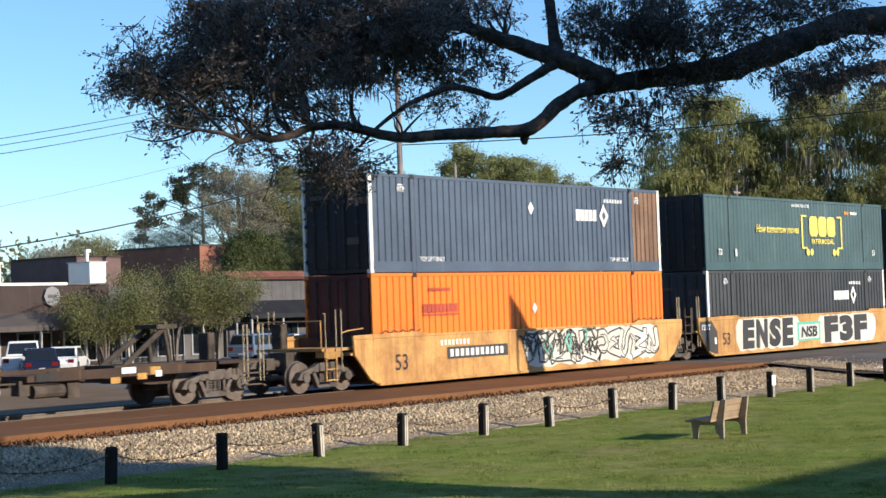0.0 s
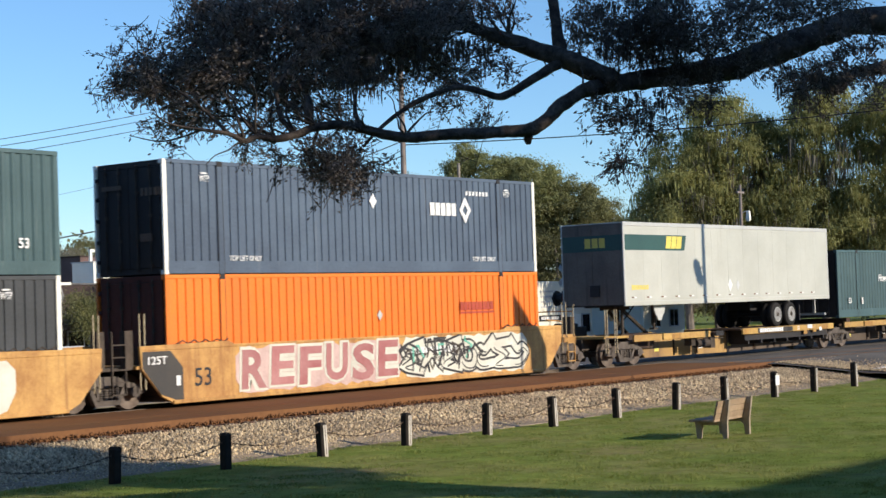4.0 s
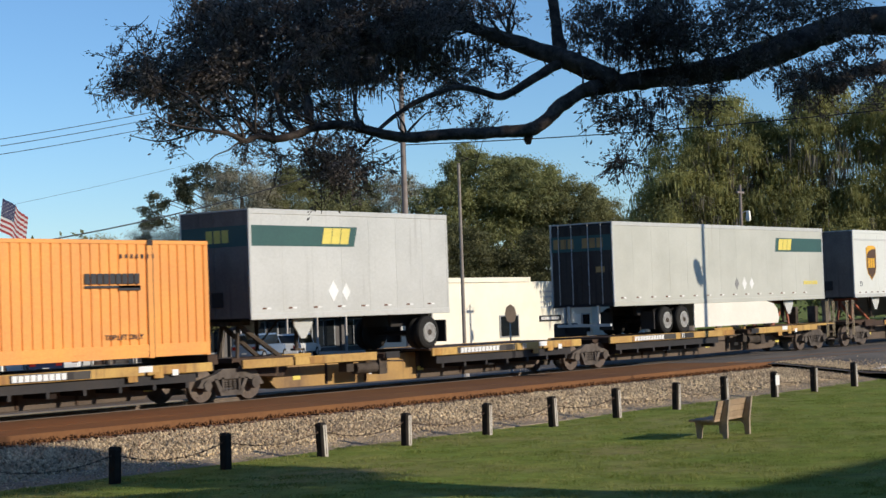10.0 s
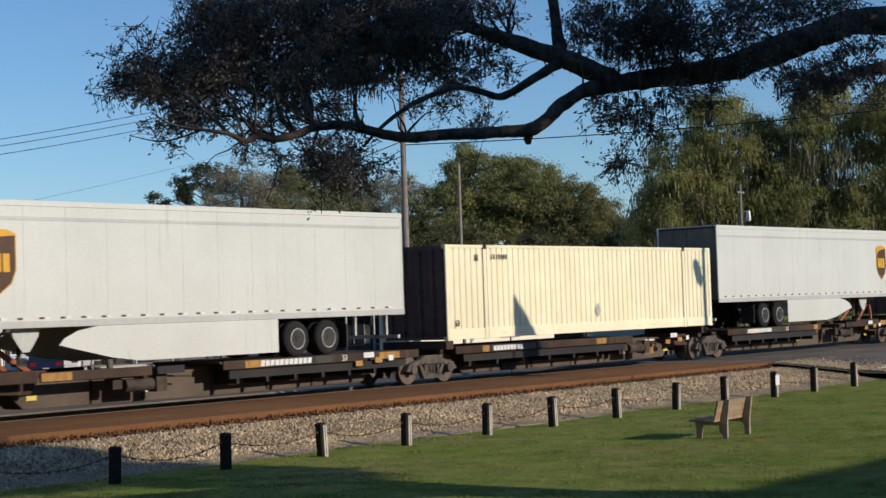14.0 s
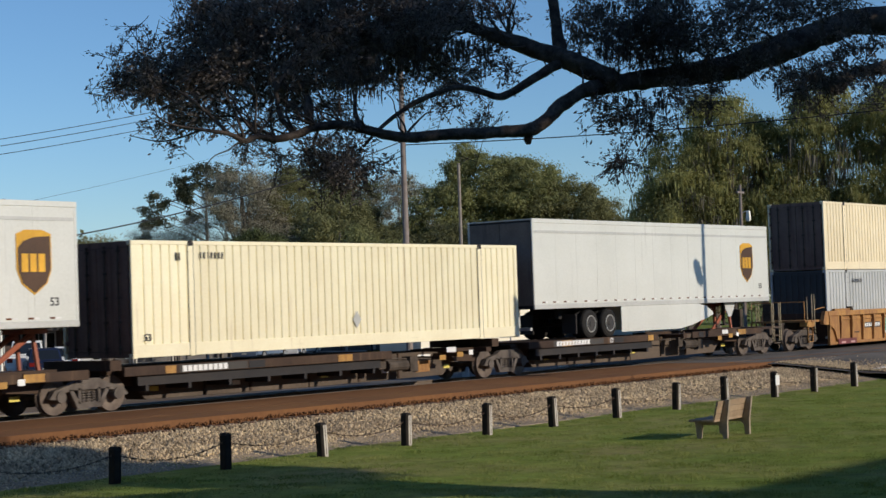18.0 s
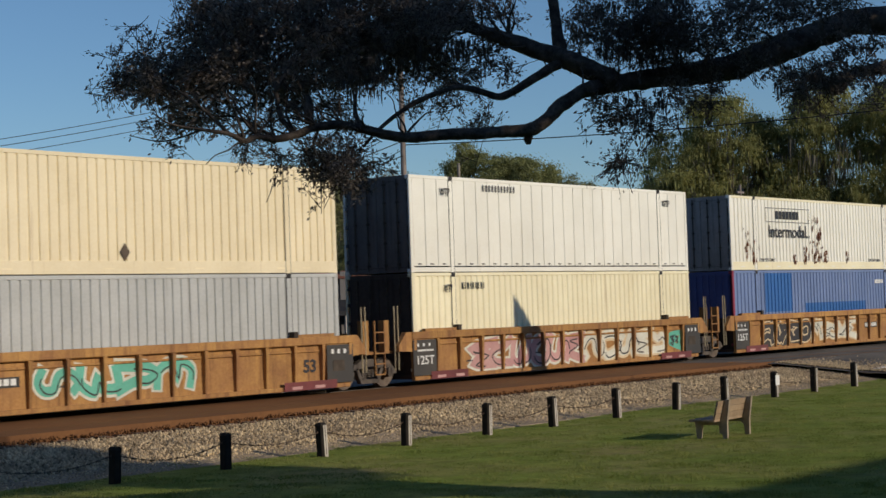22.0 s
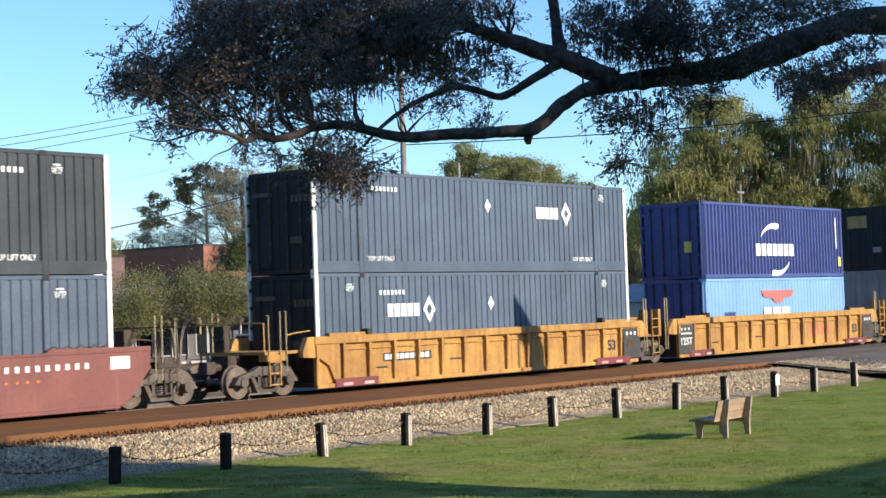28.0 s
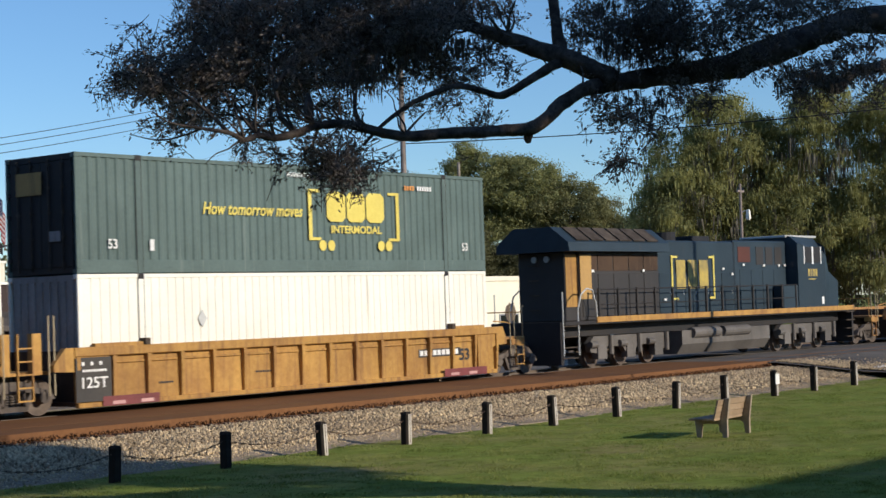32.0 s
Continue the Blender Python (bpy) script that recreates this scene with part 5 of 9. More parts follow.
boxpart("vent", (72.6, 72.76, 85.0, 85.16, 5.99, 6.75), M_WHITE, b)
boxpart("vent_cap", (72.58, 72.95, 84.98, 85.18, 6.6, 6.8), M_WHITE, b)
b = thing("rear_store", "pale yellow store behind the shop roofs", "building", "buildings across the street")
boxpart("wall", (66.0, 69.9, 90.2, 96.0, GROUND, 6.05), M_CREAMWALL, b)
boxpart("roof", (65.9, 70.0, 90.1, 96.1, 6.05, 6.2), M_WHITE, b)
b = wall_block("shop_building", "low grey shop behind the street trees", "building", 70.25, 80.0, 80.4, 92, 4.3, M_STUCCO)
awning(b, 70.4, 79.8, 80.4, 1.8, 2.7, 1.8, M_DKBRICK)
for x in (71.2, 74.2, 77.2):
    shop_window(b, x, x + 2.2, 80.4, -0.1, 1.6)
bm = bmesh.new()
tube(bm, (70.0, 78.5, 1.1), (70.0, 78.6, 1.1), 0.5, 14)
tube(bm, (69.95, 78.55, -0.44), (69.95, 78.55, 0.8), 0.05, 8)
tagged(new("round_sign", mesh_of("round_sign", bm, M_PALEGREY)), "round pale sign on a short stand", "sign")
b = wall_block("stucco_building", "stained grey stucco shop with a red tile coping", "building", 80.1, 99.0, 80.2, 93, 4.75, M_STUCCO)
awning(b, 80.4, 98.6, 80.2, 2.0, 3.2, 2.0, M_LOCOROOF)
for x in (81.0, 84.6, 88.0, 91.2, 94.6):
    shop_window(b, x, x + 2.3, 80.2, -0.1, 1.7)
boxpart("door", (83.6, 84.4, 80.1, 80.19, -0.44, 1.7), M_GLASS, b, "dark glazed shop door")
boxpart("pilaster", (90.9, 91.5, 80.0, 80.25, -0.44, 5.1), M_STUCCO, b)
tile_bm = bmesh.new()
loft(tile_bm, [[(0.11 * math.cos(a), y, z + 0.09 * math.sin(a)) for a in [math.pi * k / 6 for k in range(7)]] for y, z in ((-0.35, -0.16), (0.3, 0.16))])
tile_me = mesh_of("roof_tile", tile_bm, M_TILE)
boxbm = bmesh.new()
box(boxbm, 80.1, 99.0, 79.9, 80.55, 4.6, 4.78)
part("coping_bed", boxbm, M_REDBROWN, b)
for k in range(72):
    x = 80.25 + 0.26 * k
    if 90.8 < x < 91.6:
        continue
    o = new("roof_tile", tile_me)
    o.parent = b
    o.location = (x, 80.2, 4.95)
b = wall_block("brick_building", "two-storey red brick building behind the shops", "building", 102.0, 106.3, 105.0, 117.5, 8.25, M_BRICK)
boxpart("parapet", (101.9, 106.4, 104.9, 105.4, 8.25, 8.4), M_STUCCO, b)
boxpart("parapet", (101.9, 102.4, 105.4, 117.8, 8.25, 8.4), M_STUCCO, b)
b = wall_block("pale_shop", "pale yellow one-storey shop beside the crossing", "building", 82.3, 101.6, 66.0, 69, 3.85, M_CREAMWALL)
boxpart("parapet", (82.6, 94.1, 65.9, 66.3, 3.85, 4.15), M_CREAMWALL, b)
boxpart("sign_board", (95.1, 97.6, 65.93, 65.99, 1.15, 1.55), M_BLACK, b, "dark sign board")
bars_part("sign_strip", 95.25, 1.25, 65.925, 2.2, 0.2, 11, M_LETTER, b)
for z in (3.1, 2.75, 2.4, 2.05):
    bars_part("price_strip", 95.3, z, 65.99, 2.0, 0.12, 6, M_PALEGREY, b)
boxpart("door", (99.0, 100.0, 65.93, 65.99, GROUND, 1.55), M_WHITE, b, "white shop door")
shop_window(b, 100.3, 101.2, 66.0, 0.3, 1.5, 1)
shop_window(b, 90.6, 92.6, 66.0, 0.3, 1.6, 2)
b = thing("gabled_house", "small pale house with a low grey gable roof", "building", "buildings across the street")
boxpart("wall", (108.5, 114.5, 66, 72, GROUND, 2.3), M_CREAMWALL, b)
bm = bmesh.new()
loft(bm, [[(108.1, y, 2.25), (111.5, y, 3.6), (114.9, y, 2.25), (111.5, y, 2.2)] for y in (65.4, 72.4)])
part("roof", bm, M_METAL, b, "grey sheet roof")
shop_window(b, 109.6, 110.8, 66, 0.4, 1.6, 2)
shop_window(b, 112.2, 113.4, 66, 0.4, 1.6, 2)


# ---- parked vehicles ----
def vehicle(name, label, category, x, y, turn, length, width, height, paint, style):
    ob = thing(name, label, category, "parked vehicles")
    h, w, L = height, width / 2, length / 2
    hood = h * 0.58
    if style == "sedan":
        prof = [(-L, 0.32), (-L, 0.75 * hood), (-L + 0.25, hood), (-L + 0.95, hood), (L - 1.25, hood), (L - 0.2, hood * 0.82), (L, 0.6 * hood), (L, 0.3)]
        cab = [(-L + 0.75, hood), (-L + 1.5, h), (0.45, h), (L - 1.3, hood)]
    elif style == "pickup":
        prof = [(-L, 0.45), (-L, hood), (-0.35, hood), (L - 1.35, hood), (L - 0.1, hood * 0.92), (L, hood * 0.6), (L, 0.4)]
        cab = [(-0.45, hood), (-0.3, h), (1.0, h), (L - 1.4, hood)]
    else:
        prof = [(-L, 0.38), (-L, hood), (-L + 0.1, hood), (L - 1.2, hood), (L - 0.15, hood * 0.86), (L, hood * 0.6), (L, 0.35)]
        cab = [(-L + 0.05, hood), (-L + 0.35, h), (0.75, h), (L - 1.2, hood)]
    bm = bmesh.new()
    slab(bm, prof, -w, w)
    part("body", bm, paint, ob, bevel=0.05)
    bm = bmesh.new()
    loft(bm, [[(cab[0][0], y, hood), (cab[3][0], y, hood), (cab[2][0], y * 0.82, h), (cab[1][0], y * 0.82, h)] for y in (-w + 0.06, w - 0.06)])
    part("cabin", bm, paint, ob, bevel=0.03)
    for s in (-1, 1):
        bm = bmesh.new()
        q = [(cab[0][0] + 0.2, hood + 0.04), (cab[3][0] - 0.25, hood + 0.04), (cab[2][0] - 0.02, h - 0.1), (cab[1][0] + 0.1, h - 0.1)]
        loft(bm, [[(a, s * ((w - 0.06) * (1 - 0.18 * (z - hood) / (h - hood)) + d), z) for a, z in q] for d in (0.002, 0.012)])
        part("side_glass", bm, M_GLASS, ob)
    for (xa, za), (xb, zb), sg in ((cab[0], cab[1], -1), (cab[3], cab[2], 1)):
        bm = bmesh.new()
        loft(bm, [[(xa + (xb - xa) * f + sg * d, yy * (1 - 0.18 * f), za + (zb - za) * f) for f, yy in ((0.12, -w + 0.16), (0.12, w - 0.16), (0.86, w - 0.16), (0.86, -w + 0.16))] for d in (0.004, 0.016)])
        part("windscreen", bm, M_GLASS, ob)
    for a in (-L + 0.85, L - 0.9):
        for s in (-1, 1):
            bm = bmesh.new()
            tube(bm, (a, s * (w - 0.2), 0.33), (a, s * (w + 0.01), 0.33), 0.33, 20)
            t = part("wheel", bm, M_RUBBER, ob)
            bm = bmesh.new()
            tube(bm, (a, s * (w + 0.0), 0.33), (a, s * (w + 0.02), 0.33), 0.2, 14)
            part("rim", bm, M_METAL, t)
    for s in (-1, 1):
        boxpart("tail_light", (-L - 0.015, -L + 0.05, *sorted((s * (w - 0.1), s * (w - 0.4))), hood * 0.7, hood * 0.92), M_REDLAMP, ob)
        boxpart("head_light", (L - 0.05, L + 0.015, *sorted((s * (w - 0.1), s * (w - 0.4))), hood * 0.55, hood * 0.75), M_LETTER, ob)
    boxpart("bumper", (-L - 0.06, -L + 0.02, -w + 0.08, w - 0.08, 0.3, 0.55), paint, ob, bevel=0.03)
    boxpart("registration_bar", (-L - 0.075, -L - 0.061, -0.16, 0.16, 0.42, 0.52), M_PALEGREY, ob)
    ob.matrix_basis = pose(x, y, -0.585, 0, 0, turn)
    return ob


vehicle("sedan", "white sedan parked nose-in at the kerb", "car", 62.6, 75.2, 40, 4.7, 1.82, 1.45, M_CARWHITE, "sedan")
vehicle("pickup_truck", "white pickup truck parked nose-in at the kerb", "pickup", 59.4, 74.9, 48, 5.6, 1.95, 1.85, M_CARWHITE, "pickup")
vehicle("sedan", "dark navy hatchback parked before the pickup", "car", 57.2, 70.9, 55, 4.3, 1.8, 1.5, M_CARBLUE, "suv")
vehicle("suv", "slate blue estate car parked beside the shops", "car", 77.6, 75.0, 18, 4.7, 1.85, 1.68, M_CARSLATE, "suv")
vehicle("suv", "pale silver car parked before the stucco shop", "car", 81.5, 75.6, 25, 4.6, 1.82, 1.55, M_CARWHITE, "suv")

# ---- street furniture ----
f = thing("flagpole", "tall white flagpole by the street", "flagpole")
bm = bmesh.new()
tube(bm, (0, 0, -0.4), (0, 0, 8.75), 0.07, 12, 0.045)
part("pole", bm, M_WHITE, f)
bm = bmesh.new()
loft(bm, [[(r * math.cos(k * 0.785), r * math.sin(k * 0.785), z) for k in range(8)] for r, z in ((0.03, 8.73), (0.09, 8.81), (0.03, 8.9))])
part("finial", bm, M_YLETTER, f)
f.location = (47.75, 62.0, GROUND)
FLAG = []


def flag_panel(k, n, width, height, stripes):
    """One upright strip of a flag, hinged at its hoist side."""
    step = width / n
    bm = bmesh.new()
    rows = 13 if stripes else 1
    edge = [(bm.verts.new((0, 0, height * i / rows)), bm.verts.new((step, 0, height * i / rows))) for i in range(rows + 1)]
    for i in range(rows):
        fc = bm.faces.new((edge[i][0], edge[i][1], edge[i + 1][1], edge[i + 1][0]))
        if stripes:
            fc.material_index = 2 if (k < 0.4 * n and i >= 6) else (i % 2)
    me = bpy.data.meshes.new("flag_panel")
    bmesh.ops.solidify(bm, geom=bm.faces[:], thickness=0.006)
    bm.to_mesh(me)
    bm.free()
    for m in ((M_FLAGRED, M_LETTER, M_FLAGBLUE) if stripes else (M_BLACK,)):
        me.materials.append(m)
    return me, step


for nm, lab, n, width, height, zz, stripes in (("striped_flag", "red and white striped flag with a navy starred corner", 9, 2.3, 1.5, 6.95, True), ("black_flag", "small plain black flag flying under the striped one", 3, 0.6, 0.5, 5.9, False)):
    fl = thing(nm, lab, "flag")
    for k in range(n):
        me, step = flag_panel(k, n, width, height, stripes)
        o = new("flag_panel", me)
        o.parent = fl
        o.location = (step * k, 0, 0)
        FLAG.append((o, step, k, n, stripes))
        if stripes and k < 4:
            for a in range(2):
                for c in range(4):
                    boxpart("star_dot", (0.06 + 0.12 * a, 0.1 + 0.12 * a, -0.008, -0.003, 0.76 + 0.17 * c + 0.08 * a, 0.8 + 0.17 * c + 0.08 * a), M_LETTER, o)
    fl.location = (47.82, 62.0, zz + GROUND)
    FLAG.append((fl, 0, 0, 0, stripes))

s = thing("crossing_signal", "black railway crossing signal with paired flashing lamps", "crossing signal")
bm = bmesh.new()
tube(bm, (0, 0, -0.2), (0, 0, 4.6), 0.07, 12)
part("mast", bm, M_METAL, s)
boxpart("base_box", (-0.3, 0.3, -0.25, 0.25, -0.2, 0.35), M_METAL, s, bevel=0.02)
boxpart("gate_motor", (-0.45, 0.45, -0.3, 0.3, 1.1, 1.75), M_BLACK, s, "black gate motor box", bevel=0.05)
boxpart("counterweight", (0.4, 1.3, -0.12, 0.12, 1.2, 1.6), M_BLACK, s, bevel=0.03)
boxpart("cross_bar", (-0.85, 0.85, -0.05, 0.05, 2.68, 2.78), M_BLACK, s)
for x in (-0.72, -0.2, 0.25, 0.75):
    bm = bmesh.new()
    tube(bm, (x, -0.1, 2.72), (x, -0.14, 2.72), 0.3, 18)
    tube(bm, (x, -0.14, 2.72), (x, -0.42, 2.74), 0.17, 14, 0.19)
    lamp = part("signal_lamp", bm, M_BLACK, s, "black hooded lamp with a round backboard")
    bm = bmesh.new()
    tube(bm, (x, -0.425, 2.74), (x, -0.43, 2.74), 0.15, 14)
    part("lens", bm, M_REDLAMP, lamp)
for a in (35, -35):
    bm = bmesh.new()
    box(bm, -0.6, 0.6, -0.01, 0.01, -0.1, 0.1)
    for v in bm.verts:
        v.co = Matrix.Rotation(radians(a), 3, "Y") @ v.co + Vector((0, -0.1 - 0.02 * (a > 0), 3.6))
    part("crossbuck_blade", bm, M_PALEGREY, s, "grey back of a crossbuck blade")
s.location = (55.4, 37.2, -0.25)
s = thing("stop_sign", "back of a grey eight-sided stop sign on a post", "road sign")
bm = bmesh.new()
tube(bm, (0, -0.02, 2.35), (0, 0.0, 2.35), 0.42, 8)
part("sign_plate", bm, M_KEEL, s)
bm = bmesh.new()
tube(bm, (0, 0.03, -0.65), (0, 0.03, 2.6), 0.035, 8)
part("post", bm, M_METAL, s)
s.location = (61.2, 44.0, -0.45)
s = thing("street_lamp", "dark lamp post with a pale globe by the shops", "street lamp")
bm = bmesh.new()
tube(bm, (0, 0, -0.1), (0, 0, 4.6), 0.08, 10, 0.05)
part("post", bm, M_BLACK, s)
bm = bmesh.new()
loft(bm, [[(r * math.cos(k * 0.6283), r * math.sin(k * 0.6283), z) for k in range(10)] for r, z in ((0.08, 4.6), (0.24, 4.75), (0.26, 5.0), (0.16, 5.2), (0.03, 5.3))])
part("globe", bm, M_PALEGREY, s)
s.location = (90.0, 76.5, GROUND)
s = thing("wooden_mast", "slim grey wooden pole beside the crossing", "pole")
bm = bmesh.new()
tube(bm, (0, 0, -0.6), (0, 0, 9.8), 0.095, 10, 0.075)
part("mast", bm, M_PALEPOLE, s)
bm = bmesh.new()
tube(bm, (0, 0, -0.6), (0, 0, 0.1), 0.2, 10, 0.16)
part("mast_base", bm, M_CONCRETE, s)
s.location = (65.7, 50.0, GROUND)
# a roadside sign mast to the right of the lawn, known by the shadow that it throws on the train
s = thing("flag_mast", "slim steel mast with a limp draped banner beside the road", "mast")
bm = bmesh.new()
tube(bm, (0, 0, -0.2), (0, 0, 8.75), 0.05, 10)
part("mast", bm, M_METAL, s)
bm = bmesh.new()
slab(bm, [(0.04, 8.7), (0.04, 7.3), (0.5, 6.95), (0.5, 5.95), (1.4, 5.95), (1.4, 6.95), (1.1, 7.5), (0.6, 8.15)], -0.01, 0.01)
part("banner", bm, M_FLAGRED, s)
s.location = (46.7, 16.2, GROUND)
# unseen building added behind the eye; its roof edge shades the lawn's near side
b = wall_block("shading_building", "unseen plain brick building added to shade the lawn", "building", -30, 70, -24, -12, 8.07, M_BRICK)
b.location = (0, 0, 0)


# ---- the train ----
SPEED, GAIN = 11.757, 0.001
FACE = -1.295           # near side of a load, from the track's centre
TRAIN = []              # (thing, its place along the train)
WHEELSETS = []


def on_train(ob, u):
    TRAIN.append((ob, u))
    return ob


def wheelset_mesh():
    bm = bmesh.new()
    tube(bm, (0, -0.98, 0), (0, 0.98, 0), 0.075, 10)
    for s in (-1, 1):
        for a, b, r in ((0.685, 0.715, 0.475), (0.715, 0.83, 0.44)):
            tube(bm, (0, s * a, 0), (0, s * b, 0), r, 28, r - 0.012)
        tube(bm, (0, s * 0.83, 0), (0, s * 0.9, 0), 0.17, 14, 0.12)
        for k in range(3):
            c, d = math.cos(2.1 * k) * 0.3, math.sin(2.1 * k) * 0.3
            tube(bm, (c, s * 0.828, d), (c, s * 0.838, d), 0.035, 8)
    return mesh_of("wheelset", bm, M_WHEEL)


WHEEL_ME = wheelset_mesh()


def side_frame_mesh():
    bm = bmesh.new()
    for part_outline in ([(-1.2, 0.42), (-1.05, 0.62), (-0.55, 0.74), (-0.3, 0.86), (0.3, 0.86), (0.55, 0.74), (1.05, 0.62), (1.2, 0.42), (1.02, 0.4), (0.9, 0.52), (0.5, 0.6), (-0.5, 0.6), (-0.9, 0.52), (-1.02, 0.4)],
                         [(-0.62, 0.62), (-0.5, 0.62), (-0.3, 0.3), (0.3, 0.3), (0.5, 0.62), (0.62, 0.62), (0.38, 0.17), (-0.38, 0.17)],
                         [(-0.34, 0.28), (-0.26, 0.28), (-0.26, 0.64), (-0.34, 0.64)], [(0.26, 0.28), (0.34, 0.28), (0.34, 0.64), (0.26, 0.64)]):
        slab(bm, part_outline, -1.06, -0.9)
    for x in (-0.87, 0.87):
        tube(bm, (x, -1.1, 0.46), (x, -0.9, 0.46), 0.14, 12, 0.16)
    for x in (-0.16, 0.0, 0.16):
        for k in range(5):
            tube(bm, (x, -0.98, 0.3 + 0.055 * k), (x, -0.98, 0.335 + 0.055 * k), 0.07, 10)
    return mesh_of("side_frame", bm, M_FRAME)


FRAME_ME = side_frame_mesh()
bm = bmesh.new()
box(bm, -0.22, 0.22, -1.0, 1.0, 0.56, 0.8)
tube(bm, (0, 0, 0.7), (0, 0, 0.95), 0.3, 16)
for x in (-0.42, 0.42):
    box(bm, x - 0.06, x + 0.06, -0.8, 0.8, 0.36, 0.5)
BOLSTER_ME = mesh_of("bolster", bm, M_STEEL)


def truck(parent, x):
    t = new("truck")
    t.parent, t.location = parent, (x, 0, 0)
    tagged(t, "rust-dusted two-axle cast steel truck")
    for turned in (0, 1):
        o = new("side_frame", FRAME_ME)
        o.parent = t
        o.rotation_euler = (0, 0, math.pi * turned)
    o = new("bolster", BOLSTER_ME)
    o.parent = t
    for side in (-0.87, 0.87):
        w = new("wheelset", WHEEL_ME)
        w.parent, w.location = t, (side, 0, 0.46)
        WHEELSETS.append((w, side))
    return t


def corrugated(name, x0, x1, y, z0, z1, out, pitch, depth, material, parent, label="", wave=False):
    """A sheet with upright corrugations from x0 to x1; out: -1 faces -y, 1 faces +y."""
    pts = [(x0, 0.0)]
    n = max(1, round((x1 - x0) / pitch))
    p = (x1 - x0) / n
    for i in range(n):
        a = x0 + i * p
        if wave:
            pts += [(a + p * 0.3, 0.0), (a + p * 0.44, depth), (a + p * 0.84, depth), (a + p * 0.98, 0.0)]
            continue
        pts += [(a + p * 0.66, 0.0), (a + p * 0.72, depth), (a + p * 0.9, depth), (a + p * 0.96, 0.0)]
    pts.append((x1, 0.0))
    verts = [(px, y - out * d, z) for px, d in pts for z in (z0, z1)]
    faces = [(2 * i, 2 * i + 2, 2 * i + 3, 2 * i + 1) if out < 0 else (2 * i, 2 * i + 1, 2 * i + 3, 2 * i + 2) for i in range(len(pts) - 1)]
    return raw_part(name, verts, faces, material, parent, label)


def container(label, material, length=16.154, height=2.896, pitch=0.29, depth=0.036, rods=True, posts=None, rail_mat=None, style="ribs", end_mat=None, wave=False):
    """A box for the road, rail or sea: sheets, corner posts, rails, doors, corner castings."""
    ob = thing("container", label, "container", "containers on the train")
    w = 1.295
    # most loads get a darker end_mat, so shade is painted on their ends
    pm, rm, em = posts or material, rail_mat or material, end_mat or material
    far = length
    lift = (length - 12.19) / 2
    # core keeps the light out
    boxpart("core", (0.08, far - 0.08, -w + 0.1, w - 0.1, 0.12, height - 0.06), M_BLACK, ob, "dark inside")
    for out, y in ((-1, -w + 0.012), (1, w - 0.012)):
        spans = [(0.14, far - 0.14)] if lift < 0.5 else [(0.14, lift - 0.09), (lift + 0.09, far - lift - 0.09), (far - lift + 0.09, far - 0.14)]
        for a, b in spans:
            if style == "ribs":
                corrugated("side_sheet", a, b, y, 0.34 if lift > 0.5 else 0.16, height - 0.1, out, pitch, depth, material, ob, wave=wave or length < 13)
            else:
                k = max(1, round((b - a) / 0.61))
                for i in range(k):
                    p = (b - a) / k
                    if out < 0:
                        boxpart("vent_slot", (a + i * p + 0.2, a + i * p + 0.34, -w - 0.004, -w + 0.02, 0.24, 0.275), M_BLACK, ob)
                    boxpart("side_panel", (a + i * p + 0.012, a + (i + 1) * p - 0.012, min(y, y - out * 0.02), max(y, y - out * 0.02), 0.2, height - 0.1), material, ob)
        yo, yi = sorted((out * w, out * (w - 0.07)))
        boxpart("bottom_rail", (0.1, far - 0.1, yo, yi, 0.02, 0.34 if lift > 0.5 and style == "ribs" else 0.16), rm, ob, bevel=0.008)
        boxpart("top_rail", (0.1, far - 0.1, yo, yi, height - 0.1, height), rm, ob, bevel=0.008)
        if out < 0 and lift > 0.5 and style == "ribs":
            for k in range(int(far - 1)):
                boxpart("rail_slot", (0.75 + k, 1.05 + k, -w - 0.003, -w + 0.002, 0.13, 0.17), material, ob)
        if lift > 0.5:
            for x in (lift, far - lift):
                boxpart("lift_post", (x - 0.09, x + 0.09, *sorted((out * (w + 0.006), out * (w - 0.08))), 0.0, height + 0.004), material, ob, bevel=0.01)
                if out < 0:
                    for dx in (-0.102, 0.09):
                        boxpart("post_seam", (x + dx, x + dx + 0.012, -w - 0.003, -w + 0.02, 0.02, height - 0.02), M_BLACK, ob)
                boxpart("lift_casting", (x - 0.085, x + 0.085, *sorted((out * (w + 0.012), out * (w - 0.15))), height - 0.125, height + 0.008), M_BLACK, ob)
        for x in (0.0, far):
            a, b = (0.0, 0.14) if x == 0 else (far - 0.14, far)
            boxpart("corner_post", (a, b, yo, yi, 0.12, height - 0.12), pm, ob, bevel=0.01)
            for z in (0.0, height - 0.12):
                boxpart("corner_casting", (a - 0.003, b + 0.003, *sorted((out * (w + 0.003), out * (w - 0.16))), z, z + 0.12), pm, ob, bevel=0.012)
    boxpart("roof", (0.1, far - 0.1, -w + 0.06, w - 0.06, height - 0.05, height - 0.015), material, ob)
    for x, s in ((0.02, -1), (far - 0.02, 1)):
        boxpart("end_sill", (min(x, x - s * 0.1), max(x, x - s * 0.1), -w + 0.14, w - 0.14, 0.03, 0.17), em, ob)
        boxpart("end_header", (min(x, x - s * 0.1), max(x, x - s * 0.1), -w + 0.14, w - 0.14, height - 0.16, height - 0.01), em, ob)
        if s < 0 and rods:
            for y0, y1 in ((-w + 0.15, -0.01), (0.01, w - 0.15)):
                boxpart("door", (x, x + 0.05, y0, y1, 0.18, height - 0.17), em, ob, bevel=0.01)
                for k in (0.28, 0.72):
                    y = y0 + (y1 - y0) * k
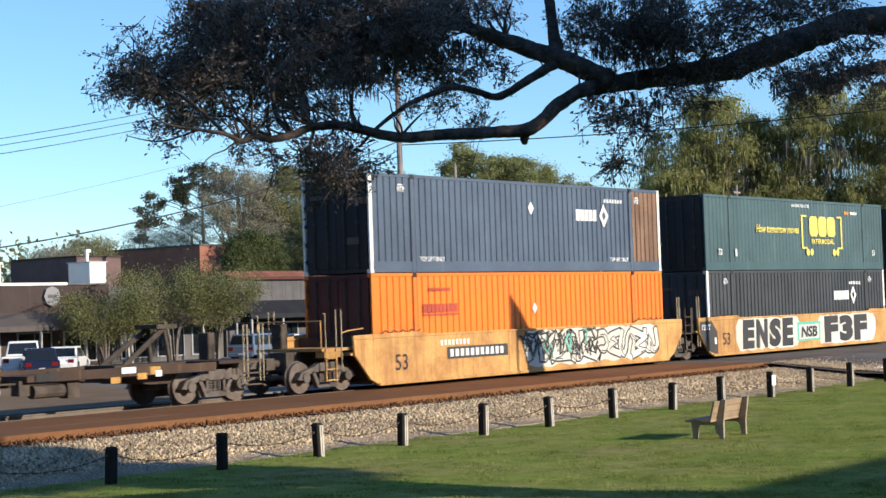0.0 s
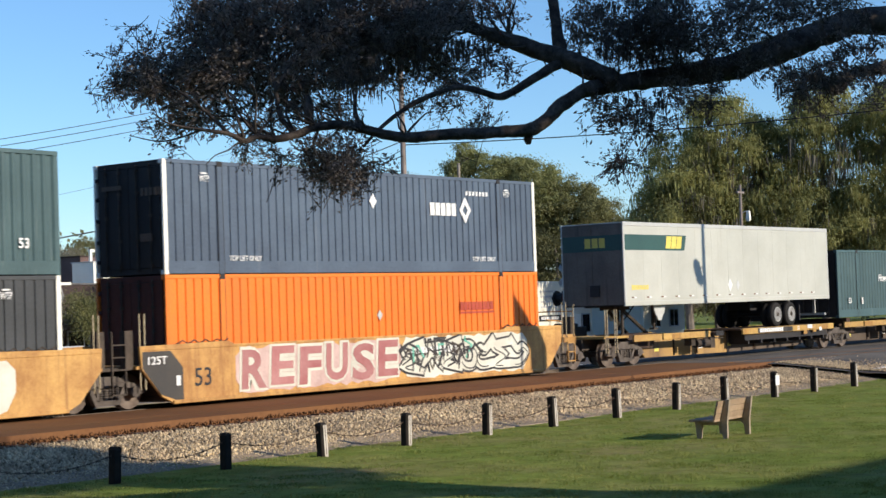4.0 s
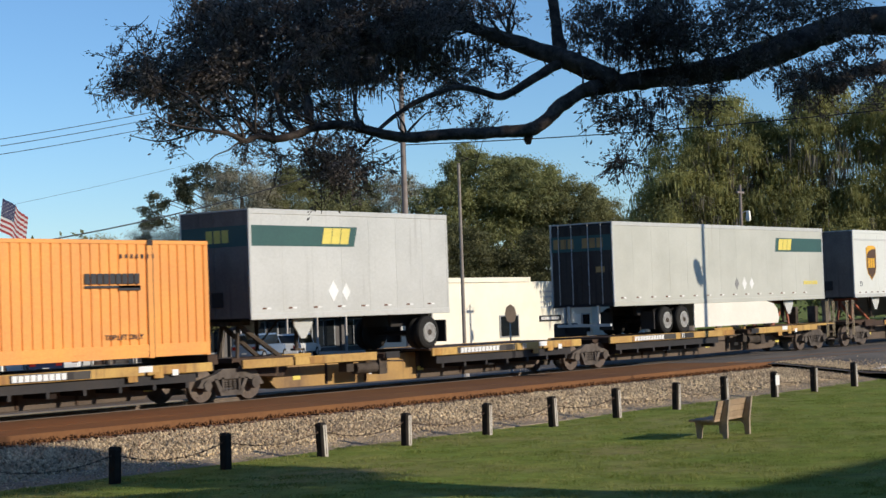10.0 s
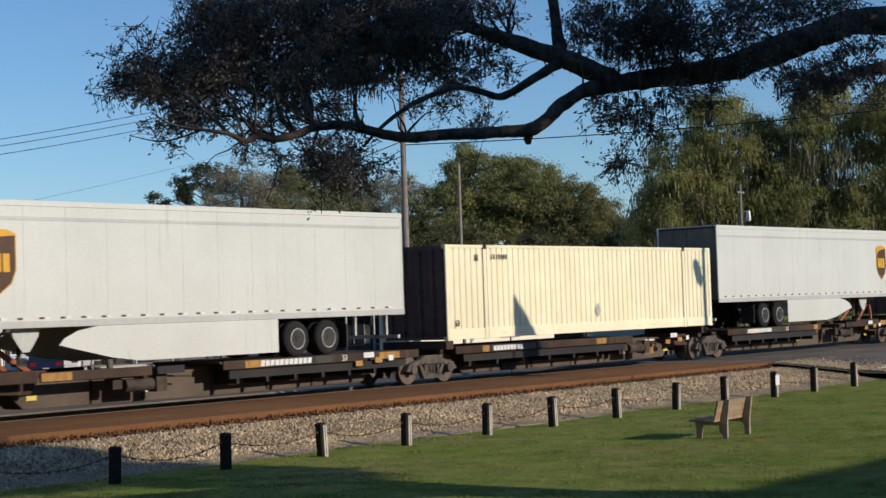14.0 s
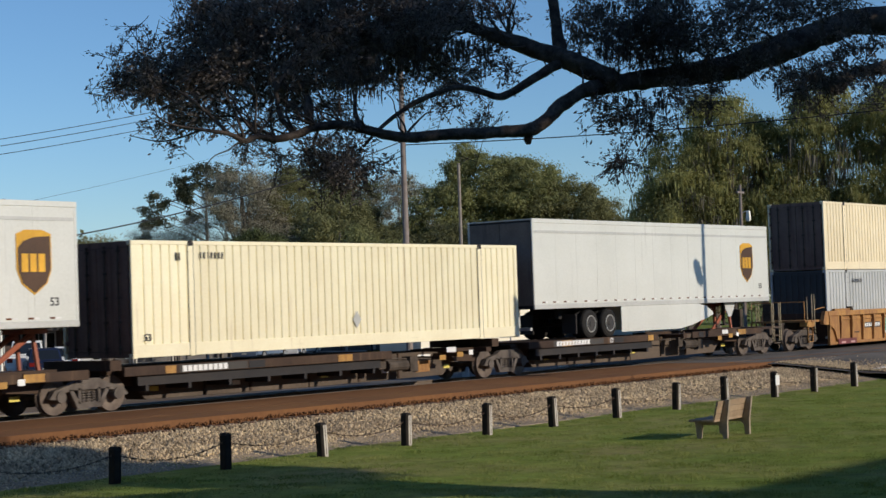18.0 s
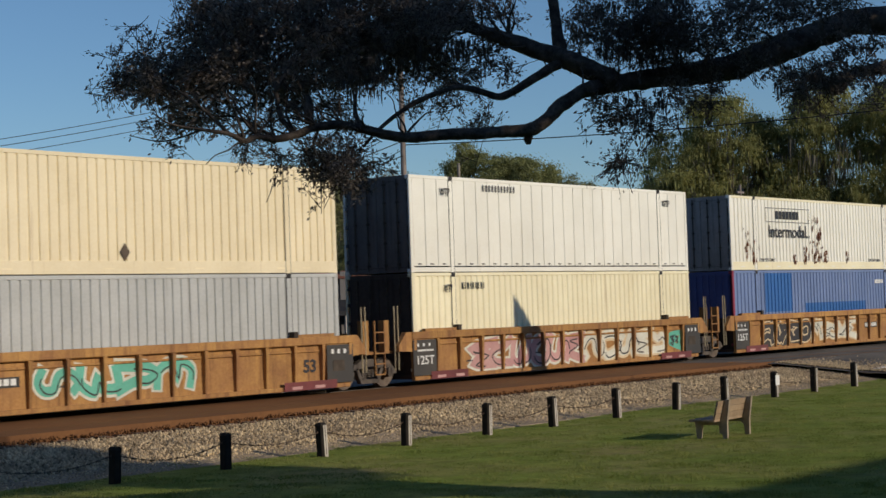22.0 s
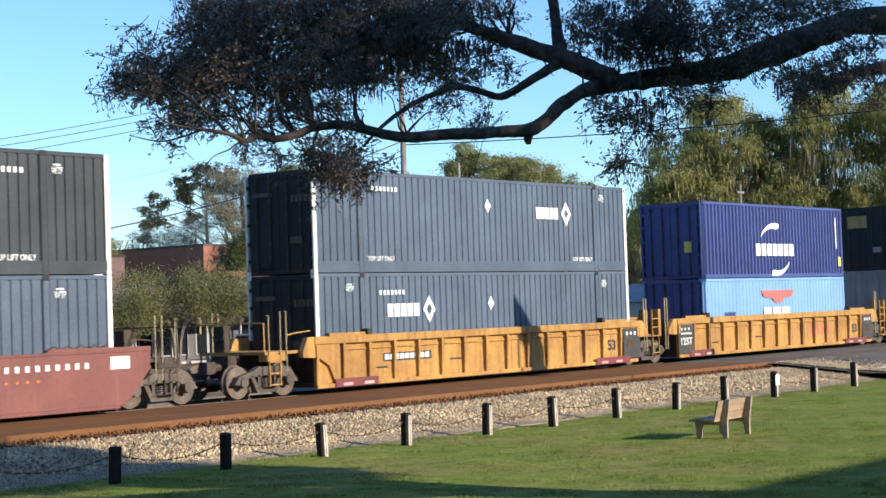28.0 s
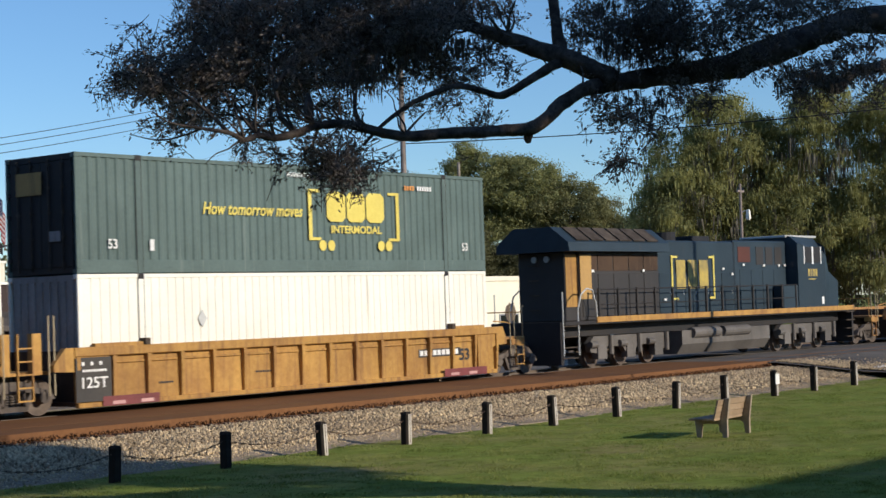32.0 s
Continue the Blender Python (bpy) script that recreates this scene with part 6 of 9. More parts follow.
                    bm = bmesh.new()
                    tube(bm, (x - 0.035, y, 0.1), (x - 0.035, y, height - 0.1), 0.022, 8)
                    for z in (0.25, 0.9, 1.5, 2.1, height - 0.25):
                        box(bm, x - 0.05, x + 0.01, y - 0.05, y + 0.05, z - 0.03, z + 0.03)
                    part("lock_rod", bm, M_STEEL if em is not M_WHITE else M_METAL, ob, "upright door lock rod")
            for z in (0.4, 0.9, 1.45, 2.0, 2.5):
                for y in (-w + 0.13, w - 0.13):
                    boxpart("door_hinge", (x - 0.03, x + 0.02, y - 0.05, y + 0.05, z - 0.05, z + 0.05), em, ob)
        else:
            for k in range(8):
                y = -w + 0.17 + (2 * w - 0.34) * k / 8
                d = (2 * w - 0.34) / 8
                bm = bmesh.new()
                slab(bm, [(x, 0.17), (x - s * 0.03, 0.17), (x - s * 0.03, height - 0.16), (x, height - 0.16)], y + d * 0.1, y + d * 0.62)
                part("end_rib", bm, em, ob)
            boxpart("end_sheet", (*sorted((x - s * 0.03, x - s * 0.06)), -w + 0.14, w - 0.14, 0.17, height - 0.16), em, ob)
    return ob


def over_ribs(ob, i, j, z0, z1, material, label, span="middle"):
    """A painted or replaced piece of side sheet that follows the ribs, from rib i to rib j of a span of a long container."""
    a, b = (2.072, 14.082) if span == "middle" else (14.262, 16.014)
    p = (b - a) / round((b - a) / 0.29)
    return corrugated("side_patch", a + i * p, a + j * p, -1.295 + 0.012 - 0.004, z0, z1, -1, p, 0.036, material, ob, label)


def diamond(parent, x, z, y, r, material, name="diamond_mark", hollow=False):
    bm = bmesh.new()
    if hollow:
        for a, b, c, d in (((-r * 0.72, 0), (0, r), (0, r * 0.45), (-r * 0.33, 0)), ((0, r), (r * 0.72, 0), (r * 0.33, 0), (0, r * 0.45)), ((r * 0.72, 0), (0, -r), (0, -r * 0.45), (r * 0.33, 0)), ((0, -r), (-r * 0.72, 0), (-r * 0.33, 0), (0, -r * 0.45))):
            slab(bm, [(x + p[0], z + p[1]) for p in (a, b, c, d)], y - 0.006, y)
    else:
        slab(bm, [(x - r * 0.72, z), (x, z - r), (x + r * 0.72, z), (x, z + r)], y - 0.006, y)
    return part(name, bm, material, parent)


MARK_Y = FACE - 0.016


def maker_bars(ob, x, z, w=0.75, h=0.3, n=5):
    """A maker's name as plain bars with a hollow diamond after it."""
    bars_part("name_strip", x, z, MARK_Y, w, h, n, M_LETTER, ob, 0.18)
    diamond(ob, x + w + 0.42, z + h * 0.5, MARK_Y, 0.4, M_LETTER, hollow=True)


def limax_box(label, low=False, base=M_LIMAX, white=True, rust_end=False, toplift=True, mid=True, logo_x=None, number_x=None):
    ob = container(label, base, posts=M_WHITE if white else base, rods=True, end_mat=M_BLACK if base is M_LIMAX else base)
    x = logo_x if logo_x is not None else (3.04 if low else 10.68)
    maker_bars(ob, x, 1.63 if low else 1.71, 1.5 if low else 1.3, 0.38)
    bars_part("number_strip", number_x or (2.7 if x < 9 else 12.45), 2.27 if low else 2.35, MARK_Y, 1.2, 0.13, 7, M_LETTER, ob, 0.45)
    if mid:
        diamond(ob, 8.05, 1.94 if low else 2.06, MARK_Y, 0.22, M_LETTER)
    if toplift:
        text_part("lift_note", "TOP LIFT ONLY", 0.14, 2.24, 0.34, MARK_Y, M_LETTER, ob, 1.2)
        text_part("lift_note", "TOP LIFT ONLY", 0.14, 12.7, 0.34, MARK_Y, M_LETTER, ob, 1.2)
    for x in (1.3, 14.45):
        text_part("weight_mark", "WTP", 0.17, x - 0.06, 2.36, MARK_Y, M_LETTER, ob, 0.34, weight=0.01)
        boxpart("weight_bar", (x, x + 0.22, MARK_Y - 0.006, MARK_Y, 2.56, 2.6), M_LETTER, ob)
    for k in range(5):
        boxpart("end_name_bar", (-0.036, -0.031, -0.62 - 0.16 * k, -0.51 - 0.16 * k, 2.0, 2.2), M_KEEL, ob, "faint grey name bar")
    boxpart("end_number_bar", (-0.036, -0.031, 0.2, 0.95, 2.2, 2.32), M_KEEL, ob, "faint grey number bar")
    boxpart("end_plate", (-0.036, -0.031, -0.9, -0.45, 0.85, 1.05), M_KEEL, ob, "small grey data plate")
    if rust_end:
        over_ribs(ob, 0, 6, 0.36, 2.78, M_RUSTPANEL, "rust-brown bare sheet panel", "end")
    return ob


M_RUSTPANEL = surf("rust_brown_sheet", (0.25, 0.15, 0.09), (0.17, 0.1, 0.065), 0.8, streak=0.8, streak_col=(0.09, 0.045, 0.03), speck=0.4)


def intermodal_marks(ob, x, z=1.55, lettercol=M_YLETTER, small=M_YLETTER):
    """Three heavy blocks between square brackets, the slogan before them, dots below."""
    y = MARK_Y
    for s, cx in ((1, x), (-1, x + 3.75)):
        bm = bmesh.new()
        box(bm, cx - 0.07, cx + 0.07, y - 0.006, y, z - 0.7, z + 0.7)
        for zz in (z + 0.62, z - 0.7):
            a, b = sorted((cx, cx + s * 0.42))
            box(bm, a, b, y - 0.0062, y, zz, zz + 0.08)
        part("bracket_mark", bm, lettercol, ob)
    for k in range(3):
        a = x + 0.68 + 0.84 * k
        bm = bmesh.new()
        slab(bm, [(a, z - 0.06), (a + 0.14, z - 0.18), (a + 0.64, z - 0.18), (a + 0.78, z - 0.06), (a + 0.78, z + 0.54), (a + 0.64, z + 0.66), (a + 0.14, z + 0.66), (a, z + 0.54)], y - 0.006, y)
        part("logo_block", bm, lettercol, ob, "heavy plain yellow logo block" if lettercol is M_YLETTER else "heavy plain white logo block")
    text_part("lettering", "INTERMODAL", 0.22, x + 0.85, z - 0.5, y, M_YLETTER, ob, 2.15, weight=0.03)
    text_part("slogan", "How tomorrow moves", 0.32, x - 4.05, z - 0.08, y, small, ob, 3.75, lean=0.25, weight=0.02)
    for dx in (0.48, 0.84, 2.98, 3.32):
        bm = bmesh.new()
        tube(bm, (x + dx, y - 0.006, z - 0.84), (x + dx, y, z - 0.84), 0.15, 14)
        part("wheel_dot", bm, M_YLETTER, ob)
    bars_part("number_strip", x + 4.1, z + 0.8, y, 0.5, 0.13, 4, M_PEACH, ob, 0.4)
    bars_part("number_strip", x + 4.7, z + 0.8, y, 0.7, 0.13, 6, M_LETTER, ob, 0.35)
    text_part("height_note", "WARNING HIGH CUBE", 0.13, x - 0.92, z + 1.0, y, M_LETTER, ob, 1.62, weight=0.008)
    text_part("length_mark", "53", 0.24, 0.95, 0.6, y, M_LETTER, ob, weight=0.02)
    bars_part("mark", 2.3, 0.56, y, 0.18, 0.28, 1, M_LETTER, ob)
    text_part("length_mark", "53", 0.24, 14.95, 0.62, y, M_LETTER, ob, weight=0.02)


def name_bars_orange(ob, x, z, w=1.15, material=M_RLETTER):
    bars_part("name_strip", x, z, MARK_Y, w, 0.25, 9, material, ob, 0.15)
    boxpart("underline", (x, x + w, MARK_Y - 0.006, MARK_Y, z - 0.1, z - 0.04), material, ob)
    if material is M_BLETTER:
        boxpart("underline_block", (x + 0.6 * w, x + w, MARK_Y - 0.006, MARK_Y, z - 0.16, z - 0.04), material, ob)


# -- well cars --
def end_gear(ob, x, s, material):
    """Platform, steps, ladder, hand rails and brake gear at an end; s: which way the end points."""
    def X(a):
        return x + s * a

    def pp(name, pts, r, mat=material, label=""):
        bm = bmesh.new()
        pipe(bm, [(X(a), b, c) for a, b, c in pts], r, 6)
        return part(name, bm, mat, ob, label)
    boxpart("end_platform", (*sorted((X(0.0), X(1.55))), -1.25, 1.25, 1.16, 1.24), material, ob)
    boxpart("draft_sill", (*sorted((X(-0.6), X(2.0))), -0.32, 0.32, 0.66, 1.16), M_STEEL, ob)
    for y in (-1.28, 1.28):
        pp("grab_rail", [(0.75, y, 0.7), (0.75, y, 2.3), (0.98, y, 2.3), (0.98, y, 0.7)], 0.017, M_RAILPALE)
        pp("grab_rail", [(1.42, y, 0.65), (1.42, y, 2.2), (1.5, y, 2.2)], 0.015, M_RAILPALE)
        bm = bmesh.new()
        for z in (0.35, 0.65, 0.95):
            box(bm, *sorted((X(1.0), X(1.42))), y - 0.05, y + 0.05, z, z + 0.03)
        for a in (1.0, 1.42):
            box(bm, *sorted((X(a), X(a + 0.03))), y - 0.03, y + 0.03, 0.33, 1.2)
        part("step_ladder", bm, material, ob)
    pp("end_rail", [(1.52, -1.2, 1.2), (1.52, -1.2, 2.0), (1.52, 1.2, 2.0), (1.52, 1.2, 1.2)], 0.02)
    pp("safety_rail", [(-0.15, -1.3, 1.75), (0.5, -1.3, 1.7), (0.75, -1.28, 1.65)], 0.02)
    boxpart("brake_stand", (*sorted((X(1.2), X(1.45))), 0.35, 0.75, 1.24, 1.95), M_STEEL, ob, bevel=0.02)
    bm = bmesh.new()
    for k in range(12):
        a0, a1 = 2 * math.pi * k / 12, 2 * math.pi * (k + 1) / 12
        tube(bm, (X(1.5), 0.55 + 0.25 * math.cos(a0), 1.8 + 0.25 * math.sin(a0)), (X(1.5), 0.55 + 0.25 * math.cos(a1), 1.8 + 0.25 * math.sin(a1)), 0.015, 5)
    part("brake_wheel", bm, M_STEEL, ob)
    boxpart("side_step_box", (*sorted((X(0.8), X(1.5))), -1.3, -0.95, 0.98, 1.16), M_YELLOW if material is not M_STEEL else material, ob, bevel=0.015)
    bm = bmesh.new()
    tube(bm, (X(1.9), 0, 0.86), (X(2.45), 0, 0.86), 0.11, 8)
    box(bm, *sorted((X(2.3), X(2.62))), -0.16, 0.14, 0.7, 1.02)
    part("coupler", bm, M_STEEL, ob)
    pp("air_hose", [(2.0, 0.3, 0.75), (2.2, 0.33, 0.5), (2.5, 0.35, 0.48)], 0.03, M_BLACK)


def shoulder(ob, x, s, material, joined):
    """The raised end of the well over its truck."""
    def X(a):
        return x + s * a
    for y0, y1 in ((-1.46, -1.3), (1.3, 1.46)):
        bm = bmesh.new()
        slab(bm, [(X(-0.75), 0.22), (X(-0.55), 0.3), (X(-0.3), 0.78), (X(0.1), 1.0), (X(0.9 if joined else 0.75), 1.04), (X(0.9 if joined else 0.75), 1.2), (X(0.55), 1.58), (X(-0.75), 1.58)], y0, y1)
        part("end_shoulder", bm, material, ob)
    boxpart("bulkhead", (*sorted((X(-0.12), X(0.0))), -1.3, 1.3, 0.3, 1.5), M_DECK, ob)


def ribbed_well(label, material, left, right, plate="", plates=(), old=False):
    """A well 16.4 m long with ribbed sides; left, right: 'end' or 'joint'. Its origin is below the load's near end."""
    ob = thing("well_car", label, "well car", "well cars of the train")
    L = 16.154
    for out in (-1, 1):
        a, b = sorted((out * 1.34, out * 1.37))
        for i in range(15):
            x = -0.2 + i * 1.104
            boxpart("side_plate", (x + 0.01, x + 1.094, a, b, 0.28, 1.36), material, ob)
        a, b = sorted((out * 1.36, out * 1.5))
        boxpart("top_chord", (-0.3, L + 0.35, a, b, 1.36, 1.58), material, ob, bevel=0.02)
        a, b = sorted((out * 1.32, out * 1.47))
        boxpart("bottom_sill", (-0.2, L + 0.2, a, b, 0.16, 0.28), material, ob, bevel=0.015)
        for i in range(16):
            x = -0.2 + i * 1.104
            bm = bmesh.new()
            ya, yb = out * 1.37, out * 1.51
            loft(bm, [[(x - 0.035, ya, 0.27), (x + 0.035, ya, 0.27), (x + 0.03, out * 1.46, 0.27), (x - 0.03, out * 1.46, 0.27)],
                      [(x - 0.055, ya, 1.1), (x + 0.055, ya, 1.1), (x + 0.05, yb, 1.1), (x - 0.05, yb, 1.1)],
                      [(x - 0.06, ya, 1.37), (x + 0.06, ya, 1.37), (x + 0.06, yb, 1.37), (x - 0.06, yb, 1.37)]])
            part("rib", bm, material, ob)
            if out < 0 and i < 15:
                boxpart("bay_lip", (x + 0.09, x + 1.02, -1.42, -1.37, 1.17, 1.23), material, ob, bevel=0.012)
        for x in (1.9, L - 2.05):
            boxpart("lift_guide", (x, x + 0.16, *sorted((out * 1.3, out * 1.5)), 1.58, 1.74), M_STEEL, ob)
        for x in (0.35, L - 1.9):
            boxpart("guide_rail", (x, x + 1.5, *sorted((out * 1.33, out * 1.46)), 1.58, 1.66), material, ob)
    boxpart("well_floor", (-0.2, L + 0.2, -1.36, 1.36, 0.2, 0.3), M_DECK, ob)
    boxpart("reflector", (0.5, 2.3, -1.512, -1.508, 0.17, 0.4), M_REFLECT, ob, "maroon painted lower corner")
    for dx in (0.3, 1.2):
        boxpart("reflector_tape", (0.5 + dx, 0.5 + dx + 0.4, -1.516, -1.512, 0.2, 0.28), M_SPRAYP, ob, "pale pink reflective tape")
    boxpart("reflector", (L - 2.5, L - 0.4, -1.512, -1.508, 0.17, 0.4), M_REFLECT, ob, "maroon painted lower corner")
    for dx in (0.3, 1.2):
        boxpart("reflector_tape", (L - 2.5 + dx, L - 2.5 + dx + 0.4, -1.516, -1.512, 0.2, 0.28), M_SPRAYP, ob, "pale pink reflective tape")
    for x, s, kind in ((0.0, -1, left), (L, 1, right)):
        shoulder(ob, x, s, material, kind == "joint")
        if kind == "end":
            end_gear(ob, x + s * 0.45, s, material)
        elif s < 0:
            gantry(ob, x - 1.65, material)
    if left == "joint" or plate:
        boxpart("stencil_plate", (-0.3, 0.78, -1.507, -1.502, 0.3, 1.34), M_PLATE, ob, "black stencilled data plate")
        text_part("stencil", "125T", 0.26, -0.12, 0.62, -1.508, M_LETTER, ob, 0.78)
        bars_part("small_print", -0.1, 1.0, -1.508, 0.75, 0.06, 9, M_LETTER, ob)
        bars_part("small_print", -0.12, 1.15, -1.508, 0.8, 0.09, 3, M_LETTER, ob, 0.7)
    if right == "joint":
        boxpart("stencil_plate", (L - 0.78, L + 0.3, -1.507, -1.502, 0.3, 1.34), M_PLATE, ob, "black stencilled data plate")
        bars_part("small_print", L - 0.6, 1.1, -1.508, 0.75, 0.12, 3, M_LETTER, ob, 0.6)
        bars_part("small_print", L - 0.55, 0.62, -1.508, 0.65, 0.3, 1, M_STEEL, ob)
    for x, w in plates:
        boxpart("number_plate", (x, x + w, -1.38, -1.375, 0.78, 1.02), M_PLATE, ob, "black number panel")
        bars_part("number_strip", x + 0.06, 0.83, -1.381, w - 0.12, 0.15, 9, M_LETTER, ob)
    text_part("length_mark", "53", 0.36, L - 1.6, 0.62, -1.376, M_BLETTER, ob, 0.5, weight=0.03)
    bars_part("small_print", 2.4, 0.6, -1.374, 0.5, 0.05, 6, M_BLETTER, ob)
    bars_part("small_print", 5.8, 0.7, -1.374, 0.7, 0.05, 8, M_BLETTER, ob)
    truck(ob, -1.75)
    if right == "end":
        truck(ob, L + 1.75)
    return ob


def gantry(ob, x, material):
    """What stands over a shared truck: posts, ladders and hand rails."""
    bm = bmesh.new()
    for dx in (-0.45, 0.45):
        box(bm, x + dx - 0.12, x + dx + 0.12, -1.25, -1.05, 1.0, 1.95)
    box(bm, x - 1.0, x + 1.0, -1.0, 1.0, 0.98, 1.06)
    part("connector_deck", bm, material, ob)
    for dx in (-0.75, 0.7):
        bm = bmesh.new()
        pipe(bm, [(x + dx, -1.35, 0.5), (x + dx, -1.35, 2.35), (x + dx + 0.16, -1.35, 2.35), (x + dx + 0.16, -1.35, 0.5)], 0.022, 6)
        part("grab_rail", bm, M_RAILPALE, ob)
    bm = bmesh.new()
    for z in (0.4, 0.7, 1.0, 1.3, 1.6):
        box(bm, x - 0.2, x + 0.25, -1.36, -1.3, z, z + 0.035)
    for dx in (-0.2, 0.22):
        box(bm, x + dx, x + dx + 0.035, -1.36, -1.3, 0.4, 1.95)
    part("ladder", bm, material, ob)


def smooth_well(label, material, left, right):
    ob = thing("well_car", label, "well car", "well cars of the train")
    L = 16.154
    for out in (-1, 1):
        bm = bmesh.new()
        slab(bm, [(-1.0, 1.0), (-0.35, 0.3), (0.0, 0.14), (L, 0.14), (L + 0.35, 0.3), (L + 1.0, 1.0), (L + 1.05, 1.56), (L - 2.0, 1.6), (L - 2.2, 1.5), (2.2, 1.5), (2.0, 1.6), (-1.05, 1.56)], *sorted((out * 1.38, out * 1.46)))
        part("side_plate", bm, material, ob, bevel=0.01)
        a, b = sorted((out * 1.36, out * 1.5))
        boxpart("bottom_sill", (0.0, L, a, b, 0.1, 0.2), material, ob, bevel=0.015)
        boxpart("top_lip", (-1.0, L + 1.0, *sorted((out * 1.34, out * 1.475)), 1.44, 1.5), material, ob, bevel=0.01)
        for x in (0.2, L - 2.1):
            bm = bmesh.new()
            pipe(bm, [(x + 0.2 * k, out * 1.42, 1.56 + 0.1 * (k % 2)) for k in range(10)], 0.02, 5)
            part("lift_guide", bm, M_STEEL, ob)
    boxpart("well_floor", (-0.2, L + 0.2, -1.38, 1.38, 0.16, 0.28), M_DECK, ob)
    for x, s, kind in ((0.0, -1, left), (L, 1, right)):
        boxpart("bulkhead", (*sorted((x + s * 0.1, x + s * 0.25)), -1.36, 1.36, 0.3, 1.5), M_DECK, ob)
        boxpart("end_deck", (*sorted((x + s * 0.2, x + s * 1.1)), -1.38, 1.38, 1.0, 1.08), material, ob)
        if kind == "end":
            end_gear(ob, x + s * 0.6, s, M_STEEL if material is M_OXIDE else material)
        elif s < 0:
            gantry(ob, x - 1.65, M_STEEL)
    truck(ob, -1.75)
    if right == "end":
        truck(ob, L + 1.75)
    if left == "joint":
        bm = bmesh.new()
        slab(bm, [(-0.98, 1.02), (-0.4, 0.36), (0.1, 0.2), (0.35, 0.2), (0.35, 1.0), (-0.05, 1.42), (-0.98, 1.42)], -1.466, -1.4615)
        part("stencil_plate", bm, M_PLATE, ob, "black stencilled data panel")
        text_part("stencil", "125T", 0.2, -0.8, 1.1, -1.467, M_LETTER, ob, 0.62)
        boxpart("data_tag", (0.12, 0.26, -1.47, -1.466, 0.55, 0.8), M_LETTER, ob, "small white tag")
    text_part("length_mark", "53", 0.46, 0.75, 0.5, -1.464, M_BLETTER if material is M_TAN else M_YLETTER, ob, weight=0.004)
    return ob


def stroke(bm, pts, half, y0, y1):
    """A broad brush stroke along pts, which are in x and z: one bent ribbon."""
    P = [Vector(p) for p in pts]
    rings = []
    for i, p in enumerate(P):
        d0 = (p - P[max(i - 1, 0)])
        d1 = (P[min(i + 1, len(P) - 1)] - p)
        d0, d1 = (d0 if d0.length > 1e-6 else d1).normalized(), (d1 if d1.length > 1e-6 else d0).normalized()
        m = d0 + d1
        m = m.normalized() if m.length > 0.3 else d0
        n = Vector((-m.y, m.x)) * half * min(1.7, 1 / max(0.3, d0.dot(m)))
        q = p - d1 * half * 0.8 if i == 0 else (p + d0 * half * 0.8 if i == len(P) - 1 else p)
        y = y0 - 0.0025 * i / len(P)
        rings.append([(q.x - n.x, y, q.y - n.y), (q.x + n.x, y, q.y + n.y), (q.x + n.x, y1, q.y + n.y), (q.x - n.x, y1, q.y - n.y)])
    loft(bm, rings)


CURLS = ([(0.85, 0.85), (0.5, 1.0), (0.15, 0.8), (0.3, 0.55), (0.7, 0.45), (0.85, 0.2), (0.5, 0.0), (0.12, 0.12)],
         [(0.1, 0.0), (0.12, 0.7), (0.4, 1.0), (0.68, 0.8), (0.62, 0.5), (0.9, 0.05)],
         [(0.88, 0.92), (0.35, 0.95), (0.1, 0.6), (0.55, 0.52), (0.12, 0.4), (0.25, 0.04), (0.88, 0.1)],
         [(0.08, 0.95), (0.2, 0.1), (0.45, 0.6), (0.68, 0.05), (0.92, 1.0)],
         [(0.5, 1.0), (0.12, 0.75), (0.15, 0.2), (0.55, 0.0), (0.88, 0.3), (0.8, 0.8), (0.45, 0.95)],
         [(0.15, 1.0), (0.2, 0.0), (0.3, 0.55), (0.8, 1.0), (0.35, 0.5), (0.9, 0.0)])


def smooth_path(pts, cuts=4):
    P, out = [Vector(p) for p in pts], []
    for i in range(len(P) - 1):
        a, b, c, d = P[max(i - 1, 0)], P[i], P[i + 1], P[min(i + 2, len(P) - 1)]
        for k in range(cuts):
            t = k / cuts
            out.append(0.5 * ((2 * b) + (c - a) * t + (2 * a - 5 * b + 4 * c - d) * t * t + (3 * b - a - 3 * c + d) * t ** 3))
    return out + [P[-1]]


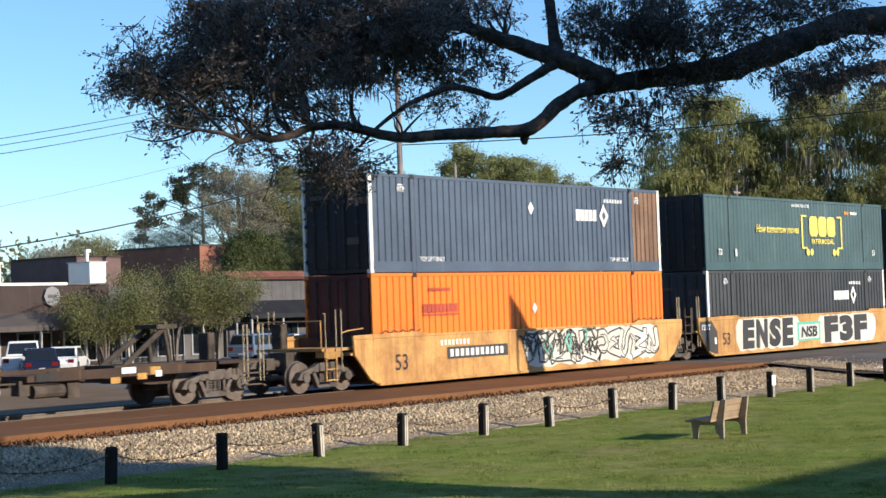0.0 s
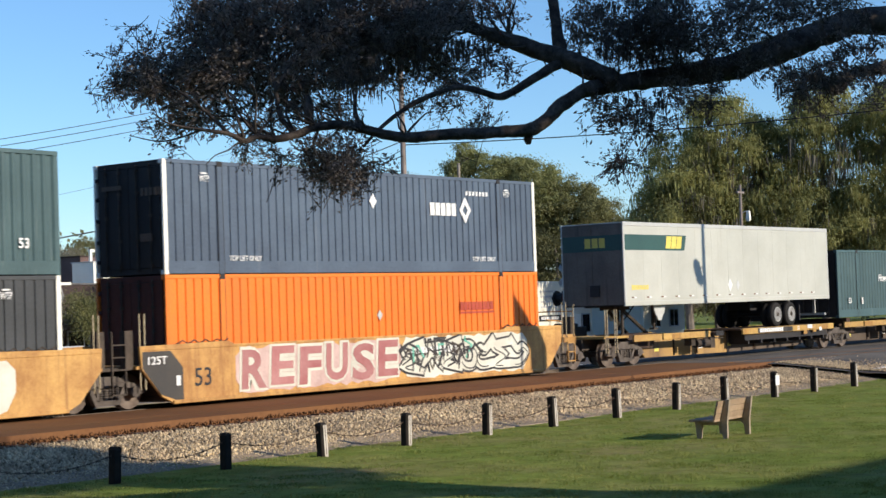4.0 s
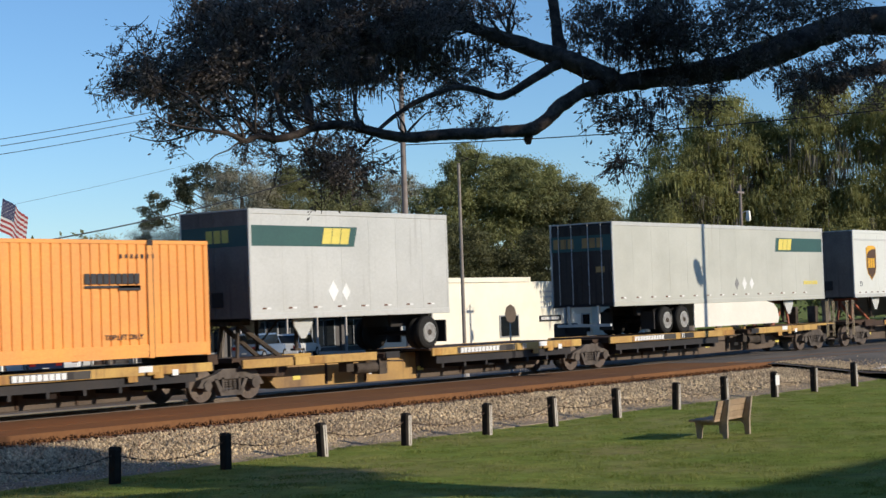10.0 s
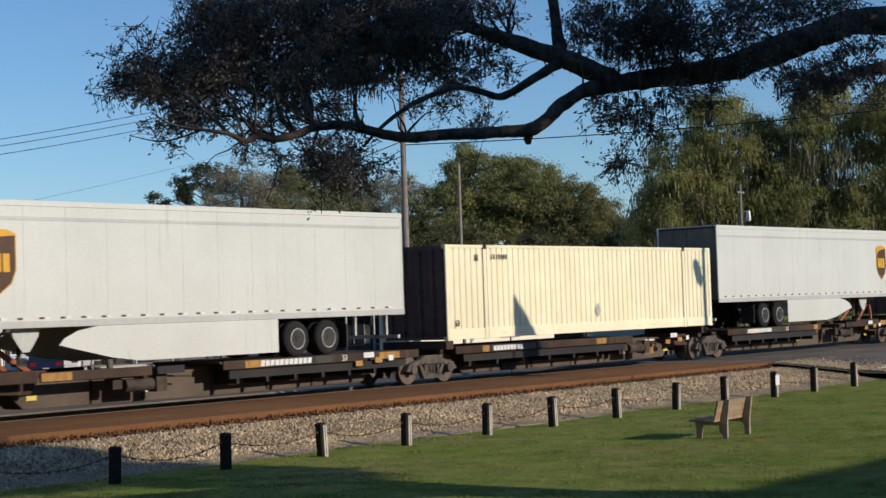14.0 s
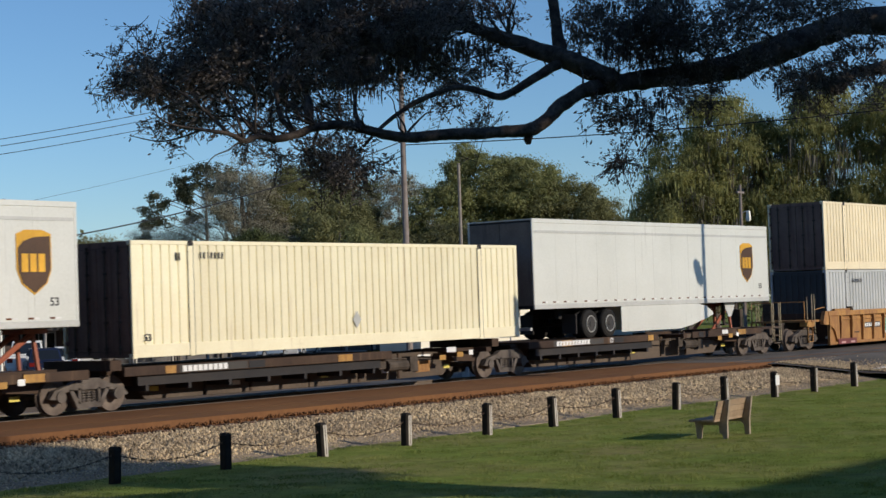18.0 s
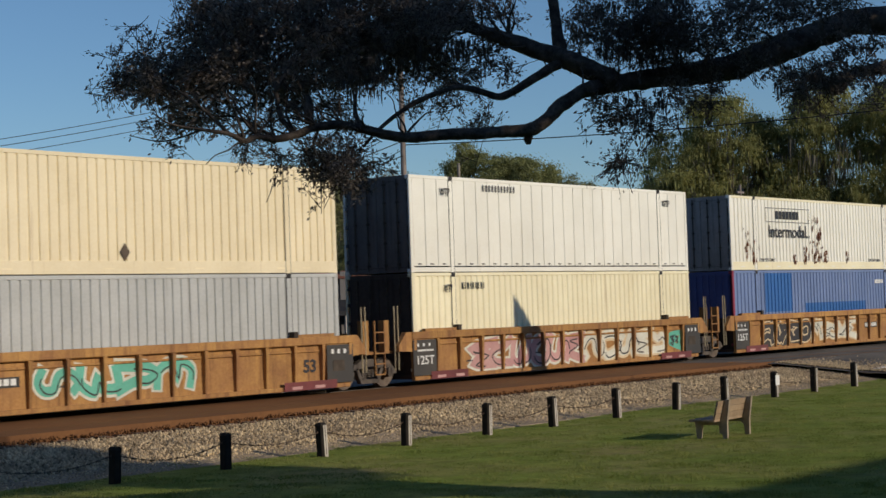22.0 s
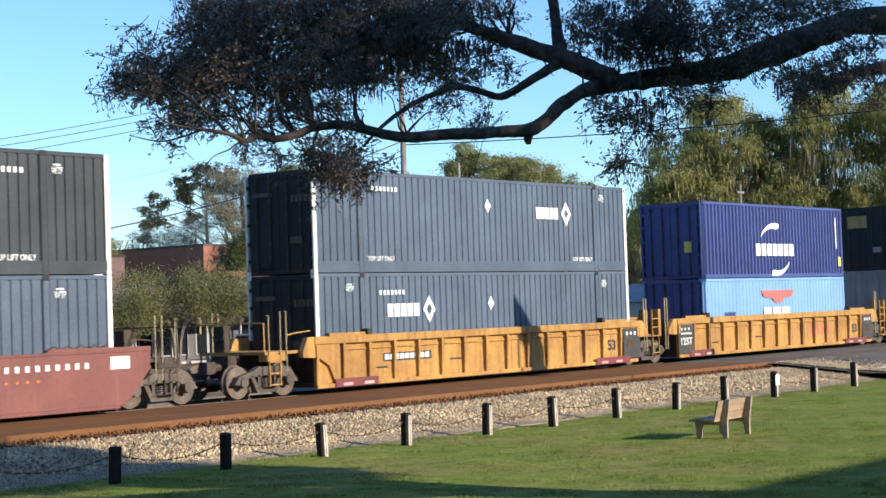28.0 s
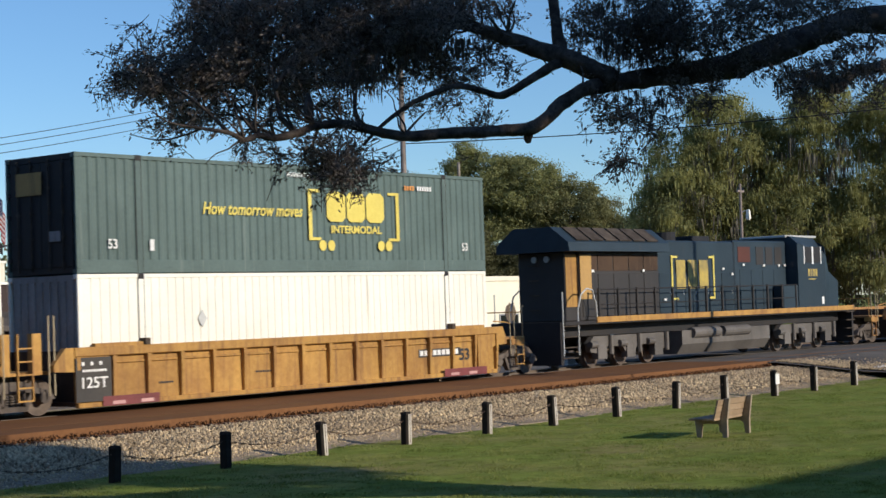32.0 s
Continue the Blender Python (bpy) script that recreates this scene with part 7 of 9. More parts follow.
def scrawl(parent, x0, x1, z0, z1, y, n, fill, line, seed, name="graffiti"):
    """Fat, rimmed, swinging spray-paint shapes that spell nothing."""
    r = random.Random(seed)
    step, h = (x1 - x0) / n, z1 - z0
    last = -1
    for i in range(n):
        kind = r.choice([k for k in range(len(CURLS)) if k != last])
        last = kind
        lean, way = r.uniform(-0.12, 0.2), r.choice((1, 2, 3))
        turned = [((b, a), (1 - b, a), (b, 1 - a))[way - 1] for a, b in CURLS[kind]]
        w = step * r.uniform(0.95, 1.15)
        pts = smooth_path([(x0 + i * step + (a + r.uniform(-0.06, 0.06) + lean * (b - 0.5)) * w, z0 + h * (0.14 + 0.72 * b + r.uniform(-0.05, 0.05))) for a, b in turned])
        fat = min(step, h) * r.uniform(0.12, 0.15)
        for half, lift, m, label in ((fat * 1.55, 0.003, line, "rim of a sprayed shape"), (fat, 0.008, fill, "sprayed graffiti shape")):
            bm = bmesh.new()
            stroke(bm, pts, half, y - lift, y - lift + 0.003)
            part(name, bm, m, parent, label)
        bm = bmesh.new()
        stroke(bm, [p + Vector((fat * 0.5, -fat * 0.5)) for p in pts[2:-4]], fat * 0.16, y - 0.0125, y - 0.009)
        part(name, bm, M_SPRAYK, parent, "thin dark inner line")


def ragged_ground(parent, x0, x1, z0, z1, y, material, seed, label="pale sprayed ground behind the letters"):
    """A sprayed patch with a ragged upper and lower edge: one piece."""
    r = random.Random(seed)
    n = max(6, int((x1 - x0) * 4))
    bm = bmesh.new()
    rings = []
    for k in range(n + 1):
        x = x0 + (x1 - x0) * k / n
        e = 0.5 if k in (0, n) else 0.0
        lo, hi = z0 + r.uniform(0, 0.12) + e * (z1 - z0) * 0.6, z1 - r.uniform(0, 0.14) - e * (z1 - z0) * 0.4
        rings.append([(x, y - 0.004, lo), (x, y - 0.004, hi), (x, y, hi), (x, y, lo)])
    loft(bm, rings)
    return part("graffiti_ground", bm, material, parent, label)


def wild(parent, x0, x1, z0, z1, y, fill, line, count, seed):
    """A dense sprayed piece: a ragged ground crossed by many thin crooked strokes that spell nothing."""
    ragged_ground(parent, x0, x1, z0, z1, y, fill, seed, "dense pale sprayed piece")
    r = random.Random(seed + 1)
    h = z1 - z0
    scrawl(parent, x0 + 0.1, x1 - 0.1, z0, z1, y - 0.005, max(4, int((x1 - x0) / 0.8)), fill, line, seed + 2, "graffiti_shape")
    y -= 0.014
    for k in range(count // 2):
        x, z = x0 + (x1 - x0) * (k + 0.5) / count + r.uniform(-0.15, 0.15), z0 + h * r.uniform(0.15, 0.6)
        pts = [(x, z)]
        a = r.uniform(0.6, 1.9)
        for j in range(r.choice((2, 3, 4))):
            l = h * r.uniform(0.2, 0.42)
            x, z = x + l * math.cos(a) * 0.8, min(max(z + l * math.sin(a), z0 + 0.08), z1 - 0.1)
            pts.append((x, z))
            a += r.choice((-1, 1)) * r.uniform(0.7, 2.1)
        bm = bmesh.new()
        stroke(bm, pts, r.uniform(0.015, 0.04), y - 0.009 - 0.0004 * k, y - 0.004)
        part("graffiti_stroke", bm, line if k % 4 else M_SPRAYG if k % 8 else M_STEEL, parent, "thin sprayed stroke")


# -- spine cars and what rides on them --
def spine(label, length, first, last, material=M_YELLOW, hitch="", flip=False, keel=M_OLDYELLOW, belly=True):
    """One platform of an articulated spine car, from truck to truck."""
    ob = thing("spine_car", label, "spine car", "spine cars of the train")
    boxpart("centre_sill", (0.9, length - 0.9, -0.34, 0.34, 0.72, 0.99), M_DECK, ob, "grimy centre sill", bevel=0.02)
    if belly:
        bm = bmesh.new()
        m = length * 0.5
        front, rear = ((keel, M_KEEL) if not flip else (M_KEEL, keel))
        slab(bm, [(1.5, 0.96), (2.4, 0.2), (m - 0.02, 0.16), (m - 0.02, 0.96)], -0.36, 0.36)
        part("belly_plate", bm, front, ob, "stained deep belly plate", bevel=0.012)
        bm = bmesh.new()
        slab(bm, [(m + 0.02, 0.96), (m + 0.02, 0.16), (length - 2.4, 0.2), (length - 1.5, 0.96)], -0.36, 0.36)
        part("belly_plate", bm, rear, ob, "stained deep belly plate", bevel=0.012)
        for x in (4.4, 6.1, length - 6.4, length - 4.6):
            boxpart("stiffener", (x, x + 0.07, -0.4, -0.36, 0.22, 0.94), M_DECK, ob)
    rr = random.Random(int(length * 10) + len(hitch))
    for k in range(5):
        x = 2.4 + k * (length - 5) / 4 + rr.uniform(-0.6, 0.6)
        if belly:
            boxpart("belly_mark", (x + 0.3, x + 0.6, -0.372, -0.36, 0.4, 0.52), M_LETTER if k % 2 else M_YLETTER, ob, "small pale stencilled mark")
        if x > 10.4 and flip and hitch == "box":
            continue
        boxpart("rail_patch", (x, x + rr.choice((0.35, 0.6, 0.9)), -1.311, -1.302, 0.86, 1.05), M_YELLOW if k % 2 == 0 else M_BLACK, ob, "patch of fresher paint")
    for x in (0.6, length - 2.6):
        bm = bmesh.new()
        slab(bm, [(x, 1.0), (x + 2.0, 1.0), (x + 1.7, 0.55), (x + 0.3, 0.62)], -0.75, 0.75)
        part("bolster_box", bm, M_DECK, ob)
    rows = [(0.2, 2.1), (2.2, 5.6), (length - 8.9, length - 3.2), (length - 3.1, length - 0.9)] if not flip else [(0.9, 3.1), (3.2, 8.9), (length - 5.6, length - 2.2), (length - 2.1, length - 0.2)]
    open_end = flip and hitch == "box"
    if open_end:
        rows = [(0.9, 3.1), (3.2, 11.0)]
        boxpart("stencil_panel", (length - 3.7, length - 3.05, -0.368, -0.361, 0.34, 0.68), M_OLDYELLOW, ob, "faded yellow stencilled panel")
        boxpart("belly_mark", (length - 3.6, length - 3.0, -0.368, -0.361, 0.8, 0.87), M_LETTER, ob, "small pale stencilled mark")
    for x, m, wd, z in ((length - 3.4, M_LETTER, 0.45, 0.92), (length - 3.75, M_YELLOW, 0.3, 0.7), (length - 2.9, M_YELLOW, 0.3, 0.76), (length - 2.3, M_LETTER, 0.2, 0.8)):
        boxpart("placard", (x, x + wd, -1.318, -1.312, z, z + 0.15), m, ob, "small bright placard")
        boxpart("placard_bracket", (x + 0.05, x + 0.1, -1.312, -0.3, z + 0.02, z + 0.12), M_DECK, ob)
    for a, b in rows:
        for out in (-1, 1):
            boxpart("side_rail", (a, b, *sorted((out * 1.22, out * 1.3)), 0.84, 1.07), material, ob, bevel=0.012)
    a, b = (length - 9.0, length - 1.0) if not flip else (1.0, 11.0 if open_end else 9.0)
    boxpart("wheel_deck", (a, b, -1.25, 1.25, 1.0, 1.06), M_DECK, ob)
    if belly:
        # black skirt made deeper, to stand for the deck's shade as well
        boxpart("deck_skirt", (a + 0.4, b - 0.4, -1.2, -1.14, 0.6, 0.98), M_BLACK, ob)
    for k in range(7 if belly else 0):
        x = a + 0.7 + k * (b - a - 1.4) / 6
        bm = bmesh.new()
        slab(bm, [(x - 0.05, 0.46), (x + 0.05, 0.46), (x + 0.05, 1.0), (x - 0.05, 1.0)], -1.2, 1.2)
        part("cross_bearer", bm, M_BLACK, ob)
    for k in range(4):
        x = 1.2 + k * (length - 2.4) / 3
        boxpart("crossbar", (x - 0.12, x + 0.12, -1.25, 1.25, 0.86, 1.0), M_DECK, ob)
    c = 5.4 if not flip else length - 5.4
    bm = bmesh.new()
    tube(bm, (c - 0.5, -1.02, 0.62), (c + 0.4, -1.02, 0.62), 0.16, 12)
    box(bm, c + 0.5, c + 0.85, -1.12, -0.8, 0.42, 0.86)
    box(bm, c - 0.9, c - 0.6, -1.1, -0.8, 0.55, 0.9)
    pipe(bm, [(c - 2.2, -0.94, 0.85), (c, -1.0, 0.82), (c + 1.8, -0.94, 0.75)], 0.025)
    part("brake_valve", bm, M_STEEL, ob, "brake valve, reservoir and pipes")
    mx = a + 0.7
    if hitch != "box":
        boxpart("number_panel", (mx + 0.6, mx + 3.6, -1.307, -1.303, 0.86, 1.05), M_PLATE, ob, "black number panel")
        bars_part("number_strip", mx + 0.75, 0.88, -1.309, 2.0, 0.15, 11, M_LETTER, ob, 0.2, lean=0.15)
        text_part("length_mark", "53", 0.16, mx + 4.0, 0.88, -1.305, M_LETTER, ob)
    else:
        boxpart("number_panel", (mx + 1.0, mx + 3.4, -1.307, -1.303, 0.86, 1.05), M_PLATE, ob, "black number panel")
        bars_part("number_strip", mx + 1.1, 0.88, -1.309, 1.6, 0.15, 9, M_LETTER, ob, 0.2)
    if hitch in ("left", "right"):
        hx, s = (1.05, 1) if hitch == "left" else (length - 1.05, -1)
        bm = bmesh.new()
        for y in (-0.3, 0.3):
            tube(bm, (hx, y, 1.98), (hx + s * 1.5, y * 1.4, 1.06), 0.07, 6)
            tube(bm, (hx, y, 1.98), (hx - s * 0.12, y * 1.2, 1.02), 0.06, 6)
        box(bm, hx - 0.35, hx + 0.35, -0.42, 0.42, 1.96, 2.07)
        part("trailer_hitch", bm, M_HITCH if keel is M_KEEL and belly else M_STEEL, ob, "folding steel trailer hitch")
        boxpart("hitch_base", (hx - 0.5, hx + 1.9, -0.55, 0.55, 0.98, 1.1) if s > 0 else (hx - 1.9, hx + 0.5, -0.55, 0.55, 0.98, 1.1), M_DECK, ob)
    if hitch == "box":
        for x in (0.5, length - 1.0):
            boxpart("pedestal", (x, x + 0.35, -1.24, 1.24, 1.0, 1.25), M_DECK, ob)
    for x, on in ((0.0, first), (length, last)):
        if on:
            s = -1 if x == 0 else 1
            boxpart("end_deck", (*sorted((x, x + s * 1.6)), -1.2, 1.2, 1.0, 1.08), material, ob)
            boxpart("draft_sill", (*sorted((x, x + s * 1.7)), -0.35, 0.35, 0.62, 1.0), M_STEEL, ob)
            for xx in (x + s * 0.9, x + s * 1.5):
                bm = bmesh.new()
                pipe(bm, [(xx, -1.2, 0.5), (xx, -1.2, 2.0), (xx + 0.14, -1.2, 2.0), (xx + 0.14, -1.2, 0.5)], 0.02)
                part("grab_rail", bm, M_RAILPALE, ob)
            bm = bmesh.new()
            for z in (0.4, 0.7, 1.0):
                box(bm, *sorted((x + s * 0.9, x + s * 1.5)), -1.25, -1.15, z, z + 0.035)
            part("step_ladder", bm, M_KEEL, ob)
            bm = bmesh.new()
            tube(bm, (x + s * 1.6, 0, 0.86), (x + s * 2.05, 0, 0.86), 0.11, 8)
            box(bm, *sorted((x + s * 1.9, x + s * 2.15)), -0.16, 0.14, 0.7, 1.02)
            part("coupler", bm, M_STEEL, ob)
            boxpart("brake_stand", (*sorted((x + s * 1.1, x + s * 1.35)), 0.3, 0.7, 1.08, 1.8), M_STEEL, ob, bevel=0.02)
    truck(ob, 0.0)
    if last:
        truck(ob, length)
    return ob


def tyre_pair(parent, x, z, y_out, s, rim_mat=None):
    """Twin tyres on one axle end, seen from outside."""
    bm = bmesh.new()
    for k in (0, 1):
        a = y_out - s * 0.3 * k
        loft(bm, [[(x + r * math.cos(t), yy, z + r * math.sin(t)) for t in [2 * math.pi * i / 28 for i in range(28)]] for r, yy in ((0.3, a - s * 0.0), (0.4, a + s * 0.01), (0.47, a - s * 0.03), (0.49, a - s * 0.1), (0.47, a - s * 0.24), (0.3, a - s * 0.27))])
    t = part("tyre", bm, M_RUBBER, parent, "black dual tyre", smooth=False)
    bm = bmesh.new()
    loft(bm, [[(x + r * math.cos(q), yy, z + r * math.sin(q)) for q in [2 * math.pi * i / 20 for i in range(20)]] for r, yy in ((0.3, y_out + s * 0.012), (0.255, y_out + s * 0.01), (0.24, y_out - s * 0.1), (0.17, y_out - s * 0.13), (0.12, y_out - s * 0.1), (0.1, y_out + s * 0.0))])
    r = part("rim", bm, rim_mat or M_HUB, t, "bare metal rim" if rim_mat is None else "dark painted rim")
    bm = bmesh.new()
    tube(bm, (x, y_out - s * 0.1, z), (x, y_out + s * 0.03, z), 0.11, 12, 0.085)
    part("hub", bm, rim_mat or M_STEEL, t, "dark greasy hub")
    bm = bmesh.new()
    loft(bm, [[(x + q * math.cos(a), yy, z + q * math.sin(a)) for a in [2 * math.pi * i / 24 for i in range(24)]] for q, yy in ((0.285, y_out + s * 0.008), (0.28, y_out + s * 0.03), (0.262, y_out + s * 0.03), (0.258, y_out + s * 0.008))])
    part("rim_lip", bm, M_ALU, t, "bright rim lip")
    for k in range(5):
        a = 2 * math.pi * k / 5 + 0.3
        bm = bmesh.new()
        tube(bm, (x + 0.2 * math.cos(a), y_out - s * 0.12, z + 0.2 * math.sin(a)), (x + 0.2 * math.cos(a), y_out - s * 0.1, z + 0.2 * math.sin(a)), 0.038, 8)
        part("hand_hole", bm, M_BLACK if rim_mat is None else M_ALU, t)


def trailer(label, skin, length=16.154, nose_left=True, skirt=False, axles=(12.6, 11.4), stripe=False, end_bars=False, end_mat=None):
    """A road trailer riding with its wheels on the deck; x from its left end; the nose is left or right."""
    ob = thing("semi_trailer", label, "trailer", "trailers on the train")
    z0, z1, w = 2.1, 5.04, 1.295

    def X(a):
        return a if nose_left else length - a
    # end_mat darkens the end walls by colour, for their shaded side
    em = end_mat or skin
    boxpart("core", (0.05, length - 0.05, -w + 0.05, w - 0.05, z0 + 0.1, z1 - 0.05), M_BLACK, ob, "dark inside")
    for out in (-1, 1):
        k = round(length / 1.22)
        for i in range(k):
            p = length / k
            a, b = sorted((out * (w - 0.02), out * w))
            boxpart("side_panel", (0.06 + i * p * (1 - 0.12 / length), 0.06 + (i + 1) * p * (1 - 0.12 / length) - 0.004, a, b, z0 + 0.16, z1 - 0.14), skin, ob)
        a, b = sorted((out * (w + 0.014), out * (w - 0.05)))
        boxpart("top_rail", (0.0, length, a, b, z1 - 0.14, z1), M_ALU if skin is not M_WTRAILER else skin, ob, bevel=0.012)
        boxpart("bottom_rail", (0.0, length, a, b, z0, z0 + 0.16), skin if skin is not M_WTRAILER else M_ALU, ob, bevel=0.012)
        for x in (0.0, length - 0.1):
            boxpart("corner_trim", (x, x + 0.1, *sorted((out * (w + 0.01), out * (w - 0.06))), z0 + 0.1, z1 - 0.1), M_ALU if skin is not M_WTRAILER else skin, ob, bevel=0.02)
    if skin is M_WTRAILER:
        boxpart("trim_line", (0.12, length - 0.12, -w - 0.012, -w - 0.001, z1 - 0.46, z1 - 0.38), M_ALU, ob, "faint grey trim line")
    bm = bmesh.new()
    gap, tz = (0.62, z0 + 0.2) if skin is M_WTRAILER else (1.0, z0 + 0.27)
    for i in range(int((length - 0.4) / gap)):
        box(bm, 0.45 + i * gap, 0.6 + i * gap, -w - 0.006, -w + 0.002, tz, tz + 0.045)
    tagged(part("marker_tape", bm, M_RUST, ob, "short dark red marker dashes"), kind="stuff")
    bm = bmesh.new()
    for i in range(int((length - 0.4) / gap)):
        box(bm, 0.62 + i * gap, 0.77 + i * gap, -w - 0.006, -w + 0.002, tz, tz + 0.045)
    tagged(part("marker_tape", bm, M_LETTER, ob, "short white marker dashes"), kind="stuff")
    boxpart("roof", (0.02, length - 0.02, -w + 0.05, w - 0.05, z1 - 0.04, z1 - 0.005), M_ALU, ob)
    boxpart("floor", (0.02, length - 0.02, -w + 0.05, w - 0.05, z0 + 0.02, z0 + 0.1), M_BLACK, ob)
    for x, s, nose in ((0.0, -1, nose_left), (length, 1, not nose_left)):
        if nose:
            for i in range(2):
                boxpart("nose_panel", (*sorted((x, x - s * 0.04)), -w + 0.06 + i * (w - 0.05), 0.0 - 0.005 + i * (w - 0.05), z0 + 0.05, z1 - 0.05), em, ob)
            boxpart("connector_box", (*sorted((x + s * 0.03, x)), -0.28, 0.12, z0 + 0.35, z0 + 0.75), M_BLACK, ob)
        else:
            for y0, y1 in ((-w + 0.08, -0.01), (0.01, w - 0.08)):
                boxpart("door", (*sorted((x, x - s * 0.05)), y0, y1, z0 + 0.12, z1 - 0.12), em, ob, bevel=0.01)
                if end_bars:
                    for k in (0.3, 0.75):
                        y = y0 + (y1 - y0) * k
                        bm = bmesh.new()
                        tube(bm, (x + s * 0.03, y, z0 + 0.1), (x + s * 0.03, y, z1 - 0.05), 0.014, 6)
                        part("lock_rod", bm, M_ALU, ob, "bare upright door rod")
            boxpart("underride_guard", (*sorted((x, x - s * 0.1)), -1.1, 1.1, 1.42, 1.52), M_ALU, ob)
            for y in (-0.6, 0.6):
                boxpart("guard_strut", (*sorted((x, x - s * 0.08)), y - 0.05, y + 0.05, 1.5, z0 + 0.05), M_ALU, ob)
    for c in axles:
        for s in (-1, 1):
            tyre_pair(ob, X(c), 1.55, s * 1.28, s, M_DARKRIM if skin is M_WTRAILER else None)
        bm = bmesh.new()
        tube(bm, (X(c), -1.1, 1.55), (X(c), 1.1, 1.55), 0.07, 8)
        part("axle", bm, M_BLACK, ob)
    lo, hi = sorted((X(min(axles) - 0.9), X(max(axles) + 0.9)))
    for y in (-0.5, 0.5):
        boxpart("bogie_rail", (lo, hi, y - 0.06, y + 0.06, 1.75, z0 + 0.05), M_BLACK, ob)
    a, b = sorted((X(max(axles) + 0.8), X(max(axles) + 0.86)))
    for y in (-1.0, 0.75):
        boxpart("mud_flap", (a, b, y - 0.25, y + 0.3, 1.25, 1.9), M_BLACK, ob)
    for y in (-0.75, 0.75):
        bm = bmesh.new()
        g = X(2.75 if length > 10 else 2.3)
        tube(bm, (g, y, 1.28), (g, y, z0 + 0.05), 0.055, 8)
        tube(bm, (g, y * 0.9, 1.4), (g + 0.55, y * 0.5, z0 + 0.03), 0.03, 6)
        box(bm, g - 0.15, g + 0.15, y - 0.1, y + 0.1, 1.22, 1.28)
        part("landing_leg", bm, M_STEEL, ob)
        bm = bmesh.new()
        slab(bm, [(g - 0.4, z0), (g - 0.36, z0 - 0.2), (g - 0.1, z0 - 0.55), (g + 0.1, z0 - 0.55), (g + 0.36, z0 - 0.2), (g + 0.4, z0)], *sorted((y * 1.3, y * 1.36)))
        part("leg_gusset", bm, M_ALU, ob, "grey leg gusset plate")
    boxpart("kingpin_plate", (*sorted((X(0.3), X(1.6))), -0.6, 0.6, z0 - 0.03, z0 + 0.03), M_BLACK, ob)
    if skirt:
        bm = bmesh.new()
        near, farr = min(axles) - 0.75, 4.2 if skin is not M_WTRAILER else (3.5 if nose_left else 4.5)
        q = [(X(near), 1.22), (X(near), z0 + 0.02), (X(farr + 1.0), z0 + 0.0), (X(farr + 0.45), z0 - 0.1), (X(farr + 0.12), z0 - 0.32), (X(farr), 1.45), (X(farr + 0.1), 1.22)]
        if skin is M_WTRAILER:
            q = [(X(near), 1.22), (X(near), z0 + 0.02), (X(farr + 1.3), z0 + 0.02), (X(farr + 0.55), z0 - 0.1), (X(farr + 0.15), z0 - 0.27), (X(farr), z0 - 0.42), (X(farr + 0.45), z0 - 0.52), (X(farr + 1.6), 1.33), (X(farr + 2.5), 1.22)]
        slab(bm, q, -w + 0.0, -w + 0.03)
        part("side_skirt", bm, M_SKIRT if skin is not M_WTRAILER else M_WTRAILER, ob, "pale panelled wind skirt with a swept front")
        bm = bmesh.new()
        slab(bm, q, w - 0.03, w)
        part("side_skirt", bm, M_SKIRT, ob)
    if stripe:
        a, b = (0.1, 4.35) if stripe == "left" else (length - 4.35, length - 0.1)
        bm = bmesh.new()
        if stripe == "left":
            slab(bm, [(a, z0 + 1.95), (b - 0.15, z0 + 1.95), (b, z0 + 2.5), (a, z0 + 2.5)], -w - 0.005, -w)
        else:
            slab(bm, [(a, z0 + 1.95), (b, z0 + 1.95), (b, z0 + 2.5), (a + 0.15, z0 + 2.5)], -w - 0.005, -w)
        part("stripe", bm, M_STRIPE, ob, "dark green stripe")
        bx = b - 1.5 if stripe == "left" else a + 0.3
        bars_part("logo_strip", bx, z0 + 2.02, -w - 0.005, 1.12, 0.44, 3, M_YLETTER, ob, 0.08, "plain yellow logo blocks", lean=0.25)
        boxpart("end_stripe", (-0.006, 0.001, -w + 0.06, w - 0.06, z0 + 1.95, z0 + 2.5), M_STRIPE, ob)
        for y in ((-0.55,) if not end_bars else (-0.9, 0.3)):
            for k in range(3):
                boxpart("end_block", (-0.012, -0.006, y + k * 0.3, y + k * 0.3 + 0.24, z0 + 2.06, z0 + 2.4), M_YLETTER if not end_bars else M_DKYELLOW, ob)
    return ob


def shield(ob, x, z):
    bm = bmesh.new()
    slab(bm, [(x - 0.5, z + 0.62), (x - 0.25, z + 0.72), (x + 0.25, z + 0.72), (x + 0.5, z + 0.62), (x + 0.5, z - 0.2), (x + 0.36, z - 0.52), (x, z - 0.78), (x - 0.36, z - 0.52), (x - 0.5, z - 0.2)], MARK_Y - 0.004, FACE)
    part("shield", bm, M_GOLD, ob, "gold shield rim")
    bm = bmesh.new()
    slab(bm, [(x - 0.46, z + 0.3), (x - 0.3, z + 0.46), (x + 0.0, z + 0.55), (x + 0.47, z + 0.58), (x + 0.47, z - 0.2), (x + 0.34, z - 0.5), (x, z - 0.74), (x - 0.34, z - 0.5), (x - 0.46, z - 0.2)], MARK_Y - 0.008, MARK_Y - 0.004)
    part("shield_field", bm, M_BROWN, ob, "brown shield field")
    bars_part("shield_mark", x - 0.36, z - 0.25, MARK_Y - 0.008, 0.72, 0.42, 3, M_GOLD, ob, 0.22)


# ---- the consist ----
LOW_Z, TOP_Z = 0.41, 3.31


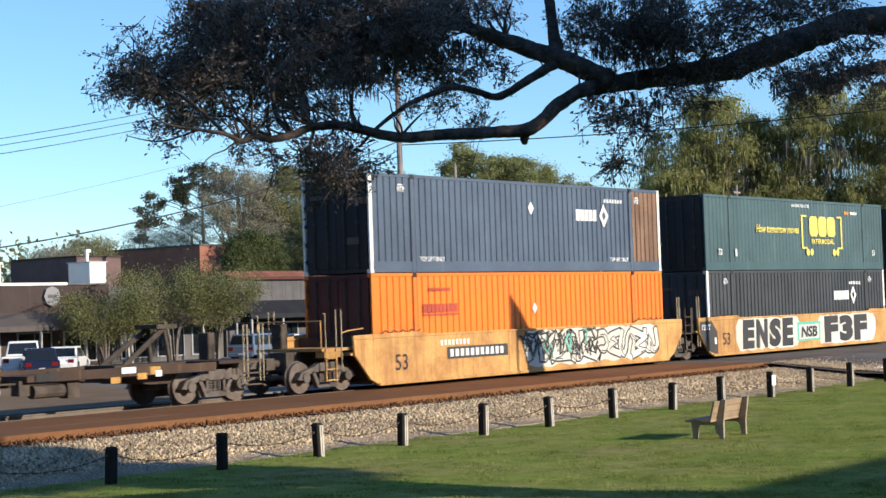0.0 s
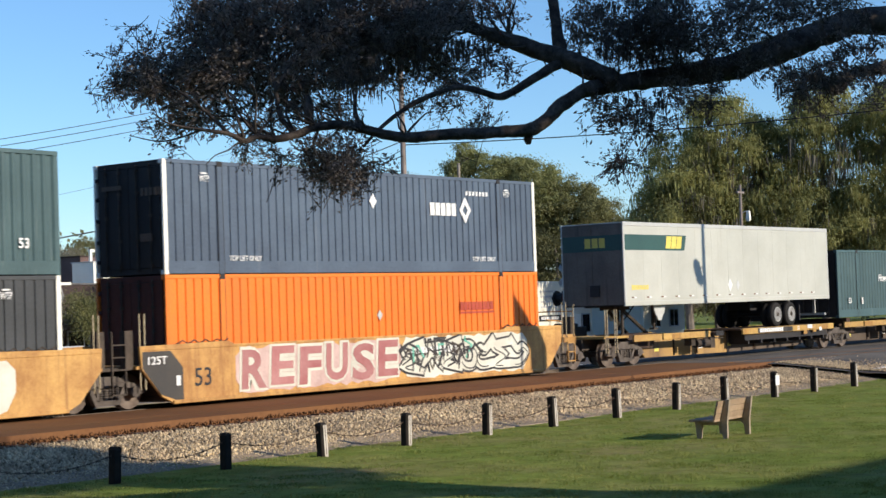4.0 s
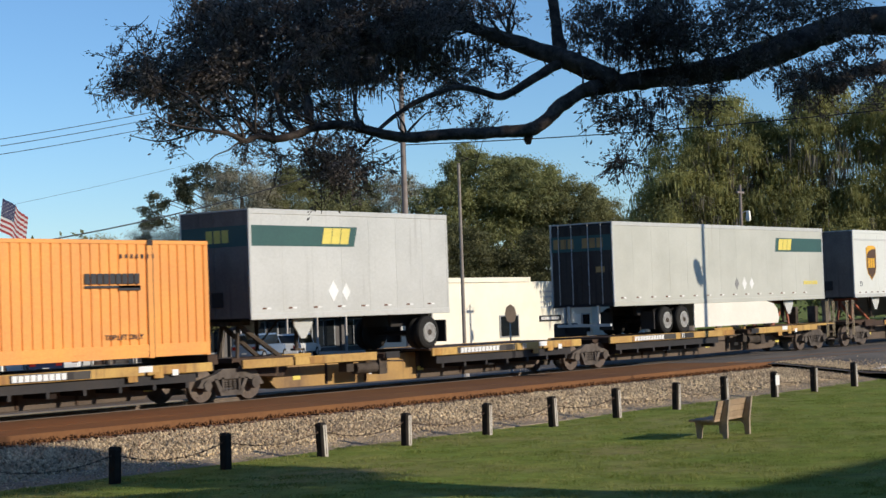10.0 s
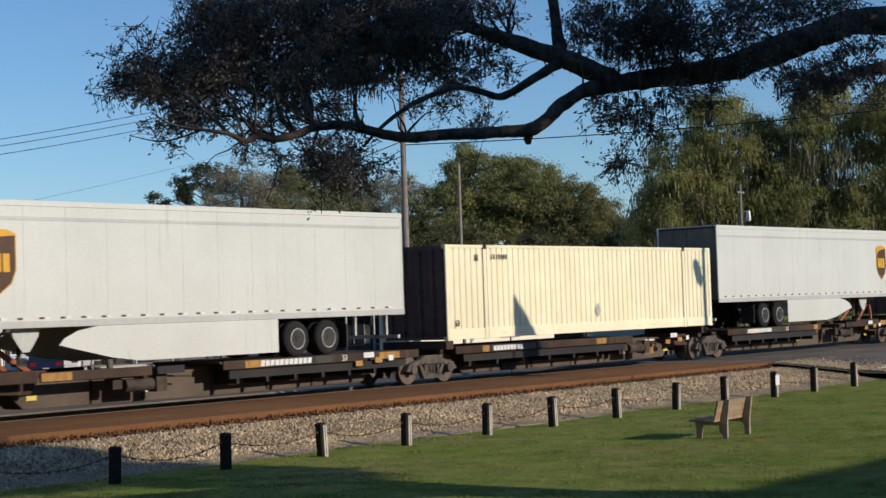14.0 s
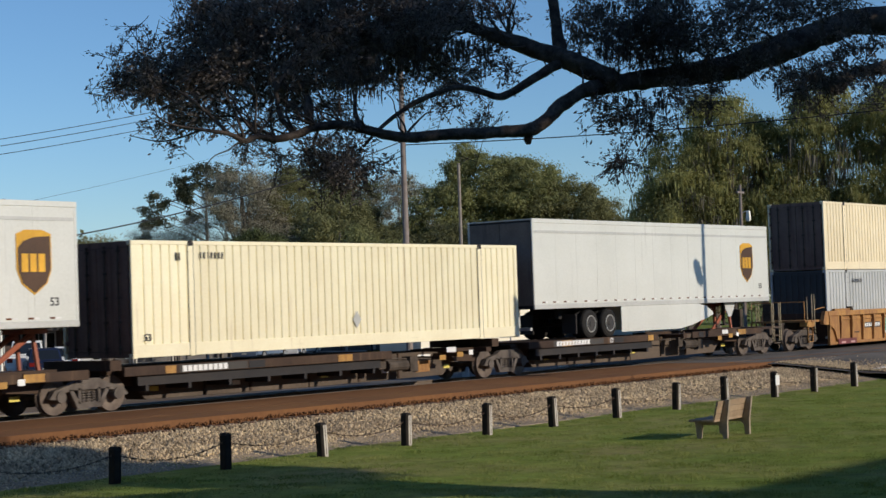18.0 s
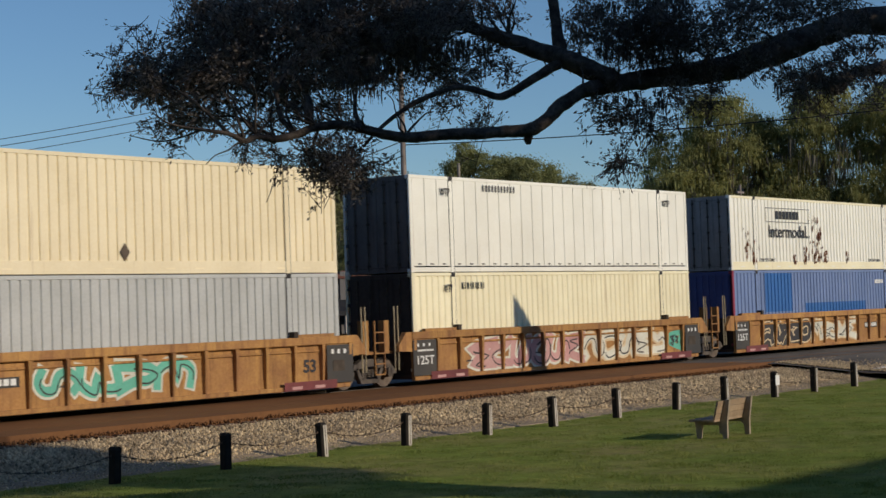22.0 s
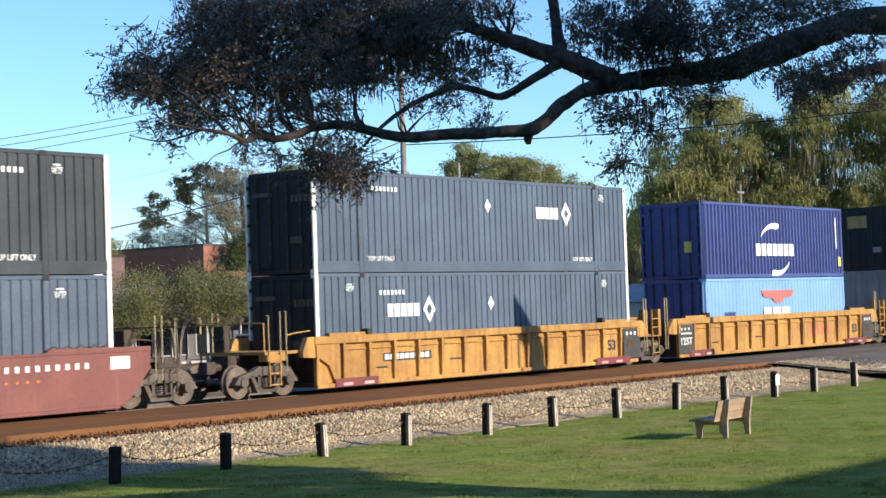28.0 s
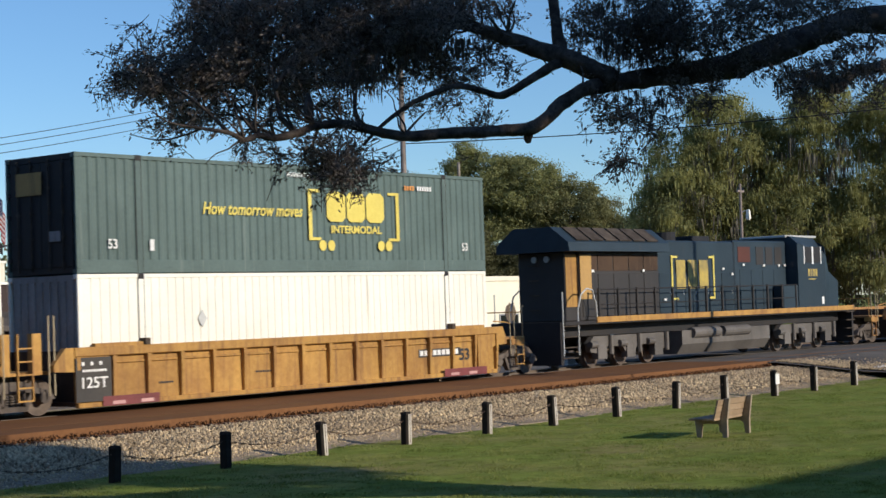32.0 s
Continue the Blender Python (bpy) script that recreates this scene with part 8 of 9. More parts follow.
def loaded(ob, u, z=0.0):
    ob["level"] = z
    return on_train(ob, u)


# spine platform, empty, at the head of what is seen
for k in range(2):
    on_train(spine("empty grimy brown spine car with a raised trailer hitch", 17.0, False, k == 0, M_DECK, "right", True, M_KEEL, False), -144.75 - 17.0 * (k + 1))

# three smooth-sided ochre wells
a = smooth_well("faded ochre smooth-sided well car with pale graffiti", M_TAN, "end", "joint")
boxpart("number_panel", (3.2, 6.3, -1.468, -1.463, 0.72, 1.08), M_PLATE, a, "black number panel")
bars_part("number_strip", 3.35, 0.79, -1.469, 2.8, 0.22, 11, M_LETTER, a, 0.4)
wild(a, 7.2, 15.4, 0.22, 1.5, -1.463, M_SPRAYW, M_SPRAYK, 66, 11)
bars_part("worn_mark", 2.9, 1.14, -1.463, 1.5, 0.16, 8, M_LETTER, a, 0.5)
on_train(a, -138.7)
loaded(limax_box("slate blue container with white corner posts and a rust-brown end panel", rust_end=True), -138.7, TOP_Z)
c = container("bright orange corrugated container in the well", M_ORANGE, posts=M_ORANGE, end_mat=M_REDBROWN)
name_bars_orange(c, 2.32, 1.72, 1.7)
diamond(c, 8.07, 1.74, MARK_Y, 0.2, M_PALEGREY)
bars_part("faint_mark", 2.6, 2.35, MARK_Y, 1.1, 0.1, 7, M_RLETTER, c)
loaded(c, -138.7, LOW_Z)

a = smooth_well("faded ochre smooth-sided well car with black block graffiti", M_TAN, "joint", "joint")
for x0, x1 in ((2.15, 6.9), (9.25, 14.3)):
    ragged_ground(a, x0 - 0.35, x1 + 0.35, 0.16, 1.52, -1.463, M_SPRAYW, int(x0 * 10))
for k, ch in enumerate("ENSE"):
    text_part("graffiti_letter", ch, 1.12, 2.3 + 1.11 * k, 0.28, -1.469, M_SPRAYK, a, 1.0, weight=0.07, lean=0.05, label="tall black block letter")
boxpart("graffiti_mint", (7.0, 9.1, -1.471, -1.466, 0.42, 1.2), M_SPRAYG, a, "mint green sprayed patch")
boxpart("graffiti_white", (7.15, 8.95, -1.474, -1.47, 0.5, 1.08), M_SPRAYW, a)
text_part("graffiti", "NSB", 0.46, 7.3, 0.56, -1.475, M_SPRAYK, a, 1.5, lean=0.15, weight=0.04)
for k, ch in enumerate("F3F"):
    text_part("graffiti_letter", ch, 1.1, 9.5 + 1.46 * k, 0.28, -1.469, M_SPRAYK, a, 1.32, weight=0.07, label="tall black block letter")
on_train(a, -119.26)
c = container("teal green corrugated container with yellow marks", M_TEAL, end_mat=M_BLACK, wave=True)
intermodal_marks(c, 8.12, 1.58)
loaded(c, -119.26, TOP_Z)
loaded(limax_box("charcoal grey container with white corner posts in the well", True, M_GREY, toplift=False, mid=False, logo_x=10.9), -119.26, LOW_Z)

a = smooth_well("faded ochre smooth-sided well car with red and black graffiti", M_TAN, "joint", "end")
ragged_ground(a, 2.2, 9.0, 0.2, 1.46, -1.4625, M_SPRAYPINK, 31)
for k, ch in enumerate("REFUSE"):
    text_part("letter_rim", ch, 1.16, 2.3 + 1.09 * k, 0.26 + 0.05 * (k % 2), -1.466, M_SPRAYW, a, 1.08, weight=0.1, lean=0.05, label="white rim of a tall sprayed letter")
    text_part("graffiti_letter", ch, 1.02, 2.38 + 1.09 * k, 0.32 + 0.05 * (k % 2), -1.474, M_SPRAYM, a, 0.94, weight=0.03, lean=0.05, label="tall maroon sprayed letter")
wild(a, 8.9, 15.2, 0.2, 1.46, -1.463, M_SPRAYW, M_SPRAYK, 44, 23)
boxpart("number_panel", (9.2, 11.7, -1.476, -1.4725, 0.9, 1.18), M_PLATE, a, "black number panel")
bars_part("number_strip", 9.35, 0.95, -1.477, 2.2, 0.18, 10, M_LETTER, a, 0.2)
on_train(a, -99.83)
loaded(limax_box("slate blue container with white corner posts"), -99.83, TOP_Z)
c = container("bright orange corrugated container in the well", M_ORANGE, end_mat=M_REDBROWN)
name_bars_orange(c, 12.0, 1.75, 1.7)
diamond(c, 8.2, 1.7, MARK_Y, 0.16, M_PALEGREY)
loaded(c, -99.83, LOW_Z)

# five platforms of a yellow spine car
T_A = [-78.1, -61.05, -44.0, -26.95, -9.9]
HIT = ["left", "box", "box", "left", "right"]
for k, u in enumerate(T_A):
    on_train(spine("yellow spine car with black and rusty underframe", 17.05, k == 0, k == 4, M_SPINEYELLOW, HIT[k], k == 4, M_DKYELLOW if k in (0, 3) else M_KEEL), u)
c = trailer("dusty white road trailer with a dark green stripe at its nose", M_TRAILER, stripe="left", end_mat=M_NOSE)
bars_part("number_strip", 0.46, 2.66, -1.297, 1.15, 0.16, 8, M_YLETTER, c)
diamond(c, 7.57, 2.76, -1.297, 0.24, M_LETTER)
diamond(c, 8.18, 2.75, -1.297, 0.2, M_PALEGREY)
on_train(c, -78.4)
c = container("teal green corrugated container with yellow and white marks", M_TEAL, end_mat=M_BLACK, wave=True)
intermodal_marks(c, 8.17, 1.6, M_LETTER, M_LETTER)
loaded(c, -61.35, 1.26)
c = container("faded pale orange corrugated container", M_PEACH, end_mat=M_REDBROWN, rail_mat=M_PEACH)
name_bars_orange(c, 12.08, 1.83, 1.75, M_BLETTER)
for z in (2.02, 0.81):
    diamond(c, 8.04, z, MARK_Y, 0.2, M_PALEGREY)
text_part("lift_note", "TOP LIFT ONLY", 0.13, 2.2, 0.46, MARK_Y, M_BLETTER, c, 1.2)
text_part("lift_note", "TOP LIFT ONLY", 0.13, 12.68, 0.48, MARK_Y, M_BLETTER, c, 1.2)
for x in (2.4, 13.2):
    bars_part("number_strip", x, 2.45, MARK_Y, 1.2, 0.1, 7, M_BLETTER, c, 0.66)
loaded(c, -44.05, 1.26)
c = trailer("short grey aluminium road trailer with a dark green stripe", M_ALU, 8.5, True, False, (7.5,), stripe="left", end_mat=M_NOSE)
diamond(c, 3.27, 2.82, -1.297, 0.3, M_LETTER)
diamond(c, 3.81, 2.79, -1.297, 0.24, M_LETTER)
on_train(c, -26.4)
c = trailer("dusty grey road trailer with rear doors and pale wind skirts", M_TRAILER, 16.4, False, True, (12.9, 11.7), stripe="right", end_bars=True, end_mat=M_SHADEDOOR)
diamond(c, 8.8, 2.8, -1.297, 0.24, M_DULLGREY)
boxpart("door_note", (-0.012, -0.004, -0.95, -0.6, 3.3, 3.5), M_DKYELLOW, c, "small dull orange note")
diamond(c, 9.4, 2.8, -1.297, 0.26, M_LETTER)
diamond(c, 10.0, 2.8, -1.297, 0.24, M_LETTER)
bars_part("number_strip", 14.5, 2.72, -1.297, 1.3, 0.15, 9, M_YLETTER, c)
on_train(c, -8.65)

# five platforms of a browner spine car
T_B = [11.5, 28.45, 45.4, 62.35, 79.3]
HIT = ["left", "box", "right", "box", "right"]
for k, u in enumerate(T_B):
    on_train(spine("grimy brown spine car with a few yellow patches", 16.95, k == 0, k == 4, M_DECK, HIT[k], HIT[k] != "left", M_KEEL), u)
for u, left, axles, sx in ((10.75, True, (12.87, 11.62), 1.81), (45.7, False, (12.52, 11.29), 14.9), (80.6, False, (12.92, 11.74), 14.42)):
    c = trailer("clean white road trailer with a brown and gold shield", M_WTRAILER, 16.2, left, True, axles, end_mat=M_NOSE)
    shield(c, sx, 3.64)
    text_part("length_mark", "53", 0.2, 0.55 if left else 15.35, 2.6, -1.297, M_BLETTER, c)
    on_train(c, u)
for u in (28.98, 63.55):
    c = container("cream corrugated container with a faded rail along its foot", M_CREAM, end_mat=M_SHADED_RUST_END)
    bars_part("number_strip", 2.3, 2.45, MARK_Y, 0.9, 0.16, 7, M_BLETTER, c, 0.66)
    bars_part("weight_mark", 1.45, 2.4, MARK_Y, 0.2, 0.2, 2, M_BLETTER, c, 0.5)
    text_part("length_mark", "53", 0.18, 0.35, 0.42, MARK_Y, M_BLETTER, c)
    diamond(c, 8.3, 0.75, MARK_Y, 0.24, M_ALU)
    loaded(c, u, 1.26)

# three ribbed wells
a = ribbed_well("rust-streaked yellow ribbed well car with green graffiti", M_OLDYELLOW, "end", "joint", plates=((3.2, 1.9),))
scrawl(a, 5.6, 10.4, 0.38, 1.27, -1.374, 4, M_SPRAYG, M_SPRAYW, 31)
on_train(a, 102.02)
c = container("cream corrugated container stacked on a grey one", M_CREAM2, end_mat=M_SHADED_RUST_END)
diamond(c, 8.4, 0.55, MARK_Y, 0.22, M_KEEL)
loaded(c, 102.02, TOP_Z)
c = container("pale grey corrugated container in the well", M_PALEGREY, rods=False, end_mat=M_DKLIMAX)
text_part("length_mark", "53", 0.18, 1.15, 0.72, MARK_Y, M_BLETTER, c)
bars_part("number_strip", 2.5, 2.35, MARK_Y, 1.1, 0.16, 7, M_BLETTER, c, 0.66)
loaded(c, 102.02, LOW_Z)

a = ribbed_well("rust-streaked yellow ribbed well car with pink and cream graffiti", M_OLDYELLOW, "joint", "joint")
scrawl(a, 2.7, 8.9, 0.2, 1.46, -1.374, 6, M_SPRAYP, M_SPRAYW, 41)
scrawl(a, 8.9, 14.2, 0.25, 1.42, -1.374, 5, M_SPRAYW, M_SPRAYC, 43)
scrawl(a, 14.4, 15.9, 0.35, 1.3, -1.374, 2, M_SPRAYG, M_OLDYELLOW, 44)
on_train(a, 121.45)
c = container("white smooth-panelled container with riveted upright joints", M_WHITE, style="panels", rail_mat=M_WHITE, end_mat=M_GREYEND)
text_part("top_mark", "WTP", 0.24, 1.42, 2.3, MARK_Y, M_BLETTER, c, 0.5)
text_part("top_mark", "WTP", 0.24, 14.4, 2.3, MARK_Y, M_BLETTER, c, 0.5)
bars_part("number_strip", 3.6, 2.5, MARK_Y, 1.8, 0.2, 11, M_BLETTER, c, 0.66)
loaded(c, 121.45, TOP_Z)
c = container("cream corrugated container in the well", M_CREAM, end_mat=M_SHADEDOOR, wave=True)
text_part("top_mark", "WTP", 0.24, 1.5, 2.3, MARK_Y, M_BLETTER, c, 0.4)
bars_part("number_strip", 2.4, 2.4, MARK_Y, 1.2, 0.2, 9, M_BLETTER, c, 0.66)
loaded(c, 121.45, LOW_Z)

a = ribbed_well("rust-streaked yellow ribbed well car with pale scrawled graffiti", M_OLDYELLOW, "joint", "end", plates=((11.6, 1.3),))
ragged_ground(a, 2.0, 6.3, 0.26, 1.34, -1.374, M_PLATE, 50, "dark sprayed ground behind the shapes")
scrawl(a, 2.1, 6.2, 0.3, 1.34, -1.378, 5, M_SPRAYK, M_SPRAYC, 51)
scrawl(a, 6.4, 10.6, 0.32, 1.32, -1.374, 5, M_SPRAYW, M_SPRAYC, 52)
on_train(a, 140.92)
c = container("white corrugated container with flaking rust patches", M_WHITE, end_mat=M_PALEEND, rail_mat=M_CREAM)
text_part("lettering", "Intermodal", 0.5, 3.12, 1.3, MARK_Y, M_BLETTER, c, 3.3, weight=0.012)
bars_part("name_dots", 6.5, 1.3, MARK_Y, 0.3, 0.1, 2, M_BLETTER, c, 0.5)
for z in (1.92, 2.47):
    boxpart("name_frame", (2.9, 6.75, MARK_Y - 0.004, MARK_Y, z, z + 0.02), M_BLETTER, c)
for x in (2.9, 6.73):
    boxpart("name_frame", (x, x + 0.02, MARK_Y - 0.0045, MARK_Y, 1.94, 2.47), M_BLETTER, c)
bars_part("name_strip", 3.75, 2.05, MARK_Y, 2.1, 0.32, 7, M_BLETTER, c, 0.25)
bm = bmesh.new()
rr = random.Random(5)
for x, n, zlo, zhi in ((7.2, 9, 0.3, 2.2), (7.6, 8, 0.3, 1.8), (6.3, 6, 0.3, 0.9), (1.3, 5, 0.5, 1.8), (1.8, 4, 0.3, 1.2), (5.3, 3, 0.3, 0.6), (10.3, 3, 0.3, 0.8), (14.9, 5, 0.4, 1.6), (15.3, 5, 0.4, 1.3), (8.2, 4, 0.3, 0.8)):
    for k in range(n * 3):
        cx, cz, w, h = x + rr.gauss(0, 0.13), zlo + (zhi - zlo) * rr.random() ** 1.3, rr.uniform(0.015, 0.07), rr.uniform(0.03, 0.16)
        slab(bm, [(cx - w, cz - h * 0.6), (cx + w * 0.4, cz - h), (cx + w, cz - h * 0.2), (cx + w * 0.6, cz + h), (cx - w * 0.3, cz + h * 0.7)], MARK_Y - 0.003, MARK_Y)
tagged(part("rust_patch", bm, M_RUST, c, "dark flaking rust patches"), kind="stuff")
text_part("lift_note", "TOP LIFT ONLY", 0.13, 2.3, 0.34, MARK_Y, M_BLETTER, c, 1.3)
text_part("lift_note", "TOP LIFT ONLY", 0.13, 12.4, 0.34, MARK_Y, M_BLETTER, c, 1.3)
loaded(c, 140.92, TOP_Z)
c = container("mid blue corrugated container with darker blue repainted blocks", M_BLUE, posts=M_MAROON, rods=False, end_mat=M_NAVY)
over_ribs(c, 2, 10, 1.25, 2.78, M_PATCHBLUE, "fresh blue painted-out block")
over_ribs(c, 14, 34, 0.62, 1.55, M_PATCHBLUE, "fresh blue painted-out block")
over_ribs(c, 0, 6, 0.36, 2.78, M_STAINPANEL, "pale replaced panel with rusty stains", "end")
bars_part("number_strip", 13.0, 2.3, MARK_Y, 0.9, 0.16, 6, M_LETTER, c)
loaded(c, 140.92, LOW_Z)

# single wells: oxide red, then three yellow ones, then the engine
a = smooth_well("oxide red smooth-sided well car", M_OXIDE, "end", "end")
bars_part("number_strip", 4.2, 1.12, -1.464, 1.9, 0.2, 8, M_LETTER, a, 0.4)
bars_part("small_print", 1.0, 1.1, -1.464, 2.4, 0.12, 8, M_LETTER, a, 0.6)
bars_part("small_print", 12.8, 1.1, -1.464, 2.6, 0.14, 9, M_LETTER, a, 0.6)
bars_part("small_print", 2.0, 0.85, -1.464, 12.0, 0.05, 40, M_ORANGE, a, 0.75)
boxpart("data_box", (15.9, 16.5, -1.465, -1.461, 1.05, 1.35), M_LETTER, a, "white outlined data box")
on_train(a, 164.5)
loaded(limax_box("dark slate blue container with white corner posts", base=M_DKLIMAX), 164.5, TOP_Z)
loaded(limax_box("slate blue container with white corner posts in the well", True, toplift=False, logo_x=3.9), 164.5, LOW_Z)

a = ribbed_well("yellow ribbed well car with a rust-red lower edge", M_YELLOW, "end", "joint", plates=((2.7, 2.2),))
on_train(a, 187.9)
loaded(limax_box("slate blue container with white corner posts", number_x=2.5), 187.9, TOP_Z)
loaded(limax_box("slate blue container with white corner posts in the well", True, toplift=False), 187.9, LOW_Z)

a = ribbed_well("yellow ribbed well car with faded red blocks", M_YELLOW, "joint", "joint")
bars_part("logo_strip", 10.6, 0.62, -1.374, 2.0, 0.45, 6, M_REDMARK, a, 0.55)
on_train(a, 207.3)
c = container("navy blue corrugated sea container with white marks", M_NAVY, 12.192, 2.896, 0.278, 0.07, end_mat=M_NAVY)
bars_part("name_strip", 4.31, 0.87, -1.3, 3.33, 0.48, 7, M_LETTER, c, 0.2)
for flip in (1, -1):
    bm = bmesh.new()
    rim, inner = [], []
    for k in range(9):
        q = radians(152 - 78 * k / 8) if flip > 0 else radians(-28 - 78 * k / 8)
        rim.append((5.95 + 1.38 * math.cos(q), 1.12 + 1.06 * math.sin(q)))
        w = 0.02 + 0.26 * (k / 8) ** 0.7 * (1.0 if k < 8 else 0.55)
        inner.append((5.95 + (1.38 - w) * math.cos(q), 1.12 + (1.06 - w) * math.sin(q)))
    slab(bm, rim + inner[::-1], -1.306, -1.3)
    part("swoosh", bm, M_LETTER, c, "white curved stroke")
boxpart("yellow_patch", (11.7, 11.95, -1.304, -1.299, 0.45, 0.85), M_YLETTER, c, "yellow warning patch")
bars_part("number_column", 11.5, 1.2, -1.3, 0.12, 1.3, 1, M_LETTER, c)
boxpart("door_patch", (-0.035, -0.03, -0.9, -0.6, 1.0, 1.4), M_YLETTER, c)
loaded(c, 209.27, LOW_Z + 2.6)
c = container("faded sky blue corrugated sea container with a red mark", M_SKYBLUE, 12.192, 2.591, 0.278, 0.03, end_mat=M_NAVY)
bm = bmesh.new()
slab(bm, [(4.56, 2.1), (7.46, 2.1), (7.2, 1.84), (6.5, 1.78), (6.3, 1.6), (5.75, 1.6), (5.55, 1.78), (4.85, 1.84)], -1.306, -1.3)
part("red_mark", bm, M_REDMARK, c, "faded red emblem")
bars_part("name_strip", 4.79, 0.95, -1.3, 2.3, 0.48, 3, M_LETTER, c, 0.15)
bars_part("number_strip", 1.6, 1.15, -1.3, 0.9, 0.16, 4, M_NAVY, c)
loaded(c, 209.27, LOW_Z)

a = ribbed_well("yellow ribbed well car with black stencilled plates", M_YELLOW, "joint", "end", plates=((12.6, 2.0),))
on_train(a, 226.75)
c = container("weathered green corrugated container with yellow marks", M_GREEN, end_mat=M_BLACK, wave=True)
intermodal_marks(c, 8.17, 1.58)
boxpart("end_panel", (-0.036, -0.031, -0.1, 0.85, 1.95, 2.5), M_DKYELLOW, c, "dull olive panel on the end door")
boxpart("end_plate", (-0.036, -0.031, -0.75, -0.35, 0.8, 1.05), M_PALEEND, c, "small grey data plate")
loaded(c, 226.75, TOP_Z)
c = container("plain white corrugated container in the well", M_WHITE, pitch=0.27, depth=0.022, rods=False, end_mat=M_PALEEND)
diamond(c, 4.0, 1.75, MARK_Y, 0.22, M_PALEGREY)
loaded(c, 226.75, LOW_Z)


def locomotive():
    ob = thing("diesel_locomotive", "dark blue diesel locomotive with a yellow sill and sooty doors", "locomotive")
    # x = 0 at the rear of the deck, the cab at the far end
    boxpart("deck", (0.0, 22.2, -1.5, 1.5, 1.5, 1.62), M_BLACK, ob)
    boxpart("sill_stripe", (1.9, 22.1, -1.53, -1.5, 1.55, 1.74), M_YELLOW, ob, "yellow sill stripe")
    boxpart("underframe", (0.3, 21.8, -0.9, 0.9, 1.1, 1.5), M_BLACK, ob)
    boxpart("radiator_house", (1.6, 6.8, -1.05, 1.05, 1.62, 3.95), M_LOCOGREY, ob, "sooty radiator hood", bevel=0.03)
    bm = bmesh.new()
    loft(bm, [[(0.4, -1.5, 3.95), (0.4, 1.5, 3.95), (0.4, 1.45, 4.25), (0.4, 0.75, 4.78), (0.4, -0.75, 4.78), (0.4, -1.45, 4.25)], [(6.9, -1.5, 3.95), (6.9, 1.5, 3.95), (6.9, 1.45, 4.25), (6.9, 0.75, 4.78), (6.9, -0.75, 4.78), (6.9, -1.45, 4.25)]])
    part("radiator_wing", bm, M_LOCO, ob, "black overhanging radiator wings")
    for k in range(6):
        x = 1.0 + k * 0.9
        bm = bmesh.new()
        loft(bm, [[(x, -1.4, 4.31), (x + 0.75, -1.4, 4.31), (x + 0.75, -0.8, 4.76), (x, -0.8, 4.76)], [(x, -1.42, 4.34), (x + 0.75, -1.42, 4.34), (x + 0.75, -0.82, 4.79), (x, -0.82, 4.79)]])
        part("radiator_grille", bm, M_STEEL, ob)
    for k in range(5):
        x = 1.75 + k * 1.0
        boxpart("radiator_door", (x, x + 0.94, -1.075, -1.05, 1.75, 3.2), M_LOCOGREY, ob, bevel=0.01)
        boxpart("side_grille", (x, x + 0.94, -1.07, -1.05, 3.3, 3.85), M_DECK, ob)
    boxpart("engine_hood", (6.8, 12.6, -0.95, 0.95, 1.62, 4.4), M_LOCO, ob, "dark blue engine hood", bevel=0.06)
    for k in range(6):
        x = 6.95 + k * 0.93
        boxpart("hood_door", (x, x + 0.88, -0.972, -0.95, 1.75, 3.2), M_LOCO, ob, bevel=0.01)
        boxpart("door_latch", (x + 0.75, x + 0.8, -0.985, -0.972, 2.4, 2.52), M_METAL, ob)
    boxpart("blower_house", (12.6, 17.0, -0.98, 0.98, 1.62, 4.45), M_LOCO, ob, "dark blue blower cabinet", bevel=0.06)
    boxpart("blower_grille", (12.9, 13.9, -0.995, -0.98, 3.6, 4.2), M_REDBROWN, ob)
    for k in range(3):
        boxpart("louvre", (14.4 + k * 0.8, 15.0 + k * 0.8, -0.995, -0.98, 3.5, 4.2), M_LOCOGREY, ob)
    for k in range(4):
        boxpart("cabinet_door", (13.0 + k * 0.95, 13.9 + k * 0.95, -1.0, -0.98, 1.75, 3.3), M_LOCO, ob, bevel=0.01)
    boxpart("battery_box", (15.7, 16.98, -1.48, -1.02, 1.62, 2.65), M_LOCO, ob, "blue battery box beside the cab", bevel=0.02)
    bm = bmesh.new()
    tube(bm, (9.0, 0, 4.38), (9.0, 0, 4.75), 0.45, 16)
    part("exhaust_stack", bm, M_LOCOROOF, ob)
    boxpart("roof_hatch", (10.3, 11.6, -0.5, 0.5, 4.4, 4.62), M_LOCOROOF, ob, bevel=0.03)
    bm = bmesh.new()
    loft(bm, [[(17.0, y, z) for y, z in ((-1.5, 1.62), (1.5, 1.62), (1.5, 4.35), (1.15, 4.65), (-1.15, 4.65), (-1.5, 4.35))], [(19.5, y, z) for y, z in ((-1.5, 1.62), (1.5, 1.62), (1.5, 3.9), (1.0, 4.6), (-1.0, 4.6), (-1.5, 3.9))]])
    part("cab", bm, M_LOCO, ob, "wide dark blue cab")
    # sunlight on the cab roof is given by its pale colour
    boxpart("cab_roof", (16.9, 19.7, -1.05, 1.05, 4.6, 4.7), M_PALEGREY, ob, "cab roof painted pale as if sunlit", bevel=0.02)
    for x in (17.6, 18.4):
        boxpart("cab_window", (x, x + 0.66, -1.512, -1.5, 3.55, 4.2), M_BLACK, ob, "dark cab side window")
